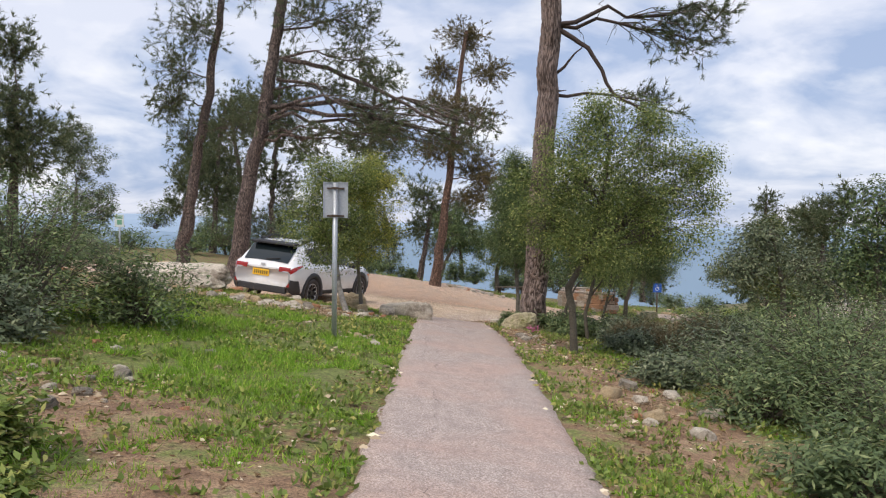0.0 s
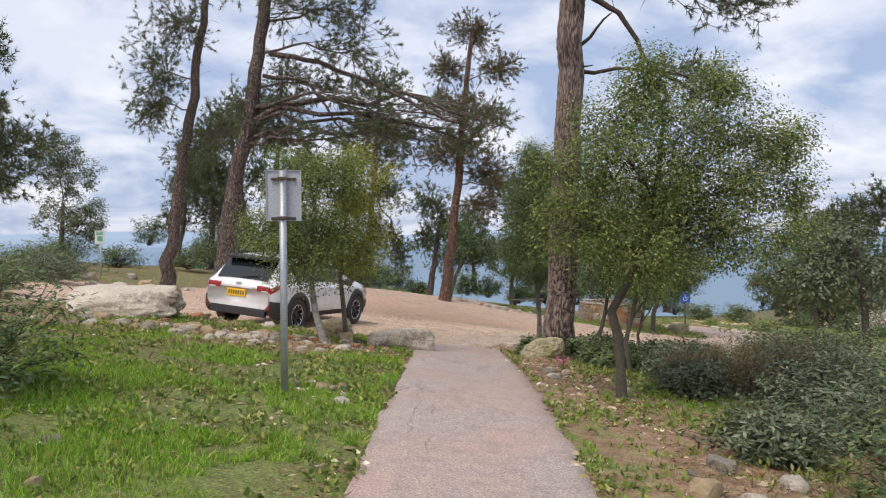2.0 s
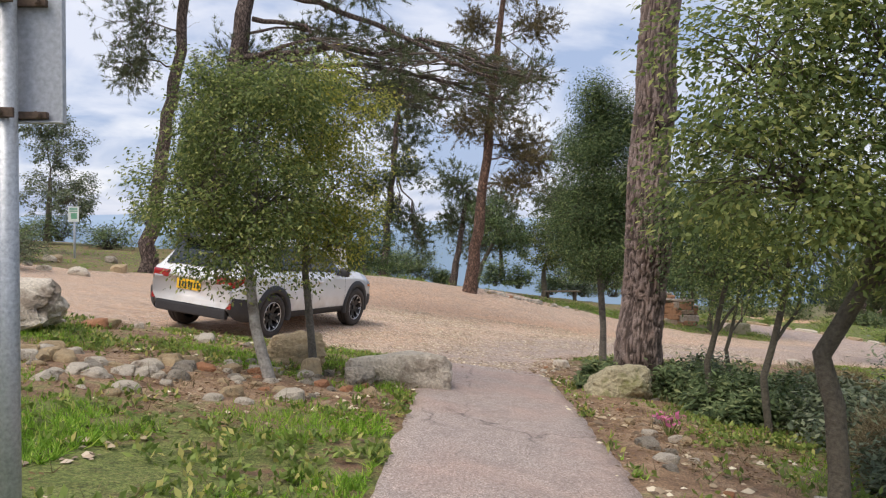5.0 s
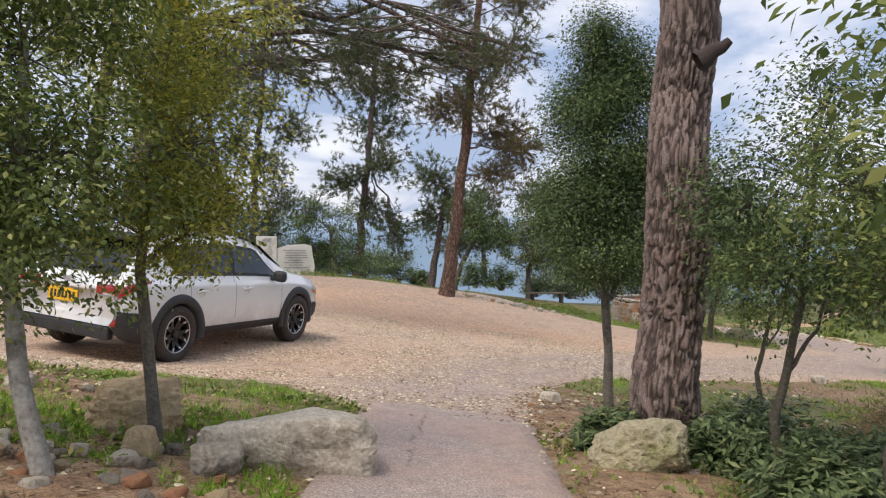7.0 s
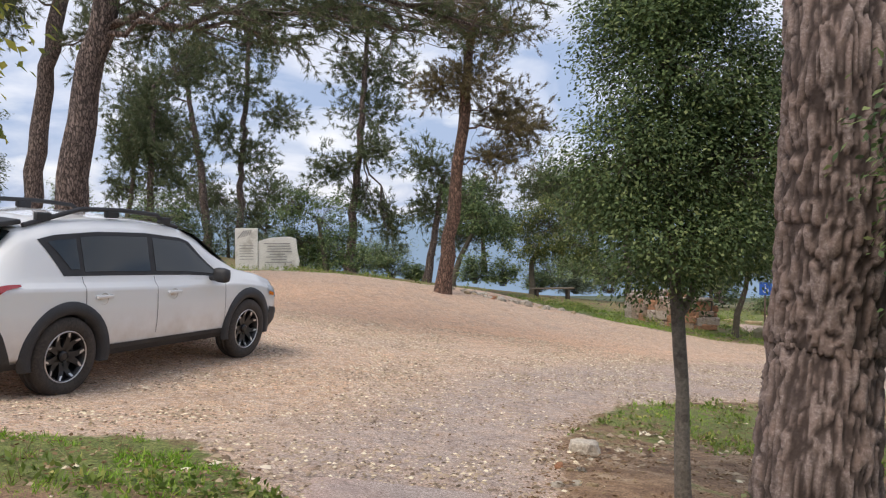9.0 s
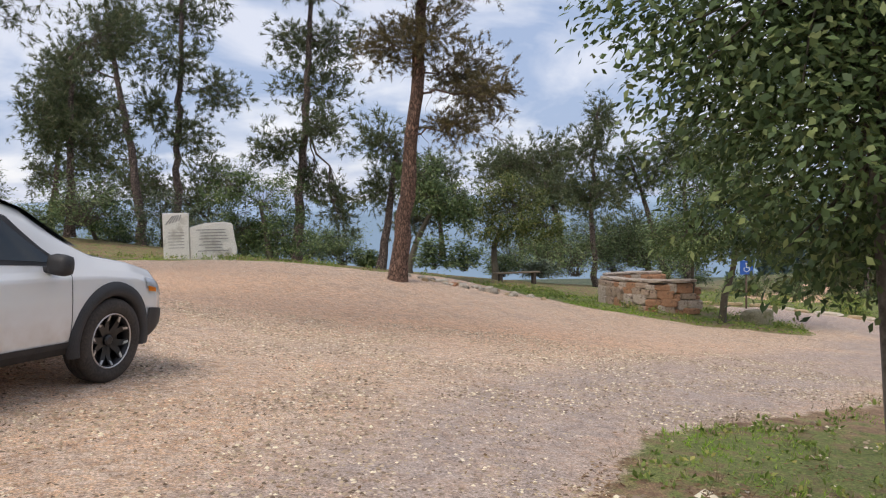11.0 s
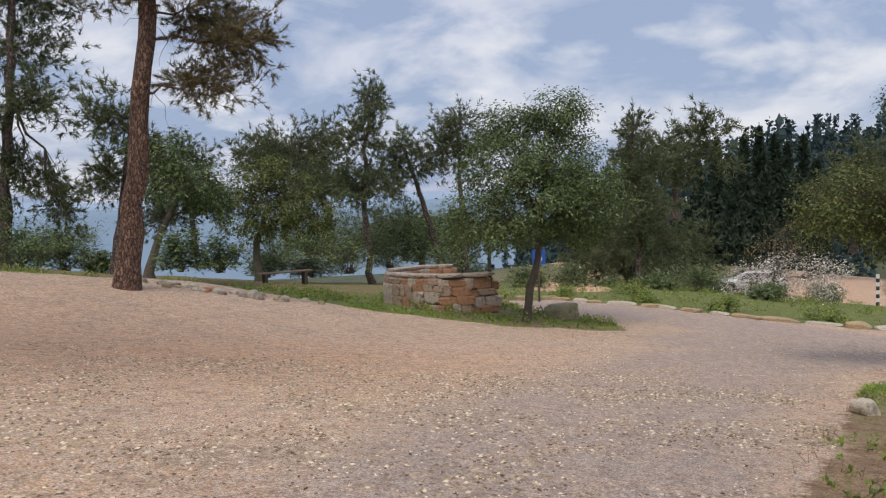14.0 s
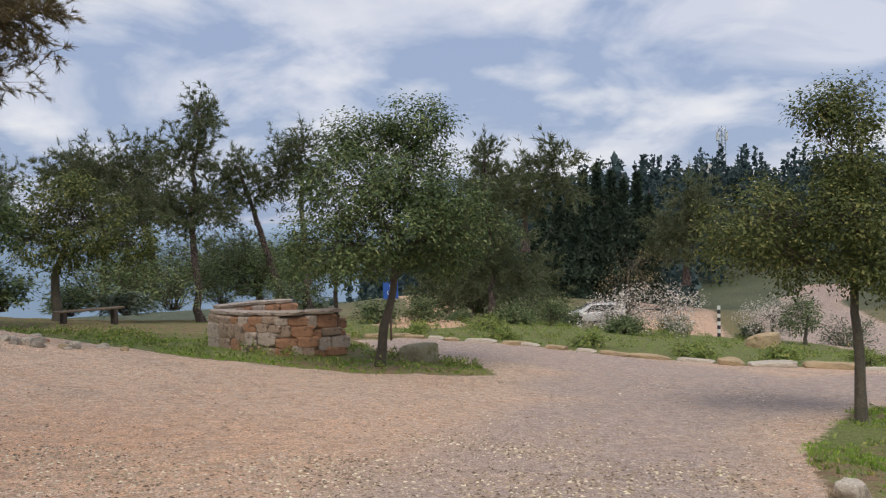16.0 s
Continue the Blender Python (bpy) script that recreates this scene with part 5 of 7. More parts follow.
shrub("shrub", "dense dark green shrub at the edge of the lot", -17.35, 53.59, 1.26, 1.62, 58, M_SHRUB, 42, 42, 0.19, z0=-1.00)
shrub("shrub", "dense dark green shrub at the edge of the lot", 13.51, 60.13, 1.85, 1.73, 59, M_SHRUB, 42, 42, 0.19, z0=-3.67)
shrub("shrub", "dense dark green shrub at the edge of the lot", -11.48, 57.31, 1.12, 1.80, 60, M_SHRUB, 42, 42, 0.19, z0=-1.72)
shrub("shrub", "dense dark green shrub at the edge of the lot", 7.69, 62.46, 2.58, 2.06, 61, M_SHRUB, 42, 42, 0.19, z0=-2.56)
shrub("shrub", "dense dark green shrub at the edge of the lot", 11.04, 64.33, 2.02, 2.42, 62, M_SHRUB, 42, 42, 0.19, z0=-2.51)
shrub("shrub", "dense dark shrub below the lot edge", -21.31, 63.73, 1.94, 2.84, 63, M_SHRUB, 48, 55, 0.24, z0=-2.46)
shrub("shrub", "dense dark shrub below the lot edge", -20.45, 68.7, 2.15, 2.57, 64, M_SHRUB, 48, 55, 0.24, z0=-2.34)
shrub("shrub", "dense dark shrub below the lot edge", -18.96, 73.62, 2.36, 3.46, 65, M_SHRUB, 48, 55, 0.24, z0=-3.24)
shrub("shrub", "dense dark shrub below the lot edge", -12.61, 63.36, 1.94, 2.32, 66, M_SHRUB, 48, 55, 0.24, z0=-2.14)
shrub("shrub", "dense dark shrub below the lot edge", -11.7, 68.3, 2.15, 3.15, 67, M_SHRUB, 48, 55, 0.24, z0=-2.98)
shrub("shrub", "dense dark shrub below the lot edge", -10.52, 73.27, 2.36, 2.83, 68, M_SHRUB, 48, 55, 0.24, z0=-2.82)
shrub("shrub", "dense dark shrub below the lot edge", -6.65, 63.08, 1.94, 2.12, 69, M_SHRUB, 48, 55, 0.24, z0=-2.42)
shrub("shrub", "dense dark shrub below the lot edge", -5.44, 68.05, 2.15, 1.77, 70, M_SHRUB, 48, 55, 0.24, z0=-2.28)
shrub("shrub", "dense dark shrub below the lot edge", 6.53, 72.5, 2.36, 3.46, 71, M_SHRUB, 48, 55, 0.24, z0=-3.65)
shrub("shrub", "dense dark shrub below the lot edge", 7.05, 62.5, 1.94, 2.32, 72, M_SHRUB, 48, 55, 0.24, z0=-2.46)
shrub("shrub", "dense dark shrub below the lot edge", 9.73, 67.36, 2.15, 3.15, 73, M_SHRUB, 48, 55, 0.24, z0=-3.33)
shrub("shrub", "dense dark shrub below the lot edge", 12.82, 72.24, 2.36, 2.83, 74, M_SHRUB, 48, 55, 0.24, z0=-3.20)
shrub("shrub", "dense dark shrub below the lot edge", 12.2, 62.26, 1.94, 2.84, 75, M_SHRUB, 48, 55, 0.24, z0=-2.99)
shrub("shrub", "dense dark shrub below the lot edge", 15.28, 67.14, 2.15, 2.57, 76, M_SHRUB, 48, 55, 0.24, z0=-2.91)
shrub("shrub", "dense dark shrub below the lot edge", 18.69, 71.97, 2.36, 3.46, 77, M_SHRUB, 48, 55, 0.24, z0=-3.84)
shrub("shrub", "greyish shrub on the grass bank", 5.57, 52.49, 1.01, 0.65, 78, M_OLIVE, 42, 42, 0.19, z0=-2.64)
shrub("shrub", "dark green shrub behind the parked car", -13.35, 48.59, 1.89, 2.27, 79, M_SHRUB, 42, 42, 0.19, z0=0.22)
shrub("shrub", "dark green shrub behind the parked car", -17.19, 43.56, 1.40, 1.08, 80, M_SHRUB, 42, 42, 0.19, z0=0.05)
shrub("shrub", "dark green shrub behind the parked car", -17.84, 49.56, 0.97, 1.81, 81, M_SHRUB, 42, 42, 0.19, z0=1.20)
shrub("shrub", "dark green shrub behind the parked car", -20.41, 45.53, 1.47, 1.41, 82, M_SHRUB, 42, 42, 0.19, z0=0.43)
shrub("shrub", "dark green shrub behind the parked car", -21.39, 43.52, 1.68, 1.35, 83, M_SHRUB, 42, 42, 0.19, z0=0.04)
shrub("shrub", "dark green shrub behind the parked car", -14.22, 45.58, 1.18, 1.18, 84, M_SHRUB, 42, 42, 0.19, z0=-0.09)
shrub("shrub", "grey green shrub beyond the paved loop", 24.91, 63.32, 0.81, 0.97, 85, M_SHRUB, 42, 42, 0.19, z0=-5.68)
shrub("shrub", "grey green shrub beyond the paved loop", 32.35, 73.14, 2.52, 4.17, 86, M_SHRUB, 42, 42, 0.19, z0=-6.23)
shrub("shrub", "grey green shrub beyond the paved loop", 36.07, 73.5, 3.04, 3.62, 87, M_SHRUB, 42, 42, 0.19, z0=-7.20)
shrub("shrub", "grey green shrub beyond the paved loop", 33.32, 72.5, 1.68, 1.62, 88, M_SHRUB, 42, 42, 0.19, z0=-7.64)
shrub("shrub", "grey green shrub beyond the paved loop", 34.02, 67.78, 1.96, 1.88, 89, M_SHRUB, 42, 42, 0.19, z0=-7.01)
shrub("shrub", "grey green shrub beyond the paved loop", 17.25, 67.08, 1.35, 1.62, 90, M_SHRUB, 42, 42, 0.19, z0=-4.68)
shrub("shrub", "thin grey shrub beside the road", 38.49, 48.13, 1.68, 1.80, 91, M_OLIVE, 42, 42, 0.19, z0=-6.63)
shrub("shrub", "thin grey shrub beside the road", 34.89, 61.58, 1.40, 1.23, 92, M_OLIVE, 42, 42, 0.19, z0=-7.24)
shrub("shrub", "thin grey shrub beside the road", 32.71, 49.1, 0.67, 0.77, 93, M_OLIVE, 42, 42, 0.19, z0=-5.57)
cypress(55.33, 98.17, -10.75, 10.6, 2.2, 900)
cypress(58.07, 100.06, -11.12, 15.3, 2.6, 901)
cypress(54.78, 93.91, -10.01, 9.9, 2.8, 902)
cypress(62.77, 103.15, -11.41, 18.9, 2.4, 903)
cypress(62.86, 100.81, -11.21, 16.6, 2.6, 904)
cypress(63.02, 98.44, -11.02, 18.5, 2.6, 905)
cypress(67.05, 100.75, -11.52, 20.2, 2.6, 906)
cypress(66.58, 97.6, -10.87, 18.4, 2.8, 907)
cypress(66.46, 95.38, -10.68, 17.0, 2.6, 908)
cypress(72.75, 99.86, -11.15, 18.7, 2.8, 909)
cypress(71.28, 96.12, -10.4, 14.8, 2.6, 910)
cypress(55.78, 91.06, -9.96, 12.2, 2.8, 911)
cypress(59.84, 91.07, -10.14, 13.0, 2.8, 912)
cypress(49.64, 92.22, -9.6, 7.2, 2.4, 913)


# ---- stone ----
M_LIME = mottled("pale_limestone", (0.45, 0.38, 0.29), (0.74, 0.66, 0.54), 3.5, 40, 0.92, 0.7, 0.03, stain=(0.24, 0.19, 0.14))
M_LIME_GREY = mottled("grey_pitted_limestone", (0.23, 0.19, 0.145), (0.56, 0.49, 0.39), 5, 35, 0.95, 0.9, 0.04, stain=(0.11, 0.1, 0.09))
M_LIME_TAN = mottled("tan_limestone", (0.36, 0.25, 0.13), (0.6, 0.46, 0.28), 4, 40, 0.92, 0.7, 0.03, stain=(0.3, 0.24, 0.15))
M_LIME_MOSS = mottled("mossy_limestone", (0.28, 0.25, 0.15), (0.55, 0.48, 0.32), 4, 30, 0.95, 0.9, 0.04, stain=(0.2, 0.2, 0.07))
M_CLAY = mottled("red_clay_stone", (0.3, 0.13, 0.06), (0.52, 0.26, 0.14), 6, 40, 0.95, 0.7, 0.02)
M_CUT = mottled("weathered_white_stone", (0.66, 0.63, 0.57), (0.82, 0.79, 0.73), 2.5, 40, 0.85, 0.3, 0.01, stain=(0.45, 0.42, 0.36))


def stone_mesh(size, seed, sub=3, cuts=14, rough=0.05, blunt=0.12, low=0.62, flat=0.74):
    """A broken stone: a ball cut by random planes, worn and pitted."""
    rng = np.random.default_rng(seed)
    bm = bmesh.new()
    bmesh.ops.create_icosphere(bm, subdivisions=sub, radius=1)
    nrm = unit(rng.normal(0, 1, (cuts, 3)))
    nrm = np.concatenate([nrm, np.eye(3), -np.eye(3)])
    off = np.concatenate([rng.uniform(low, 0.95, cuts), np.full(6, flat)])
    o = Vector(rng.uniform(0, 50, 3))
    for v in bm.verts:
        d = np.array(v.co)
        k = nrm @ d
        r = np.where(k > 0.05, off / np.maximum(k, 0.05), 9)
        s = np.sort(r)
        r = s[0] * (1 - blunt * math.exp(-(s[1] - s[0]) * 9))
        q = Vector(d * 1.6) + o
        r *= 1 + rough * noise.fractal(q * 1.4, 1.0, 2.1, 4) + rough * 0.5 * noise.noise(q * 5)
        v.co = Vector((d[0] * r * size[0] * 0.68, d[1] * r * size[1] * 0.68, d[2] * r * size[2] * 0.68))
    me = bpy.data.meshes.new("stone")
    bm.to_mesh(me)
    bm.free()
    me.polygons.foreach_set("use_smooth", np.ones(len(me.polygons), dtype=bool))
    me.set_sharp_from_angle(angle=radians(32))
    return me


def boulder(name, label, x, y, size, seed, mat, turn=0.0, sink=0.25, sub=4, tilt=0.0, group="", **k):
    me = stone_mesh(size, seed, sub, **k)
    me.materials.append(mat)
    ob = new(name, me)
    ob.matrix_basis = pose(x, y, gz(x, y) + size[2] * (0.5 - sink), tilt, 0, turn)
    return tagged(ob, label, "rock", group)


boulder("boulder", "long pale limestone boulder lying beside the footpath", -0.74, 15.0, (0.98, 0.5, 0.44), 31, M_LIME, 8, 0.33, 5, cuts=9, rough=0.06)
boulder("stone", "grey pitted stone leaning against the long boulder", -1.02, 14.6, (0.27, 0.2, 0.2), 33, M_LIME_GREY, 10, 0.2, 4, rough=0.1)
boulder("boulder", "broad pale limestone boulder on the grass at the lot edge", -4.85, 14.9, (1.7, 0.9, 0.62), 37, M_LIME, 10, 0.3, 5, cuts=10, rough=0.08)
boulder("boulder", "yellowish mossy boulder at the foot of the tall pine", 1.52, 16.1, (0.68, 0.48, 0.44), 41, M_LIME_MOSS, -10, 0.25, 5, rough=0.12)
boulder("boulder", "tan block of limestone under the young oak", -1.8, 15.4, (0.55, 0.42, 0.42), 43, M_LIME_TAN, 20, 0.3, 5, cuts=12, rough=0.14)
boulder("stone", "tan rounded stone below the limestone block", -1.5, 14.75, (0.2, 0.18, 0.2), 44, M_LIME_TAN, 0, 0.2)
boulder("stone", "white stone lying on the grass edge", 1.25, 19.6, (0.26, 0.18, 0.14), 45, M_LIME, 0, 0.25)
boulder("boulder", "square weathered stone block on the grass", 10.0, 39.4, (0.8, 0.6, 0.52), 47, M_LIME_MOSS, 12, 0.2, 4, cuts=7)
boulder("boulder", "pale boulder among the shrubs by the gravel", 7.5, 27.1, (0.3, 0.24, 0.2), 48, M_LIME, 0, 0.2)
boulder("boulder", "tan weathered boulder beside the road", 25.5, 42.5, (1.5, 1.0, 0.75), 49, M_LIME_TAN, 0, 0.2, 4)
boulder("boulder", "tan boulder in the scrub by the gravel", 5.2, 19.6, (0.7, 0.5, 0.5), 50, M_LIME_TAN, 0, 0.2, 4)

# scattered single stones, by the place where they lie
_rng = np.random.default_rng(77)
_kinds = [(M_LIME, "pale loose limestone on the ground"), (M_LIME_GREY, "grey pitted loose limestone"), (M_LIME_TAN, "tan loose limestone on the ground"), (M_CLAY, "reddish clay clod in the grass")]
_spots = []
for (cx, cy, sx, sy, num, lo, hi) in ((-2.6, 13.6, 1.3, 0.9, 46, 0.08, 0.26), (-1.3, 14.2, 0.5, 0.5, 14, 0.06, 0.16), (-2.6, 6.2, 1.1, 2.0, 22, 0.06, 0.17), (-0.95, 10.2, 0.3, 1.1, 9, 0.07, 0.16),
                                     (1.5, 13.4, 0.4, 1.6, 14, 0.06, 0.18), (2.1, 7.6, 0.4, 1.6, 12, 0.08, 0.3), (-4.5, 16.2, 2.5, 0.5, 16, 0.1, 0.3), (-8, 16, 2.5, 2.0, 14, 0.15, 0.5),
                                     (1.2, 40.6, 0.9, 0.5, 26, 0.12, 0.3), (1.0, 18.3, 0.25, 0.9, 8, 0.05, 0.1), (-14, 29, 4, 4, 26, 0.2, 0.6), (-3.6, 13.5, 1.9, 0.7, 40, 0.08, 0.24), (-1.9, 14.5, 0.6, 0.5, 26, 0.06, 0.18), (1.5, 39.3, 1.6, 0.5, 60, 0.1, 0.32), (1.7, 17.0, 0.6, 1.2, 16, 0.04, 0.1)):
    for _i in range(num):
        _spots.append((float(_rng.normal(cx, sx * 0.6)), float(_rng.normal(cy, sy * 0.6)), float(_rng.uniform(lo, hi))))
_bank = []
for _k, (_m, _l) in enumerate(_kinds):
    for _j in range(4):
        _me = stone_mesh((1.0, 0.75, 0.6), 200 + 10 * _k + _j, 3, rough=0.1)
        _me.materials.append(_m)
        _bank.append((_me, _l))
for _x, _y, _s in _spots:
    if abs(_x - float(path_mid(_y))) < 0.85 and _y < 17:
        continue
    _me, _l = _bank[int(_rng.choice(16, p=[0.11] * 4 + [0.06] * 4 + [0.06] * 4 + [0.02] * 4))]
    _o = tagged(new("stone", _me), _l, "rock", "loose stones on the verge")
    _o.matrix_basis = pose(_x, _y, gz(_x, _y) + 0.1 * _s, *_rng.uniform(-12, 12, 2), float(_rng.uniform(0, 360))) @ Matrix.Diagonal((_s, _s, _s, 1))

# ---- dry stone wall round the bin enclosure ----
M_WALLS = [mottled("wall_stone_" + n, a, b, 5, 40, 0.93, 0.7, 0.02, stain=s) for n, a, b, s in (
    ("tan", (0.3, 0.2, 0.14), (0.5, 0.38, 0.29), (0.14, 0.1, 0.08)), ("rust", (0.3, 0.14, 0.075), (0.48, 0.27, 0.16), (0.15, 0.1, 0.07)),
    ("cream", (0.36, 0.28, 0.22), (0.58, 0.49, 0.41), (0.2, 0.14, 0.11)))]
M_MORTAR = mottled("wall_core", (0.12, 0.1, 0.08), (0.22, 0.19, 0.15), 8, 50)


def stone_wall(name, label, line, height, thick, seed):
    """A wall of rough courses along a line of (x, y) with a dark core behind the faces and flat capping stones."""
    rng = np.random.default_rng(seed)
    line = [np.array(p, float) for p in line]
    lens = [np.linalg.norm(b - a) for a, b in zip(line[:-1], line[1:])]
    top = empty(name, (*line[0], gz(*line[0])), label, "wall")
    base = np.array([*line[0], gz(*line[0])])
    zt = max(gz(*p) for p in line) + height
    core = bmesh.new()
    for a, b in zip(line[:-1], line[1:]):
        d = (b - a) / np.linalg.norm(b - a)
        n = np.array([-d[1], d[0]]) * (thick * 0.5 - 0.07)
        zb = min(gz(*a), gz(*b)) - 0.1
        vs = [core.verts.new(Vector((*(p + s * n), zz)) - Vector(base)) for zz in (zb, zt - 0.08) for p, s in ((a, 1), (b, 1), (b, -1), (a, -1))]
        for q in ((0, 1, 2, 3), (7, 6, 5, 4), (0, 4, 5, 1), (1, 5, 6, 2), (2, 6, 7, 3), (3, 7, 4, 0)):
            core.faces.new([vs[i] for i in q])
    part("core", core, M_MORTAR, top)
    bank = []
    for k in range(9):
        me = stone_mesh((1, 1, 1), seed * 20 + k, 3, cuts=6, rough=0.045, blunt=0.03, low=0.82, flat=0.68)
        me.materials.append(M_WALLS[k % 3])
        bank.append(me)

    def put(pm, size, rot, nm="stone"):
        o = child(nm, bank[int(rng.integers(0, 3)) * 3 + 2 if nm != "stone" else int(rng.integers(0, 9))], top)
        o.matrix_basis = pose(*(np.array(pm) - base), 0, 0, rot) @ Matrix.Diagonal((*size, 1))
    for a, b, L in zip(line[:-1], line[1:], lens):
        d = (b - a) / L
        n = np.array([-d[1], d[0]])
        rot = math.degrees(math.atan2(d[1], d[0]))
        for side in (1, -1):
            zb = min(gz(*a), gz(*b))
            zz = zb
            while zz < zt - 0.1:
                h = rng.uniform(0.17, 0.34)
                u = -0.05
                while u < L:
                    w = rng.uniform(0.2, 0.52)
                    c = a + d * (u + w / 2) + n * side * (thick * 0.5 - 0.07)
                    hh = h * rng.uniform(0.85, 1.2)
                    put((*c, min(zz + h / 2 + rng.uniform(-0.03, 0.03), zt - 0.06 - hh / 2)), (w * 1.1, 0.26 + rng.uniform(-0.03, 0.05), hh * 1.12), rot + rng.uniform(-9, 9))
                    u += w
                zz += h
        u = 0
        while u < L:
            w = rng.uniform(0.35, 0.7)
            c = a + d * (u + w / 2)
            put((*c, zt), (w * 1.08, thick * 1.05, 0.1), rot + rng.uniform(-3, 3), "capping_stone")
            u += w
    return top


stone_wall("stone_wall", "rough dry stone wall of tan and rust blocks", [(6.2, 42.4), (6.6, 41.5), (7.2, 40.95), (7.8, 40.72), (8.4, 40.72)], 0.84, 0.4, 5)
stone_wall("stone_wall", "low rear stone wall with pale flat capping stones", [(6.3, 42.8), (7.4, 43.3), (8.2, 43.2)], 0.92, 0.36, 6)

# ---- kerb of rough stones along the paved loop ----
_kerb = [(10.4, 45.6), (12.6, 45.4), (14.9, 42.5), (16.0, 39.2), (17.5, 36.5), (20.0, 34.6), (26.0, 33.2), (34, 31.5)]
_kb = []
for _k in range(5):
    _me = stone_mesh((1, 1, 1), 500 + _k, 3, cuts=9, rough=0.1, blunt=0.06)
    _me.materials.append(M_LIME if _k % 2 else M_LIME_TAN)
    _kb.append(_me)
for (_ax, _ay), (_bx, _by) in zip(_kerb[:-1], _kerb[1:]):
    _L, _u = math.hypot(_bx - _ax, _by - _ay), 0.0
    while _u < _L:
        _w = float(_rng.uniform(0.4, 1.25))
        _x, _y = _ax + (_bx - _ax) * (_u + _w / 2) / _L, _ay + (_by - _ay) * (_u + _w / 2) / _L
        _big = 1.6 if 35 < _y < 37.5 else 1.0
        _o = tagged(new("kerb_stone", _kb[int(_rng.integers(0, 5))]), "pale rough kerb stone edging the paved loop", "kerb stone", "kerb stones along the paved loop")
        _o.matrix_basis = pose(_x, _y, gz(_x, _y) + 0.03, 0, 0, math.degrees(math.atan2(_by - _ay, _bx - _ax)) + float(_rng.uniform(-6, 6))) @ Matrix.Diagonal((_w, 0.27 * _big, float(_rng.uniform(0.1, 0.19)) * _big, 1))
        _u += _w + float(_rng.uniform(0.02, 0.3))


# ---- shaped pieces ----
def box(bm, sx, sy, sz, at=(0, 0, 0), bevel=0.0, rot=None):
    m = Matrix.Translation(at) @ (rot or Matrix()) @ Matrix.Diagonal((sx, sy, sz, 1))
    g = bmesh.ops.create_cube(bm, size=1, matrix=m)
    if bevel:
        es = {e for v in g["verts"] for e in v.link_edges}
        bmesh.ops.bevel(bm, geom=list(es), offset=bevel, segments=2, affect="EDGES", profile=0.6)
    return bm


def rod(bm, a, b, r, sides=12, r2=None):
    a, b = Vector(a), Vector(b)
    d = b - a
    m = Matrix.Translation((a + b) / 2) @ d.to_track_quat("Z", "Y").to_matrix().to_4x4()
    bmesh.ops.create_cone(bm, cap_ends=True, segments=sides, radius1=r, radius2=r if r2 is None else r2, depth=d.length, matrix=m)
    return bm


M_GALV = mottled("galvanised_steel", (0.36, 0.38, 0.4), (0.5, 0.52, 0.54), 6, 90, 0.5, 0.1, 0.002, 0.6)
M_PANEL = mottled("grey_sign_back", (0.42, 0.44, 0.47), (0.5, 0.52, 0.56), 3, 60, 0.5, 0.05, 0.001, 0.2)
M_RUST = mottled("rusty_steel", (0.07, 0.05, 0.04), (0.16, 0.11, 0.08), 20, 90, 0.8, 0.3, 0.003, 0.3)
M_WOOD = mottled("weathered_wood", (0.1, 0.075, 0.05), (0.22, 0.17, 0.12), 12, 80, 0.9, 0.4, 0.006)
M_DARKWOOD = mottled("dark_wood", (0.04, 0.03, 0.025), (0.09, 0.07, 0.055), 10, 80, 0.9, 0.4, 0.006)
M_BLUE = mottled("blue_sign_face", (0.02, 0.09, 0.38), (0.03, 0.12, 0.46), 6, 90, 0.45, 0.05, 0.001)
M_WHITE = mottled("white_sign_face", (0.62, 0.66, 0.62), (0.75, 0.78, 0.74), 6, 90, 0.5, 0.05, 0.001)
M_GREENP = mottled("green_print", (0.12, 0.33, 0.2), (0.18, 0.42, 0.27), 6, 90, 0.5, 0.05, 0.001)
M_BLACKP = mottled("black_paint", (0.015, 0.015, 0.017), (0.035, 0.035, 0.038), 8, 90, 0.55, 0.1, 0.002)
M_CARVE = mottled("carved_grey", (0.24, 0.23, 0.22), (0.36, 0.35, 0.33), 8, 90, 0.9, 0.2, 0.004)


# road sign seen from behind
def back_sign():
    x, y = -1.34, 9.8
    s = empty("road_sign", gp(x, y), "grey metal road sign seen from behind on galvanised post", "sign", turn=4)
    bm = rod(bmesh.new(), (0, 0, -0.3), (0, 0, 1.9), 0.031, 20)
    part("post", bm, M_GALV, s, "grey galvanised steel post", True)
    bm = bmesh.new()
    box(bm, 0.30, 0.012, 0.435, (0, 0.055, 1.695), 0.004)
    for sx in (-1, 1):
        box(bm, 0.006, 0.022, 0.435, (sx * 0.147, 0.044, 1.695), 0.002)
    for sz in (-1, 1):
        box(bm, 0.296, 0.022, 0.006, (0, 0.044, 1.695 + sz * 0.214), 0.002)
    part("panel", bm, M_PANEL, s)
    for zz in (1.5, 1.835):
        bm = box(bmesh.new(), 0.21, 0.02, 0.022, (0, 0.034, zz), 0.003)
        box(bm, 0.075, 0.012, 0.03, (0, -0.033, zz), 0.003)
        b = part("bracket", bm, M_RUST, s, "dark rusty bracket")
        for sx in (-0.085, 0.085, 0.0):
            rod(q := bmesh.new(), (sx, 0.0 if sx else -0.055, zz), (sx, 0.05 if sx else -0.03, zz), 0.009, 8)
            part("bolt", q, M_RUST, b)


back_sign()


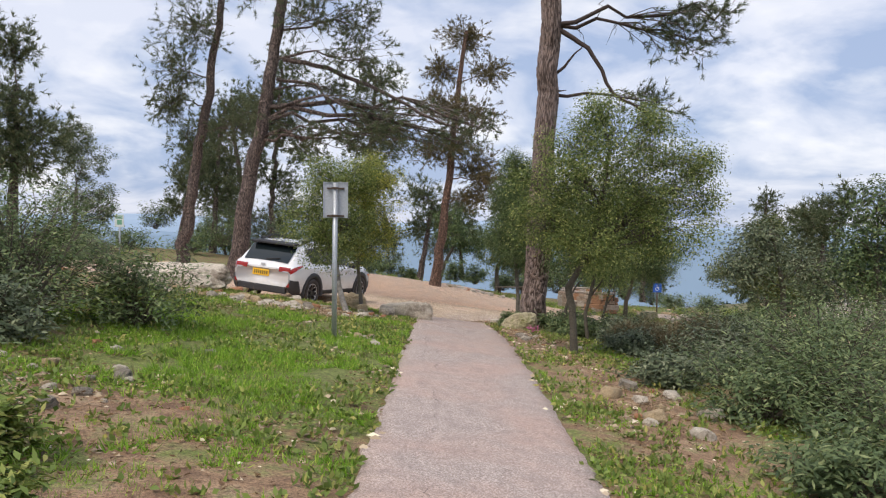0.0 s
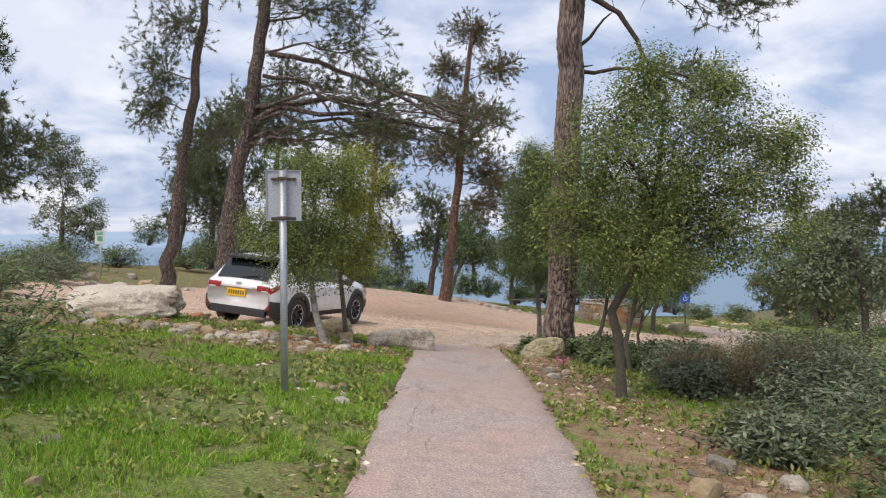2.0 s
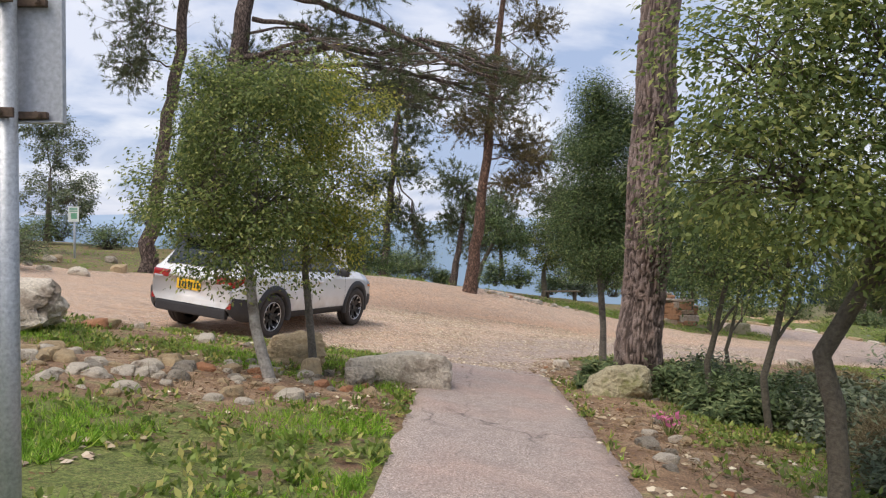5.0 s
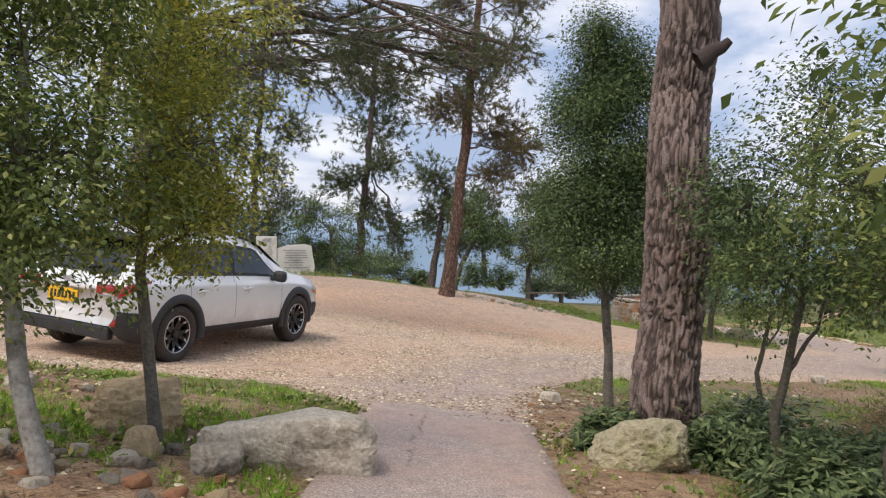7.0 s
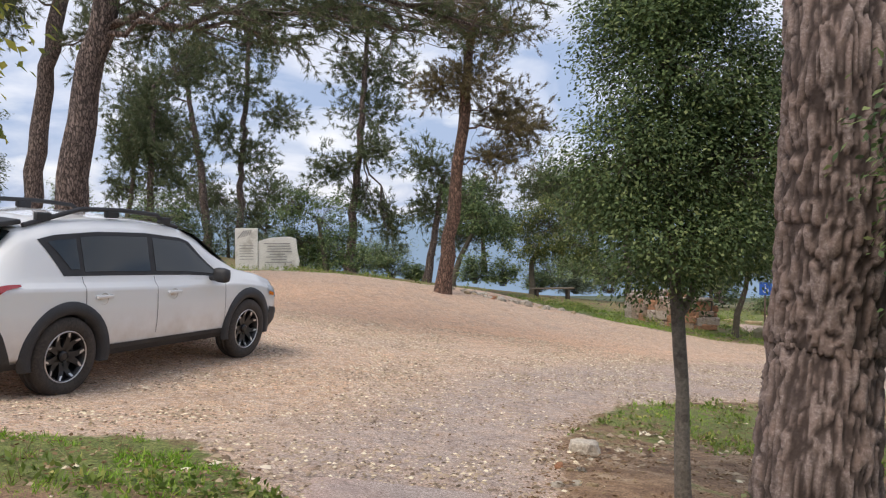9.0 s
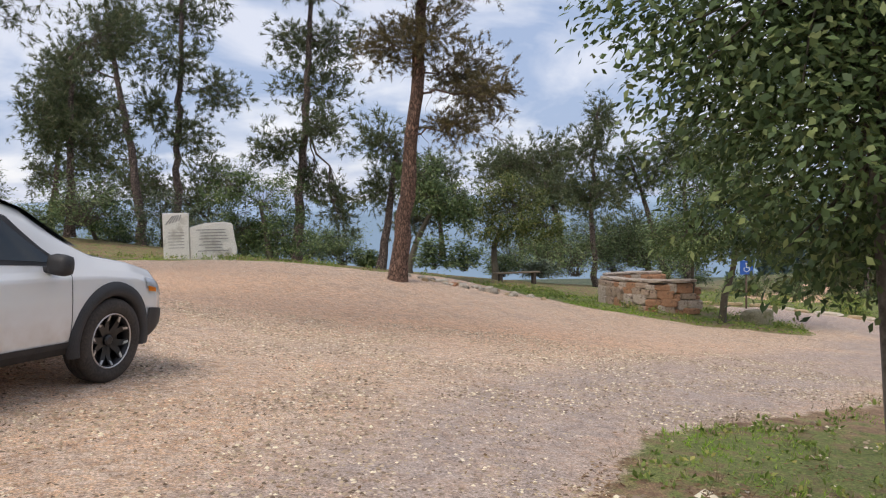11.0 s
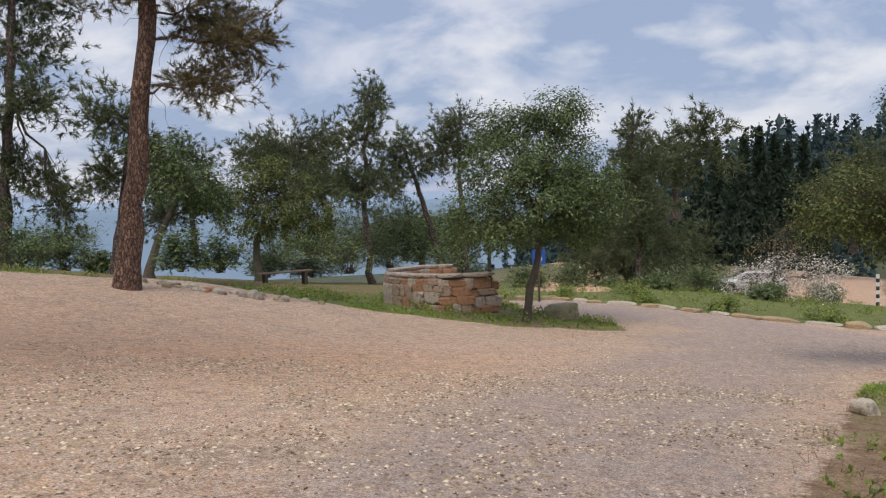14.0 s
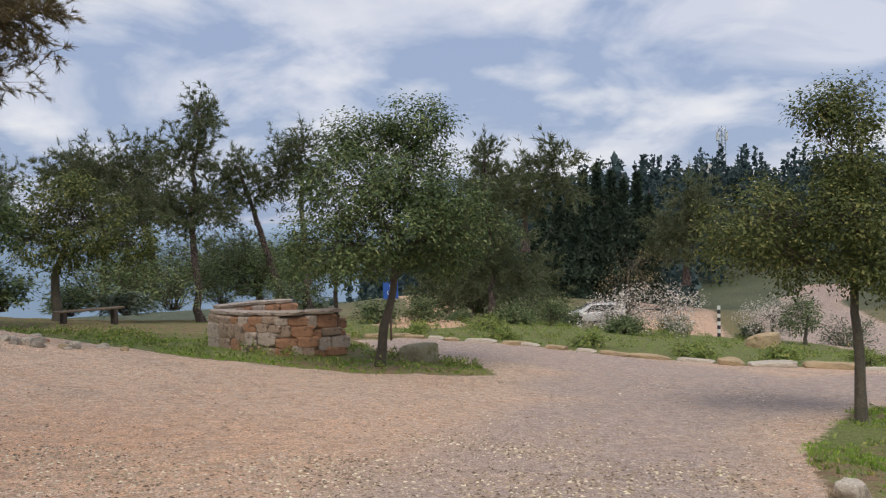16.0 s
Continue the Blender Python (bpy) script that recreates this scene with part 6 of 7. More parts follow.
def small_sign(x, y, zfoot, name, label, face, w, h, high, post, mark):
    s = empty(name, (x, y, zfoot), label, "sign", turn=-6)
    part("post", rod(bmesh.new(), (0, 0, -0.8), (0, 0, high), 0.035, 12), post, s, smooth=True)
    pn = part("panel", box(bmesh.new(), w, 0.02, h, (0, -0.045, high - h / 2), 0.006), face, s)
    mark(pn, high - h / 2)
    return s


def wheelchair(pn, zc):
    """White figure-in-wheelchair symbol: head, back, seat, leg and wheel arc."""
    ring = bmesh.new()
    for k in range(14):
        a0, a1 = radians(150 + k * 17), radians(150 + (k + 1) * 17)
        vs = [ring.verts.new((r * math.cos(a), -0.058, zc - 0.05 + r * math.sin(a))) for r, a in ((0.085, a0), (0.108, a0), (0.108, a1), (0.085, a1))]
        ring.faces.new(vs)
    part("wheel_mark", ring, M_WHITE, pn)
    bm = bmesh.new()
    rod(bm, (-0.02, -0.054, zc + 0.14), (-0.02, -0.06, zc + 0.14), 0.026, 14)
    part("head_mark", bm, M_WHITE, pn)
    bm = bmesh.new()
    box(bm, 0.028, 0.008, 0.12, (-0.01, -0.058, zc + 0.05))
    box(bm, 0.1, 0.008, 0.026, (0.04, -0.059, zc - 0.005))
    box(bm, 0.026, 0.008, 0.1, (0.09, -0.06, zc - 0.055), rot=Matrix.Rotation(radians(-18), 4, "Y"))
    part("seat_mark", bm, M_WHITE, pn)


def green_bars(pn, zc):
    part("print_block", box(bmesh.new(), 0.22, 0.006, 0.2, (0.02, -0.058, zc - 0.06)), M_GREENP, pn)
    for k in range(3):
        part("print_bar", box(bmesh.new(), 0.3, 0.006, 0.03, (0, -0.058, zc + 0.1 + 0.05 * k)), M_GREENP, pn)


small_sign(11.75, 44.5, gz(11.75, 44.5), "disabled_parking_sign", "blue disabled parking sign with white wheelchair on brown post", M_BLUE, 0.46, 0.5, 1.72, M_RUST, wheelchair)
small_sign(-13.83, 34.2, gz(-13.83, 34.2), "trail_sign", "small white and green trail sign on thin post", M_WHITE, 0.4, 0.52, 1.75, M_GALV, green_bars)


# white memorial of two slabs
def monument():
    x, y = -7.35, 43.2
    m = empty("memorial_stone", gp(x, y), "white stone memorial of a pillar and an engraved slab", "monument", turn=14)
    pl = part("pillar", box(bmesh.new(), 0.82, 0.4, 1.75, (-0.62, 0, 0.72), 0.02), M_CUT, m)
    bm = bmesh.new()
    out = [(-0.2, -0.1), (1.26, -0.1), (1.33, 0.35), (1.24, 0.8), (1.2, 1.2), (0.95, 1.27), (0.3, 1.24), (-0.08, 1.14), (-0.2, 1.1)]
    fr = [bm.verts.new((a, -0.17, b)) for a, b in out]
    bk = [bm.verts.new((a, 0.15, b)) for a, b in out]
    bm.faces.new(fr)
    bm.faces.new(bk[::-1])
    for i in range(len(out)):
        j = (i + 1) % len(out)
        bm.faces.new((fr[j], fr[i], bk[i], bk[j]))
    bmesh.ops.bevel(bm, geom=list(bm.edges), offset=0.025, segments=2, affect="EDGES")
    sl = part("slab", bm, M_CUT, m, "rough edged engraved slab")
    rng = np.random.default_rng(9)
    for k in range(8):
        w = float(rng.uniform(0.55, 1.0))
        part("engraved_line", box(bmesh.new(), w, 0.006, 0.03, (0.52 + float(rng.uniform(-0.06, 0.06)), -0.198, 1.02 - 0.1 * k)), M_CARVE, sl)
    for k in range(5):
        part("engraved_ray", box(bmesh.new(), 0.035, 0.006, 0.36 - 0.04 * k, (-0.82 + 0.085 * k, -0.204, 1.36 + 0.02 * k), rot=Matrix.Rotation(radians(38 - 4 * k), 4, "Y")), M_CARVE, pl)
    for k in range(6):
        part("engraved_line", box(bmesh.new(), 0.5, 0.006, 0.022, (-0.62, -0.203, 0.95 - 0.1 * k)), M_CARVE, pl)


monument()


def bench(x, y, turn):
    b = empty("picnic_bench", gp(x, y), "low weathered wooden bench on the grass", "bench", turn=turn)
    for k in range(3):
        part("seat_board", box(bmesh.new(), 1.9, 0.13, 0.045, (0, (k - 1) * 0.145, 0.44), 0.008), M_WOOD, b)
    for sx in (-0.7, 0.7):
        part("leg", box(bmesh.new(), 0.1, 0.4, 0.46, (sx, 0, 0.19), 0.01), M_DARKWOOD, b)


bench(4.0, 48.5, 10)


def street_lamp(x, y, zf, high):
    s = empty("street_lamp", (x, y, zf), "tall thin pale street lamp with one arm", "street lamp")
    part("pole", rod(bmesh.new(), (0, 0, -3), (0, 0, high), 0.16, 10, 0.1), M_WHITE, s, smooth=True)
    part("arm", rod(bmesh.new(), (0, 0, high), (1.6, 0, high + 0.5), 0.08, 8), M_WHITE, s)
    part("lamp_head", box(bmesh.new(), 1.2, 0.4, 0.2, (2.0, 0, high + 0.5), 0.05), M_WHITE, s)


street_lamp(117, 187, -12, 19)


def bin_box(x, y, zf):
    s = empty("waste_bin", (x, y, zf), "dark wooden slatted bin box beside the road", "bin", turn=-30)
    part("body", box(bmesh.new(), 1.7, 0.9, 0.9, (0, 0, 0.35), 0.02), M_BLACKP, s)
    for k in range(5):
        part("slat", box(bmesh.new(), 1.74, 0.04, 0.13, (0, -0.46, 0.05 + 0.17 * k), 0.006), M_DARKWOOD, s)
    part("lid", box(bmesh.new(), 1.8, 1.0, 0.07, (0, 0, 0.85), 0.015), M_DARKWOOD, s)


bin_box(30.4, 61.5, gz(30.4, 61.5))


def bollard(x, y, high):
    s = empty("traffic_post", gp(x, y), "black and white striped traffic post", "post")
    for k in range(8):
        part("band", rod(bmesh.new(), (0, 0, high * k / 8 - (0.1 if k == 0 else 0)), (0, 0, high * (k + 1) / 8), 0.09, 12), M_WHITE if k % 2 else M_BLACKP, s, smooth=False)


bollard(36.0, 54.0, 1.7)


def mast(x, y, zf):
    """Lattice mast on the hill."""
    s = empty("radio_mast", (x, y, zf), "pale lattice radio mast on the wooded hill", "mast")
    bm = bmesh.new()
    for sx, sy in ((-1, -1), (1, -1), (1, 1), (-1, 1)):
        rod(bm, (sx * 1.0, sy * 1.0, -12), (sx * 0.8, sy * 0.8, 21), 0.14, 6)
    for k in range(10):
        zz = k * 2.2
        for a, b in (((-1, -1), (1, -1)), ((1, -1), (1, 1)), ((1, 1), (-1, 1)), ((-1, 1), (-1, -1))):
            rod(bm, (a[0] * 0.9, a[1] * 0.9, zz), (b[0] * 0.9, b[1] * 0.9, zz + 2.2), 0.09, 5)
    part("lattice", bm, M_GALV, s)
    for k in range(4):
        a = k * math.pi / 2
        part("antenna", box(bmesh.new(), 0.7, 0.7, 3.0, (2.0 * math.cos(a), 2.0 * math.sin(a), 18.5), 0.1), M_WHITE, s)
    part("tank", rod(bmesh.new(), (-4, 0, -12), (-4, 0, 9), 3.4, 20), M_CUT, s)


mast(226, 222, gz(226, 222) + 7)


# ---- parked car ----
def car_paint(name, col, rough=0.25, coat=1.0):
    m, n, l, b = material(name, rough)
    v = n.new("ShaderNodeTexCoord").outputs["Object"]
    sep = n.new("ShaderNodeSeparateXYZ")
    l.new(v, sep.inputs[0])
    mr = n.new("ShaderNodeMapRange")
    mr.inputs["From Min"].default_value, mr.inputs["From Max"].default_value = 0.75, 0.25
    l.new(sep.outputs[2], mr.inputs["Value"])
    k = n.new("ShaderNodeMath")
    k.operation = "MULTIPLY"
    l.new(mr.outputs[0], k.inputs[0])
    l.new(ramp(n, l, noise_tex(n, l, 5, 5, v), [(0.3, (0.1, 0.1, 0.1)), (0.7, (0.75, 0.75, 0.75))]), k.inputs[1])
    l.new(mixc(n, l, k.outputs[0], col, (0.42, 0.32, 0.23)), b.inputs["Base Color"])
    b.inputs["Coat Weight"].default_value, b.inputs["Coat Roughness"].default_value = coat, 0.06
    return m


M_PAINT = car_paint("white_car_paint", (0.78, 0.78, 0.77))
M_PLASTIC = mottled("black_plastic", (0.018, 0.018, 0.02), (0.04, 0.04, 0.043), 8, 120, 0.6, 0.15, 0.002)
M_RUBBER = mottled("dusty_rubber", (0.022, 0.02, 0.019), (0.075, 0.062, 0.052), 6, 60, 0.85, 0.3, 0.004)
M_ALLOY, _n, _l, _b = material("machined_alloy", 0.3, 0.9)
_b.inputs["Base Color"].default_value = (0.62, 0.62, 0.63, 1)
M_BLACKRIM, _n, _l, _b = material("black_rim", 0.35)
_b.inputs["Base Color"].default_value = (0.015, 0.015, 0.016, 1)
M_GLASS, _n, _l, _b = material("tinted_car_glass", 0.04)
_b.inputs["Base Color"].default_value = (0.012, 0.018, 0.02, 1)
_b.inputs["Coat Weight"].default_value = 0.25
M_REDLAMP, _n, _l, _b = material("red_lamp_lens", 0.12)
_b.inputs["Base Color"].default_value = (0.32, 0.008, 0.01, 1)
_b.inputs["Coat Weight"].default_value = 1.0
M_CLEARLAMP, _n, _l, _b = material("clear_lamp_lens", 0.08, 0.3)
_b.inputs["Base Color"].default_value = (0.55, 0.57, 0.6, 1)
M_AMBER, _n, _l, _b = material("amber_lens", 0.15)
_b.inputs["Base Color"].default_value = (0.75, 0.22, 0.03, 1)
M_PLATE, _n, _l, _b = material("yellow_plate", 0.4)
_b.inputs["Base Color"].default_value = (0.85, 0.5, 0.02, 1)

# profiles along the car: y is forward, z up, origin on the ground amid the wheels
CY = [-2.22, -2.19, -2.12, -1.95, -1.72, -1.4, -0.9, -0.3, 0.25, 0.6, 0.95, 1.2, 1.6, 1.95, 2.12, 2.2, 2.24]
CTOP = [0.86, 0.95, 1.02, 1.22, 1.45, 1.535, 1.575, 1.575, 1.53, 1.42, 1.22, 1.08, 1.01, 0.92, 0.8, 0.68, 0.6]
CW = [0.70, 0.76, 0.83, 0.875, 0.89, 0.9, 0.9, 0.9, 0.9, 0.9, 0.9, 0.895, 0.88, 0.83, 0.74, 0.62, 0.52]
CBELT = [0.8, 0.88, 0.94, 0.985, 0.99, 0.98, 0.965, 0.95, 0.94, 0.935, 0.93, 0.92, 0.88, 0.8, 0.72, 0.62, 0.55]
CROOF = [0.6, 0.62, 0.62, 0.62, 0.62, 0.63, 0.64, 0.64, 0.63, 0.64, 0.66, 0.7, 0.7, 0.66, 0.58, 0.48, 0.4]
CBOT = [0.52, 0.42, 0.34, 0.3, 0.3, 0.3, 0.3, 0.3, 0.3, 0.3, 0.3, 0.3, 0.3, 0.3, 0.32, 0.36, 0.42]


def prof(y, vals):
    return float(np.mean([np.interp(y + o, CY, vals) for o in (-0.03, 0, 0.03)]))


def section(y):
    """Half outline from the sill to the middle of the roof: (x, z) points."""
    w, zb, belt, top, wr = prof(y, CW), prof(y, CBOT), prof(y, CBELT), prof(y, CTOP), prof(y, CROOF)
    cab = max(0.0, min(1.0, (top - belt - 0.12) / 0.3))
    x5, z5 = wr + 0.055, top - 0.09 * cab - 0.03
    return [(w * 0.9, zb), (w * 0.985, zb + 0.08), (w, 0.5 * (zb + belt) - 0.04), (w * 0.995, 0.5 * (zb + belt) + 0.1), (w * 0.975, belt - 0.03),
            (w * 0.94 - 0.02 * cab, belt + 0.02), (x5, max(z5, belt + 0.03)), (wr * 0.9, top - 0.025), (wr * 0.55, top - 0.004), (0.0, top)]


def sect_at(y, s):
    """Point at s in 0..9 along the section, smooth."""
    p = section(y)
    i = min(int(s), 8)
    f = s - i
    return ((1 - f) * p[i][0] + f * p[i + 1][0], (1 - f) * p[i][1] + f * p[i + 1][1])


def patch(y0, y1, s0, s1, side, ny=10, ns=6, off=0.006, trim=None):
    """A sheet laid on the car's skin between stations and section marks, with thickness; trim(u, v) bends its corners."""
    bm = bmesh.new()
    grid = []
    for a in range(ny + 1):
        row = []
        for b in range(ns + 1):
            u, v = a / ny, b / ns
            yy, ss = y0 + (y1 - y0) * u, s0 + (s1 - s0) * v
            if trim:
                yy, ss = trim(u, v, yy, ss)
            x, zz = sect_at(yy, ss)
            c = Vector((x, yy, zz))
            e1 = Vector((*sect_at(yy, min(ss + 0.05, 9)), 0))
            e0 = Vector((*sect_at(yy, max(ss - 0.05, 0)), 0))
            t = e1 - e0
            nrm = Vector((t.y, 0, -t.x)).normalized()
            c = c + nrm * off
            row.append(bm.verts.new((c.x * side, c.y, c.z)))
        grid.append(row)
    for a in range(ny):
        for b in range(ns):
            q = (grid[a][b], grid[a + 1][b], grid[a + 1][b + 1], grid[a][b + 1])
            bm.faces.new(q if side > 0 else q[::-1])
    return bm


WHEELS = ((-1.333, 1), (-1.333, -1), (1.333, 1), (1.333, -1))


def car_body():
    ys = np.concatenate([np.linspace(-2.22, -1.75, 16), np.arange(-1.72, 2.0, 0.035), np.linspace(2.02, 2.24, 12)])
    ss = np.concatenate([np.linspace(0, 5, 31), np.linspace(5.15, 9, 20)])
    bm = bmesh.new()
    rows = []
    for y in ys:
        half = [sect_at(y, s) for s in ss]
        rows.append([bm.verts.new((x, y, zz)) for x, zz in half] + [bm.verts.new((-x, y, zz)) for x, zz in half[-2::-1]])
    for a, b in zip(rows[:-1], rows[1:]):
        for i in range(len(a) - 1):
            q = (a[i], a[i + 1], b[i + 1], b[i])
            c = sum((v.co for v in q), Vector()) / 4
            if c.z < 0.8 and abs(c.x) > 0.6 and any(math.hypot(c.y - wy, c.z - 0.35) < 0.40 for wy, _ in WHEELS[::2]):
                continue
            bm.faces.new(q)
    bm.faces.new(rows[0])
    bm.faces.new(rows[-1][::-1])
    # floor pan
    lo = [(r[0].co.copy(), r[-1].co.copy()) for r in rows[2:-2:6]]
    vs = [(bm.verts.new((a.x * 0.8, a.y, a.z + 0.03)), bm.verts.new((b.x * 0.8, b.y, b.z + 0.03))) for a, b in lo]
    for (a, b), (c, d) in zip(vs[:-1], vs[1:]):
        bm.faces.new((a, c, d, b))
    return bm


def arch(wy, side):
    """Black flare round a wheel opening, with an inner liner."""
    bm = bmesh.new()
    rows = []
    for k in range(25):
        a = radians(-14 + 208 * k / 24)
        row = []
        for r, dx in ((0.375, -0.25), (0.375, 0.008), (0.405, 0.022), (0.478, 0.018), (0.492, -0.02)):
            y, zz = wy + r * math.cos(a), 0.35 + r * math.sin(a)
            row.append(bm.verts.new((side * (prof(y, CW) * 0.995 + dx), y, max(zz, 0.27))))
        rows.append(row)
    for a, b in zip(rows[:-1], rows[1:]):
        for i in range(4):
            bm.faces.new((a[i], a[i + 1], b[i + 1], b[i]))
    bmesh.ops.recalc_face_normals(bm, faces=bm.faces)
    return bm


def lathe(profile, n=40, sx=1):
    """Turn (x, r) points round the x axis."""
    bm = bmesh.new()
    rows = [[bm.verts.new((x * sx, r * math.cos(k * 2 * math.pi / n), r * math.sin(k * 2 * math.pi / n))) for x, r in profile] for k in range(n)]
    for k in range(n):
        a, b = rows[k], rows[(k + 1) % n]
        for i in range(len(profile) - 1):
            bm.faces.new((a[i], a[i + 1], b[i + 1], b[i]))
    bmesh.ops.recalc_face_normals(bm, faces=bm.faces)
    return bm


def make_wheel(car, wy, side):
    w = new("wheel")
    w.parent = car
    w.matrix_basis = pose(side * 0.79, wy, 0.35, wy * 20)
    part("tyre", lathe([(-0.1, 0.235), (-0.11, 0.29), (-0.1, 0.335), (-0.07, 0.35), (-0.03, 0.351), (-0.03, 0.344), (-0.02, 0.344), (-0.02, 0.352), (0.02, 0.352), (0.02, 0.344), (0.03, 0.344),
                        (0.03, 0.351), (0.07, 0.35), (0.1, 0.335), (0.112, 0.29), (0.105, 0.24), (0.09, 0.228)], 44, side), M_RUBBER, w, smooth=True)
    part("rim", lathe([(0.093, 0.218), (0.085, 0.208), (0.02, 0.2), (-0.09, 0.2)], 44, side), M_BLACKRIM, w, smooth=True)
    part("rim_lip", lathe([(0.09, 0.23), (0.1, 0.226), (0.099, 0.219), (0.092, 0.217)], 44, side), M_ALLOY, w, smooth=True)
    part("brake_disc", lathe([(0.02, 0.02), (0.02, 0.15), (0.0, 0.15), (0.0, 0.02)], 30, side), M_BLACKRIM, w)
    part("rim_back", lathe([(-0.02, 0.0), (-0.03, 0.2)], 30, side), M_BLACKRIM, w)
    part("hub_cap", lathe([(0.075, 0.0), (0.075, 0.03), (0.065, 0.045), (0.03, 0.05)], 24, side), M_BLACKRIM, w)
    for k in range(5):
        a = k * 2 * math.pi / 5 + 0.3
        for j, (m, t) in enumerate(((M_BLACKRIM, 0.0), (M_ALLOY, 0.006))):
            for sgn in (-1, 1):
                bm = bmesh.new()
                pts = [(0.045, sgn * 0.012, 0.05), (0.13, sgn * 0.028, 0.062), (0.165, sgn * 0.045, 0.072), (0.214, sgn * 0.085, 0.086)][2 * j:]
                wd = 0.026 - 0.014 * j
                for (r0, o0, x0), (r1, o1, x1) in zip(pts[:-1], pts[1:]):
                    vs = [bm.verts.new((side * (x + t + dx), r * math.cos(a) - o * math.sin(a), r * math.sin(a) + o * math.cos(a)))
                          for dx in (0, -0.03) for r, o, x in ((r0, o0 - wd, x0), (r0, o0 + wd, x0), (r1, o1 + wd, x1), (r1, o1 - wd, x1))]
                    for q in ((0, 1, 2, 3), (7, 6, 5, 4), (0, 4, 5, 1), (1, 5, 6, 2), (2, 6, 7, 3), (3, 7, 4, 0)):
                        bm.faces.new([vs[i] for i in q])
                bmesh.ops.recalc_face_normals(bm, faces=bm.faces)
                part("spoke" if j == 0 else "spoke_face", bm, m, w)


def parked_car():
    car = new("car")
    tagged(car, "white compact crossover car with black trim parked on gravel", "car")
    S, yaw = 1.05, 0.344
    rt, fw = Vector((math.cos(yaw), -math.sin(yaw), 0)), Vector((math.sin(yaw), math.cos(yaw), 0))
    mid = Vector((-2.917, 21.733, 0)) - rt * 0.9 * S
    hz = {}
    for wy, sd in WHEELS:
        q = mid + fw * wy * S + rt * sd * 0.79 * S
        hz[(wy, sd)] = gz(q.x, q.y)
    front, rear = (hz[(1.333, 1)] + hz[(1.333, -1)]) / 2, (hz[(-1.333, 1)] + hz[(-1.333, -1)]) / 2
    rgt, lft = (hz[(1.333, 1)] + hz[(-1.333, 1)]) / 2, (hz[(1.333, -1)] + hz[(-1.333, -1)]) / 2
    pitch, roll = math.degrees(math.atan2(front - rear, 2.666 * S)), math.degrees(math.atan2(lft - rgt, 1.58 * S))
    car.matrix_basis = pose(mid.x, mid.y, (front + rear) / 2 - 0.008, pitch, roll, -math.degrees(yaw)) @ Matrix.Diagonal((S, S, S, 1))
    part("body", car_body(), M_PAINT, car, "white painted body, dusty along the sills", True)
    for wy, sd in WHEELS:
        part("wheel_arch", arch(wy, sd), M_PLASTIC, car, "black plastic wheel arch", True)
        make_wheel(car, wy, sd)
    for sd in (1, -1):
        # sill cladding
        part("sill", patch(-0.92, 0.92, 0.0, 1.15, sd, 8, 4, 0.012), M_PLASTIC, car, "black plastic sill")
        fr = part("window_surround", patch(-1.56, 0.93, 5.12, 5.96, sd, 30, 4, 0.003, lambda u, v, y, s: (y + (0.2 * (1 - v) * (1 - u / 0.16) if u < 0.16 else (-0.55 * v * (u - 0.6) / 0.4 if u > 0.6 else 0.0)), s)), M_PLASTIC, car)
        part("front_window", patch(-0.2, 0.82, 5.2, 5.88, sd, 12, 4, 0.008, lambda u, v, y, s: (y - 0.5 * v * max(0, (u - 0.35) / 0.65), s)), M_GLASS, fr, "dark tinted glass", True)
        part("rear_window", patch(-1.12, -0.28, 5.2, 5.88, sd, 10, 4, 0.008), M_GLASS, fr, "dark tinted glass", True)
        part("quarter_window", patch(-1.47, -1.17, 5.25, 5.85, sd, 6, 4, 0.008, lambda u, v, y, s: (y + 0.2 * (1 - v) * (1 - u), s)), M_GLASS, fr, "dark tinted glass", True)
        # shut lines of the doors
        for yy in (-1.16, -0.24, 0.86):
            part("door_gap", patch(yy, yy + 0.007, 1.4, 5.1, sd, 1, 14, 0.002), M_PLASTIC, car)
        for yy in (-0.95, 0.0):
            h = part("door_handle", box(bmesh.new(), 0.035, 0.2, 0.032, (sd * (prof(yy, CW) * 0.985 + 0.012), yy, 0.86), 0.012), M_PAINT, car)
            part("handle_recess", lathe([(0.0, 0.0), (0.0, 0.05), (0.006, 0.055)], 20, sd), M_PAINT, h).matrix_basis = pose(sd * prof(yy, CW) * 0.985, yy, 0.84)
        # mirror on its arm
        mr = part("wing_mirror", box(bmesh.new(), 0.19, 0.12, 0.16, (sd * 0.99, 0.62, 1.02), 0.055), M_PLASTIC, car, "black wing mirror", True)
        part("mirror_arm", box(bmesh.new(), 0.14, 0.06, 0.05, (sd * 0.88, 0.66, 0.97), 0.015), M_PLASTIC, mr)
        # roof rail on three feet
        bm = bmesh.new()
        pts = [(sd * 0.575, y, prof(y, CTOP) + (0.065 if -1.45 < y < 0.15 else -0.01)) for y in (-1.62, -1.45, -1.0, -0.5, 0.0, 0.15, 0.32)]
        for a, b in zip(pts[:-1], pts[1:]):
            rod(bm, a, b, 0.022, 8)
        rl = part("roof_rail", bm, M_PLASTIC, car, "black roof rail")
        for yy in (-1.42, -0.62, 0.12):
            part("rail_foot", box(bmesh.new(), 0.05, 0.16, 0.07, (sd * 0.575, yy, prof(yy, CTOP) + 0.02), 0.015), M_PLASTIC, rl)
        # lamps
        tl = part("tail_light", patch(-2.205, -1.82, 3.55, 4.95, sd, 8, 5, 0.012, lambda u, v, y, s: (y, 4.6 + (s - 4.6) * (1 - 0.75 * u))), M_REDLAMP, car, "red wrap-round tail light", True)
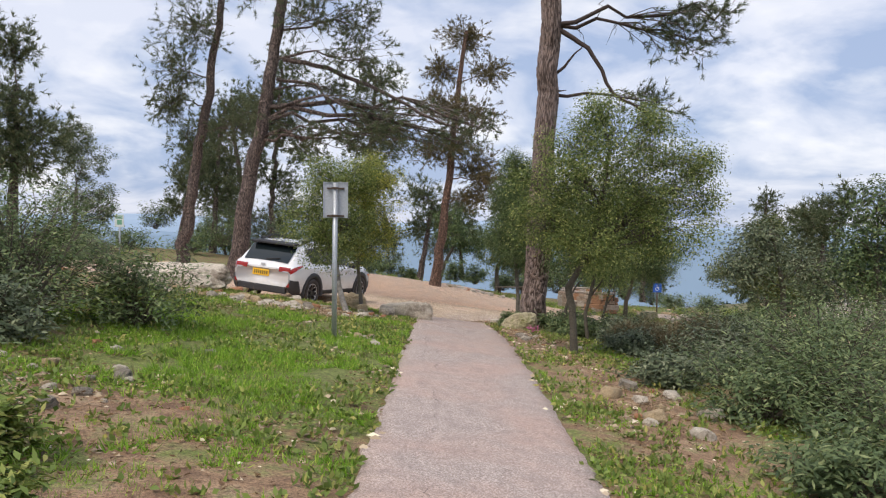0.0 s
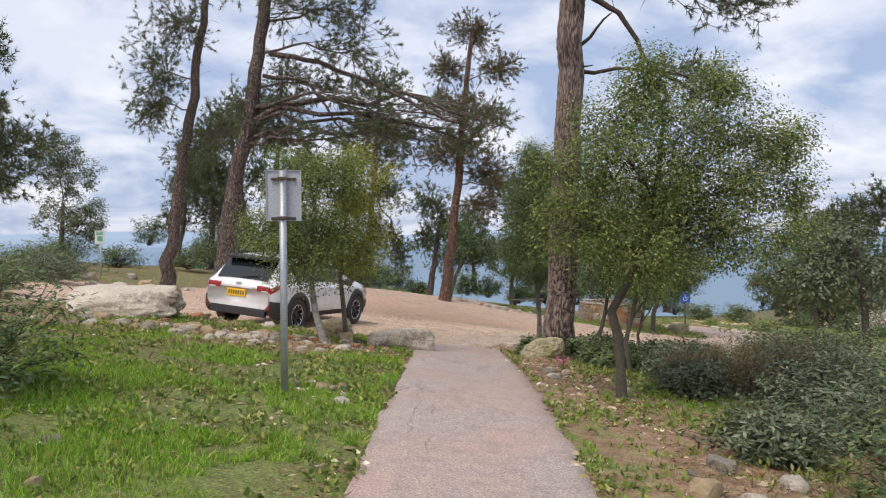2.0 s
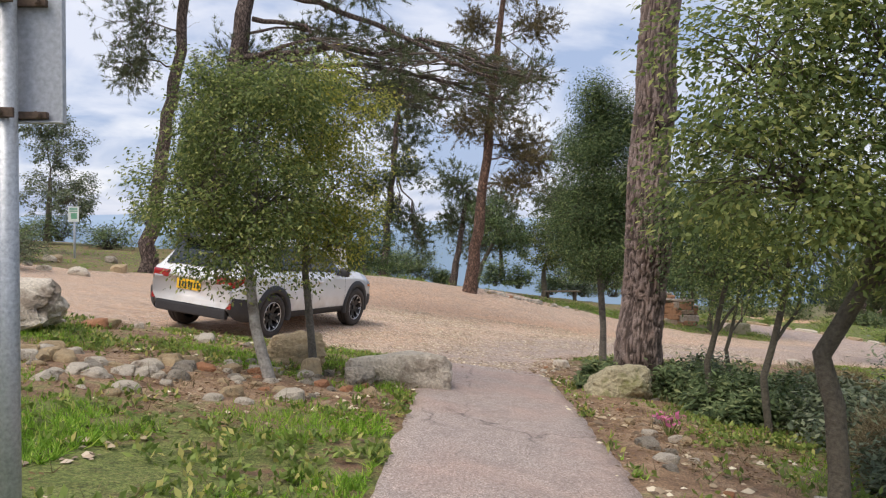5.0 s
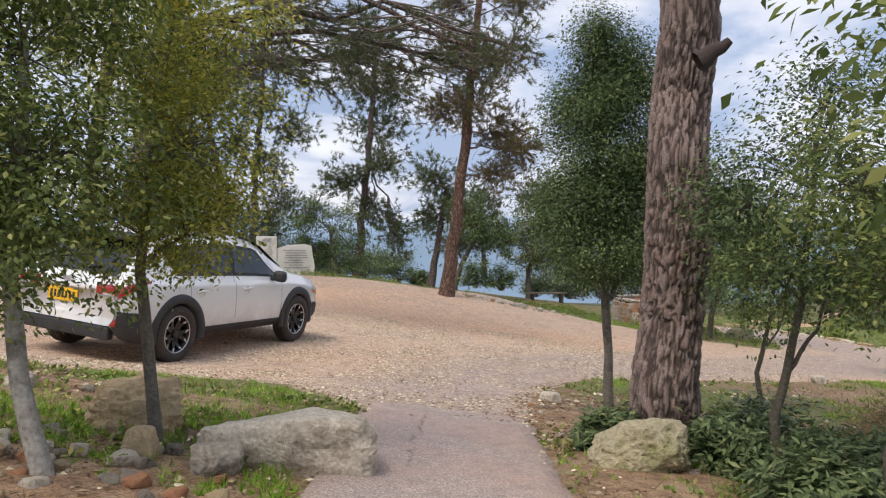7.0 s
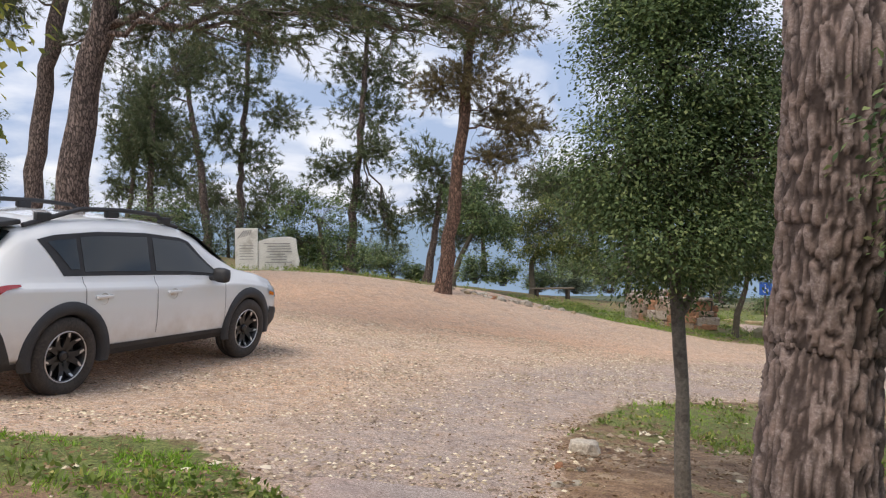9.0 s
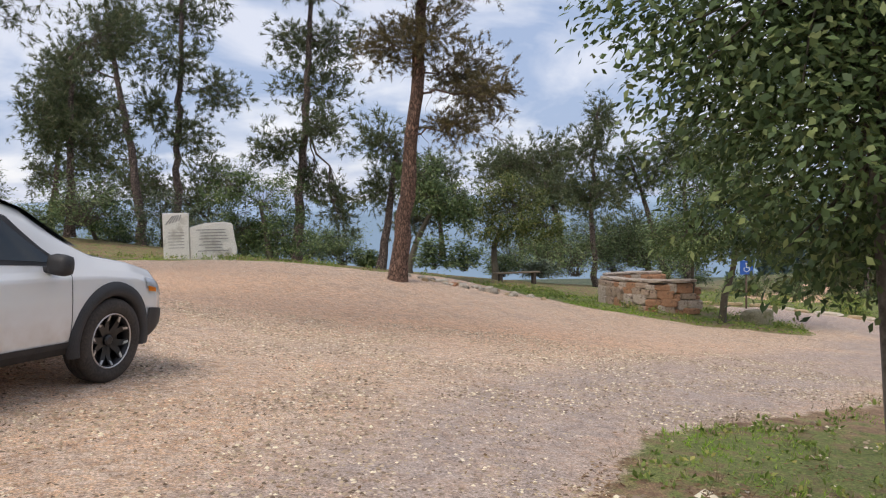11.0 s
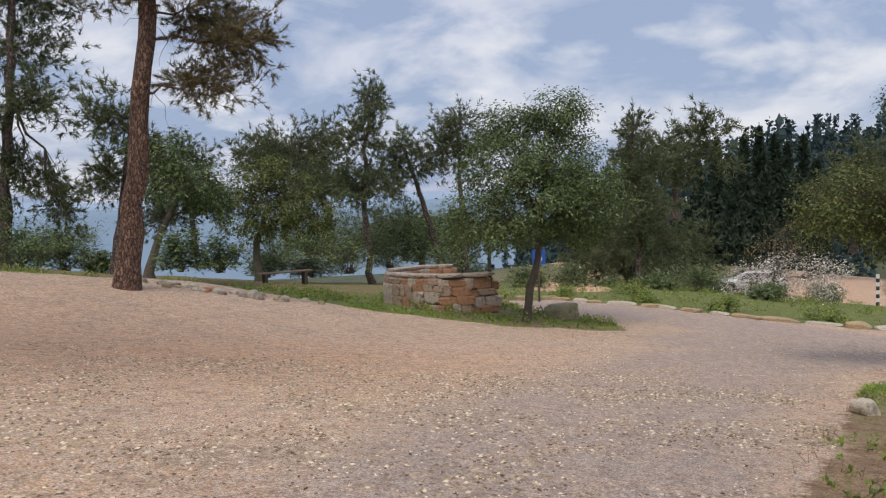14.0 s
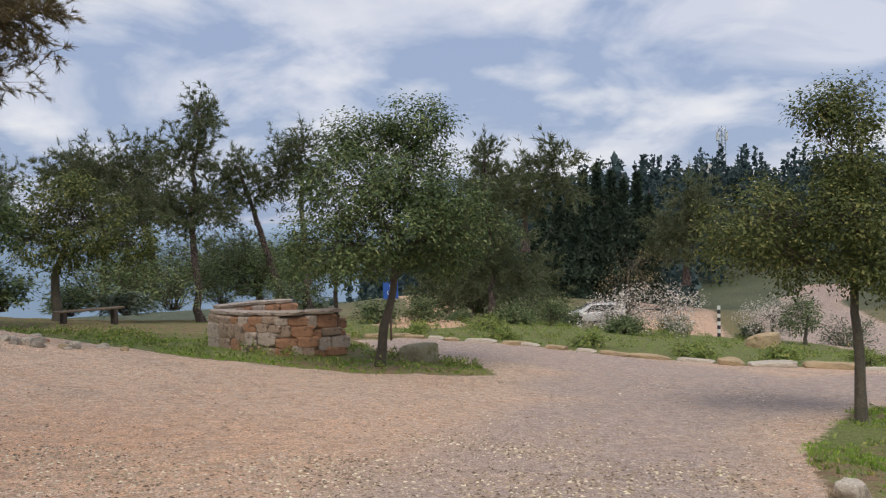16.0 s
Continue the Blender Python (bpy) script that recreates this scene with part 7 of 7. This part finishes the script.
        part("tail_light_inner", box(bmesh.new(), 0.3, 0.05, 0.12, (sd * 0.58, -2.2, 0.885), 0.02), M_REDLAMP, tl, smooth=True)
        part("reverse_lens", box(bmesh.new(), 0.16, 0.02, 0.03, (sd * 0.62, -2.22, 0.838), 0.008), M_CLEARLAMP, tl)
        part("headlight", patch(1.78, 2.17, 3.6, 4.7, sd, 8, 4, 0.01), M_CLEARLAMP, car, "clear headlight", True)
        part("turn_lamp", patch(1.8, 1.92, 3.45, 3.75, sd, 3, 2, 0.014), M_AMBER, car)
        # bumper corners
        bc = part("bumper_corner", patch(-2.21, -1.76, 0.0, 2.35, sd, 14, 6, 0.018, lambda u, v, y, s: (y, s * (1 - 0.66 * min(1, max(0, u - 0.42) / 0.3)))), M_PLASTIC, car, "black plastic bumper corner", True)
        part("reflector", box(bmesh.new(), 0.1, 0.03, 0.09, (sd * 0.69, -2.2, 0.53), 0.012), M_REDLAMP, bc)
        part("front_bumper_corner", patch(1.8, 2.2, 0.2, 2.4, sd, 8, 5, 0.014), M_PLASTIC, car, "black fog lamp corner", True)
    part("rear_bumper_trim", box(bmesh.new(), 1.3, 0.1, 0.16, (0, -2.17, 0.4), 0.03), M_PLASTIC, car, "black lower bumper")
    bm = bmesh.new()
    rows = []
    for k in range(10):
        yy = -2.1 + 0.36 * k / 9
        rows.append([bm.verts.new((prof(yy, CROOF) * 0.96 * f, yy - 0.012, prof(yy, CTOP) + 0.008 - 0.02 * abs(f) ** 3)) for f in np.linspace(-1, 1, 13)])
    for a, b in zip(rows[:-1], rows[1:]):
        for i in range(12):
            bm.faces.new((a[i], a[i + 1], b[i + 1], b[i]))
    part("rear_screen", bm, M_GLASS, car, "dark rear screen", True)
    bm = bmesh.new()
    rows = []
    for k in range(14):
        yy = 0.4 + 0.72 * k / 13
        rows.append([bm.verts.new((prof(yy, CROOF) * 0.97 * f, yy + 0.004, prof(yy, CTOP) + 0.008 - 0.022 * abs(f) ** 3)) for f in np.linspace(-1, 1, 13)])
    for a, b in zip(rows[:-1], rows[1:]):
        for i in range(12):
            bm.faces.new((a[i], a[i + 1], b[i + 1], b[i]))
    part("windscreen", bm, M_GLASS, car, "dark windscreen", True)
    part("spoiler", box(bmesh.new(), 1.16, 0.3, 0.045, (0, -1.78, 1.475), 0.018, Matrix.Rotation(radians(8), 4, "X")), M_PLASTIC, car, "dark roof spoiler")
    part("plate_strip", box(bmesh.new(), 0.72, 0.03, 0.05, (0, -2.235, 0.89), 0.012), M_PAINT, car)
    pl = part("number_plate", box(bmesh.new(), 0.44, 0.016, 0.15, (-0.03, -2.236, 0.765), 0.006), M_PLATE, car, "yellow number plate")
    for k in range(7):
        part("plate_mark", box(bmesh.new(), 0.026, 0.006, 0.08, (-0.19 + 0.055 * k, -2.247, 0.765)), M_PLASTIC, pl)
    part("tailgate_badge", box(bmesh.new(), 0.12, 0.012, 0.06, (0, -2.225, 0.95), 0.01), M_ALLOY, car)
    part("rear_wiper", rod(bmesh.new(), (0, -2.1, 1.08), (0.34, -2.07, 1.13), 0.012, 6), M_PLASTIC, car)
    bm = bmesh.new()
    box(bm, 0.05, 0.16, 0.07, (0, -1.5, 1.56), 0.02)
    part("roof_fin", bm, M_PAINT, car)
    part("front_grille", box(bmesh.new(), 0.8, 0.06, 0.2, (0, 2.22, 0.55), 0.03), M_PLASTIC, car)
    return car


parked = parked_car()
far_car = copy_thing(parked, pose(38.2, 66.8, gz(38.2, 66.8) - 0.05, 0, 0, 55))
tagged(far_car, "pale parked car beyond the blossoming almond trees")


# ---- ground cover: grass, weeds, litter, gravel ----
def scatter(rng, n, x0, x1, y0, y1):
    return rng.uniform(x0, x1, n), rng.uniform(y0, y1, n)


def patchy(x, y, scale, seed):
    return np.array([noise.noise(Vector((a * scale, b * scale, seed))) for a, b in zip(x, y)])


def off_path(x, y, gap=0.0):
    return (np.abs(x - path_mid(y)) > 0.74 + gap) | (y > 17.4)


def stuff(name, label, v, f, mat):
    return tagged(new(name, mesh_np(name, v, f, mat)), label, name.replace("_", " "), kind="stuff")


def blades(x, y, rng, length, width, per, up):
    c = np.stack([x, y, ground(x, y) - 0.01], 1)
    return needle_tris(c, rng, length, width, up, per)


def make_grass():
    rng = np.random.default_rng(60)
    X, Y = [], []
    for n, box_, dens in ((52000, (-4.6, -0.4, 1.5, 16.5), -0.02), (9000, (0.8, 3.2, 1.5, 16.5), -0.05), (12000, (1.3, 9.5, 20.0, 29.0), 0.16), (9000, (-24, -10.5, 22, 42), 0.0), (5000, (8.8, 14, 27.6, 31.0), 0.0),
                          (9000, (1.8, 10.8, 37, 45), 0.0), (4500, (-3.8, -0.7, 16.2, 18.6), 0.12), (9000, (14, 30, 33, 52), 0.0), (4000, (-9, 2, 39.5, 44), -0.05), (5000, (-12, -4.6, 8, 20), 0.1)):
        x, y = scatter(rng, n, *box_)
        k = (patchy(x, y, 0.9, 3) + 0.4 * patchy(x, y, 3.0, 8) > dens) & off_path(x, y, 0.02) & (lot_mask(x, y) < 0.55) & (rng.uniform(0, 0.8, len(x)) > bare_earth(x, y))
        X.append(x[k]), Y.append(y[k])
    x, y = np.concatenate(X), np.concatenate(Y)
    tall = np.repeat(0.75 + 0.9 * np.clip(patchy(x, y, 0.7, 12) + 0.35, 0, 1) * np.exp(-((x + 2.0) / 1.8) ** 2 - ((y - 8.0) / 4.5) ** 2), 5)[:, None]
    v, f = blades(x, y, rng, 0.09 * tall, 0.01, 5, 2.0)
    stuff("grass", "short bright green grass in patches on the verge", v, f, M_GRASS)


def make_weeds():
    rng = np.random.default_rng(61)
    x, y = scatter(rng, 11000, -5, 5, 1.5, 17.5)
    x2, y2 = scatter(rng, 6000, 1.2, 16, 20, 46)
    x, y = np.concatenate([x, x2]), np.concatenate([y, y2])
    k = (patchy(x, y, 1.3, 21) > -0.12) & off_path(x, y, -0.02) & (lot_mask(x, y) < 0.4) & (rng.uniform(0, 0.9, len(x)) > bare_earth(x, y))
    x, y = x[k], y[k]
    per = 7
    c = np.repeat(np.stack([x, y, ground(x, y) + 0.015], 1), per, 0) + rng.normal(0, 0.025, (len(x) * per, 3)) * np.array([1, 1, 0.5])
    v, f = leaf_quads(c, rng, 0.06, 0.03, lean=np.array([0, 0, 0.7]))
    stuff("weeds", "low leafy weeds among the grass", v, f, M_WEED)
    x, y = scatter(rng, 2600, -5, 5.5, 1.5, 18)
    k = off_path(x, y, 0.1) & (lot_mask(x, y) < 0.3) & (patchy(x, y, 0.8, 44) > 0.0)
    x2, y2 = scatter(rng, 2600, 1.5, 14, 19.3, 30.5)
    k2 = (lot_mask(x2, y2) < 0.8) & (patchy(x2, y2, 0.8, 44) > 0.0)
    v, f = blades(np.concatenate([x[k], x2[k2]]), np.concatenate([y[k], y2[k2]]), rng, 0.17, 0.006, 4, 2.5)
    stuff("dry_grass", "thin straw coloured dead grass stalks", v, f, M_DRY)


M_LITTER = leafy("leaf_litter", (0.11, 0.06, 0.035), (0.28, 0.18, 0.11), (0.46, 0.36, 0.25), 0.85, 0.1)


def make_litter():
    rng = np.random.default_rng(62)
    x, y = scatter(rng, 56000, -4.5, 5.0, 1.5, 22.0)
    k = (patchy(x, y, 1.1, 33) + 0.6 * bare_earth(x, y) > 0.05) & off_path(x, y, -0.04) & (lot_mask(x, y) < 0.8)
    xl, yl = scatter(rng, 2600, -5, 8, 17, 32)
    x, y = np.concatenate([x[k], xl]), np.concatenate([y[k], yl])
    c = np.stack([x, y, ground(x, y) + rng.uniform(0.005, 0.035, len(x))], 1)
    v, f = leaf_quads(c, rng, 0.05, 0.026)
    v = v.reshape(-1, 4, 3)
    v[:, :, 2] = c[:, None, 2] + (v[:, :, 2] - c[:, None, 2]) * 0.3
    stuff("leaf_litter", "brown dead leaves and bits of bark on the earth", v.reshape(-1, 3), f, M_LITTER)


def pebbles(name, label, x, y, size, mat, seed):
    rng = np.random.default_rng(seed)
    o = np.array([[1, 0, 0], [-1, 0, 0], [0, 1, 0], [0, -1, 0], [0, 0, 0.5]])
    t = np.array([[0, 2, 4], [2, 1, 4], [1, 3, 4], [3, 0, 4]])
    n = len(x)
    s = (size * rng.uniform(0.4, 1.0, n) ** 2 + 0.004)[:, None, None]
    a = rng.uniform(0, 6.28, n)
    v = o[None] * s * rng.uniform(0.6, 1.2, (n, 5, 1))
    r = np.stack([np.stack([np.cos(a), -np.sin(a)], 1), np.stack([np.sin(a), np.cos(a)], 1)], 1)
    v[:, :, :2] = np.einsum("nij,nkj->nki", r, v[:, :, :2])
    v += np.stack([x, y, ground(x, y) - 0.001], 1)[:, None]
    f = (t[None] + (np.arange(n) * 5)[:, None, None]).reshape(-1, 3)
    stuff(name, label, v.reshape(-1, 3), f, mat)


M_PEBBLE = leafy("gravel_chips", (0.13, 0.09, 0.07), (0.52, 0.4, 0.31), (0.85, 0.76, 0.65), 0.9, 0.0)


def make_gravel():
    rng = np.random.default_rng(63)
    x, y = scatter(rng, 70000, -4.5, 7.5, 17, 31)
    x2, y2 = scatter(rng, 22000, -9, 14, 27, 40)
    x, y = np.concatenate([x, x2]), np.concatenate([y, y2])
    k = lot_mask(x, y) > 0.4
    pebbles("gravel", "loose pale gravel chips on the dirt lot", x[k], y[k], 0.021, M_PEBBLE, 64)
    x, y = scatter(rng, 14000, -4.5, 6.0, 1.5, 24.0)
    k = (lot_mask(x, y) < 0.8) & off_path(x, y, -0.1) & (patchy(x, y, 1.2, 55) + 0.5 * bare_earth(x, y) > 0.08)
    pebbles("small_stones", "small pale stones strewn over the verge", x[k], y[k], 0.045, M_PEBBLE, 65)


def make_tall_weeds():
    rng = np.random.default_rng(66)
    X, Y = [], []
    for n, b_ in ((3800, (10, 32, 33, 54)), (2200, (1.6, 11, 36.5, 46)), (900, (-10, 1, 40, 44))):
        x, y = scatter(rng, n, *b_)
        k = (patchy(x, y, 0.8, 71) > 0.15) & (lot_mask(x, y) < 0.3) & off_path(x, y, 0.15)
        X.append(x[k]), Y.append(y[k])
    x, y = np.concatenate(X), np.concatenate(Y)
    per = 10
    c = np.repeat(np.stack([x, y, ground(x, y) + 0.02], 1), per, 0) + np.abs(rng.normal(0, 1, (len(x) * per, 3))) * np.array([0.08, 0.08, 0.07])
    v, f = leaf_quads(c, rng, 0.09, 0.03, lean=np.array([0, 0, 0.9]))
    stuff("tall_weeds", "rank green weeds along the edges of the grass", v, f, M_WEED)


make_grass()
make_tall_weeds()
make_weeds()
make_litter()
make_gravel()


# pink cyclamen beside the path
def cyclamen(x, y):
    rng = np.random.default_rng(70)
    e = empty("cyclamen", gp(x, y), "small pink wild flowers beside the footpath", "flower")
    m = leafy("pink_petals", (0.45, 0.1, 0.25), (0.65, 0.2, 0.4), (0.75, 0.35, 0.5), 0.5, 0.3)
    p = rng.normal(0, 0.07, (40, 3)) * np.array([1, 1, 0.25]) + np.array([0, 0, 0.14])
    v, f = leaf_quads(p, rng, 0.05, 0.03)
    tagged(child("petal_growth", mesh_np("petal_growth", v, f, m), e), kind="stuff")
    v, f = tubes([(np.array([[0, 0, -0.02], q]), [0.003, 0.002]) for q in p[:20]], 4)
    tagged(child("stalk_growth", mesh_np("stalk_growth", v, f, M_WEED), e), kind="stuff")


cyclamen(1.55, 13.9)

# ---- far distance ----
# aerial haze is painted: both ridges emit pale blue over a dark base
M_RIDGE1, _n, _l, _b = material("near_ridge_haze_glow", 1.0)
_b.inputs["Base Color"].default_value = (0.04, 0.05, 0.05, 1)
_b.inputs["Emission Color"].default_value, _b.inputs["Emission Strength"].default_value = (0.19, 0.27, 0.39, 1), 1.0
M_RIDGE2, _n, _l, _b = material("far_ridge_haze_glow", 1.0)
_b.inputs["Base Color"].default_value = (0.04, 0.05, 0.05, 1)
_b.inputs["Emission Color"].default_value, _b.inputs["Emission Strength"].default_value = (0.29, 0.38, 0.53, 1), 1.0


def ridge(name, label, dist, low, high, mat, seed):
    n = 400
    a = np.linspace(-math.pi, math.pi, n)
    z1 = np.array([dist * (low + (high - low) * (0.5 + 0.5 * noise.fractal(Vector((math.cos(t) * 4, math.sin(t) * 4, seed)), 1.0, 2.0, 6))) for t in a])
    V = []
    for t, zz in zip(a, z1):
        for k, (rr, hh) in enumerate(((0.86, -0.35 * dist), (0.95, zz * 0.55 - 20), (1.0, zz), (1.06, -0.3 * dist))):
            V.append((dist * rr * math.sin(t), dist * rr * math.cos(t), hh))
    i = (np.arange(n - 1)[:, None] * 4 + np.arange(3)).ravel()
    return tagged(new(name, mesh_np(name, V, np.stack([i, i + 1, i + 5, i + 4], 1), mat, True)), label, "backdrop", kind="structure")


ridge("backdrop", "far hills with haze put in as a blue glow", 3900, 0.002, 0.02, M_RIDGE2, 2)
ridge("backdrop", "nearer hills with haze put in as a blue glow", 2300, -0.014, 0.006, M_RIDGE1, 5)


def hill_woods():
    """Pines and cypresses covering the hill, far too many to count."""
    rng = np.random.default_rng(80)
    V, F, o = [], [], 0
    n = 0
    while n < 1250:
        x, y = rng.uniform(60, 420), rng.uniform(60, 420)
        zz = gz(x, y)
        if zz < -30 or line_dist(x, y, [(38, 42), (66, 72), (126, 121)]) < 14 or math.hypot(x, y) < 125 or y < 0.62 * x:
            continue
        h, r = rng.uniform(7, 13), rng.uniform(1.8, 3.6)
        slim = rng.uniform() < 0.68
        k = 78
        u = rng.uniform(0, 1, k)
        rad = (r * 0.62 * (1 - u) ** 0.9 if slim else r * np.sqrt(np.maximum(0.02, 1 - (2 * u - 1) ** 2))) * np.sqrt(rng.uniform(0.3, 1, k))
        a = rng.uniform(0, 6.283, k)
        p = np.stack([x + rad * np.cos(a), y + rad * np.sin(a), zz + (u * h * 1.5 if slim else h * (0.25 + 0.75 * u))], 1)
        v, f = leaf_quads(p, rng, 1.6, 1.05, lean=np.array([0, 0, 1.0 if slim else 0.3]))
        V.append(v), F.append(f + o)
        o += len(v)
        n += 1
    stuff("hill_woods", "dark pine and cypress woods on the hillside, tinted blue for haze", np.concatenate(V), np.concatenate(F), M_WOODS)


hill_woods()
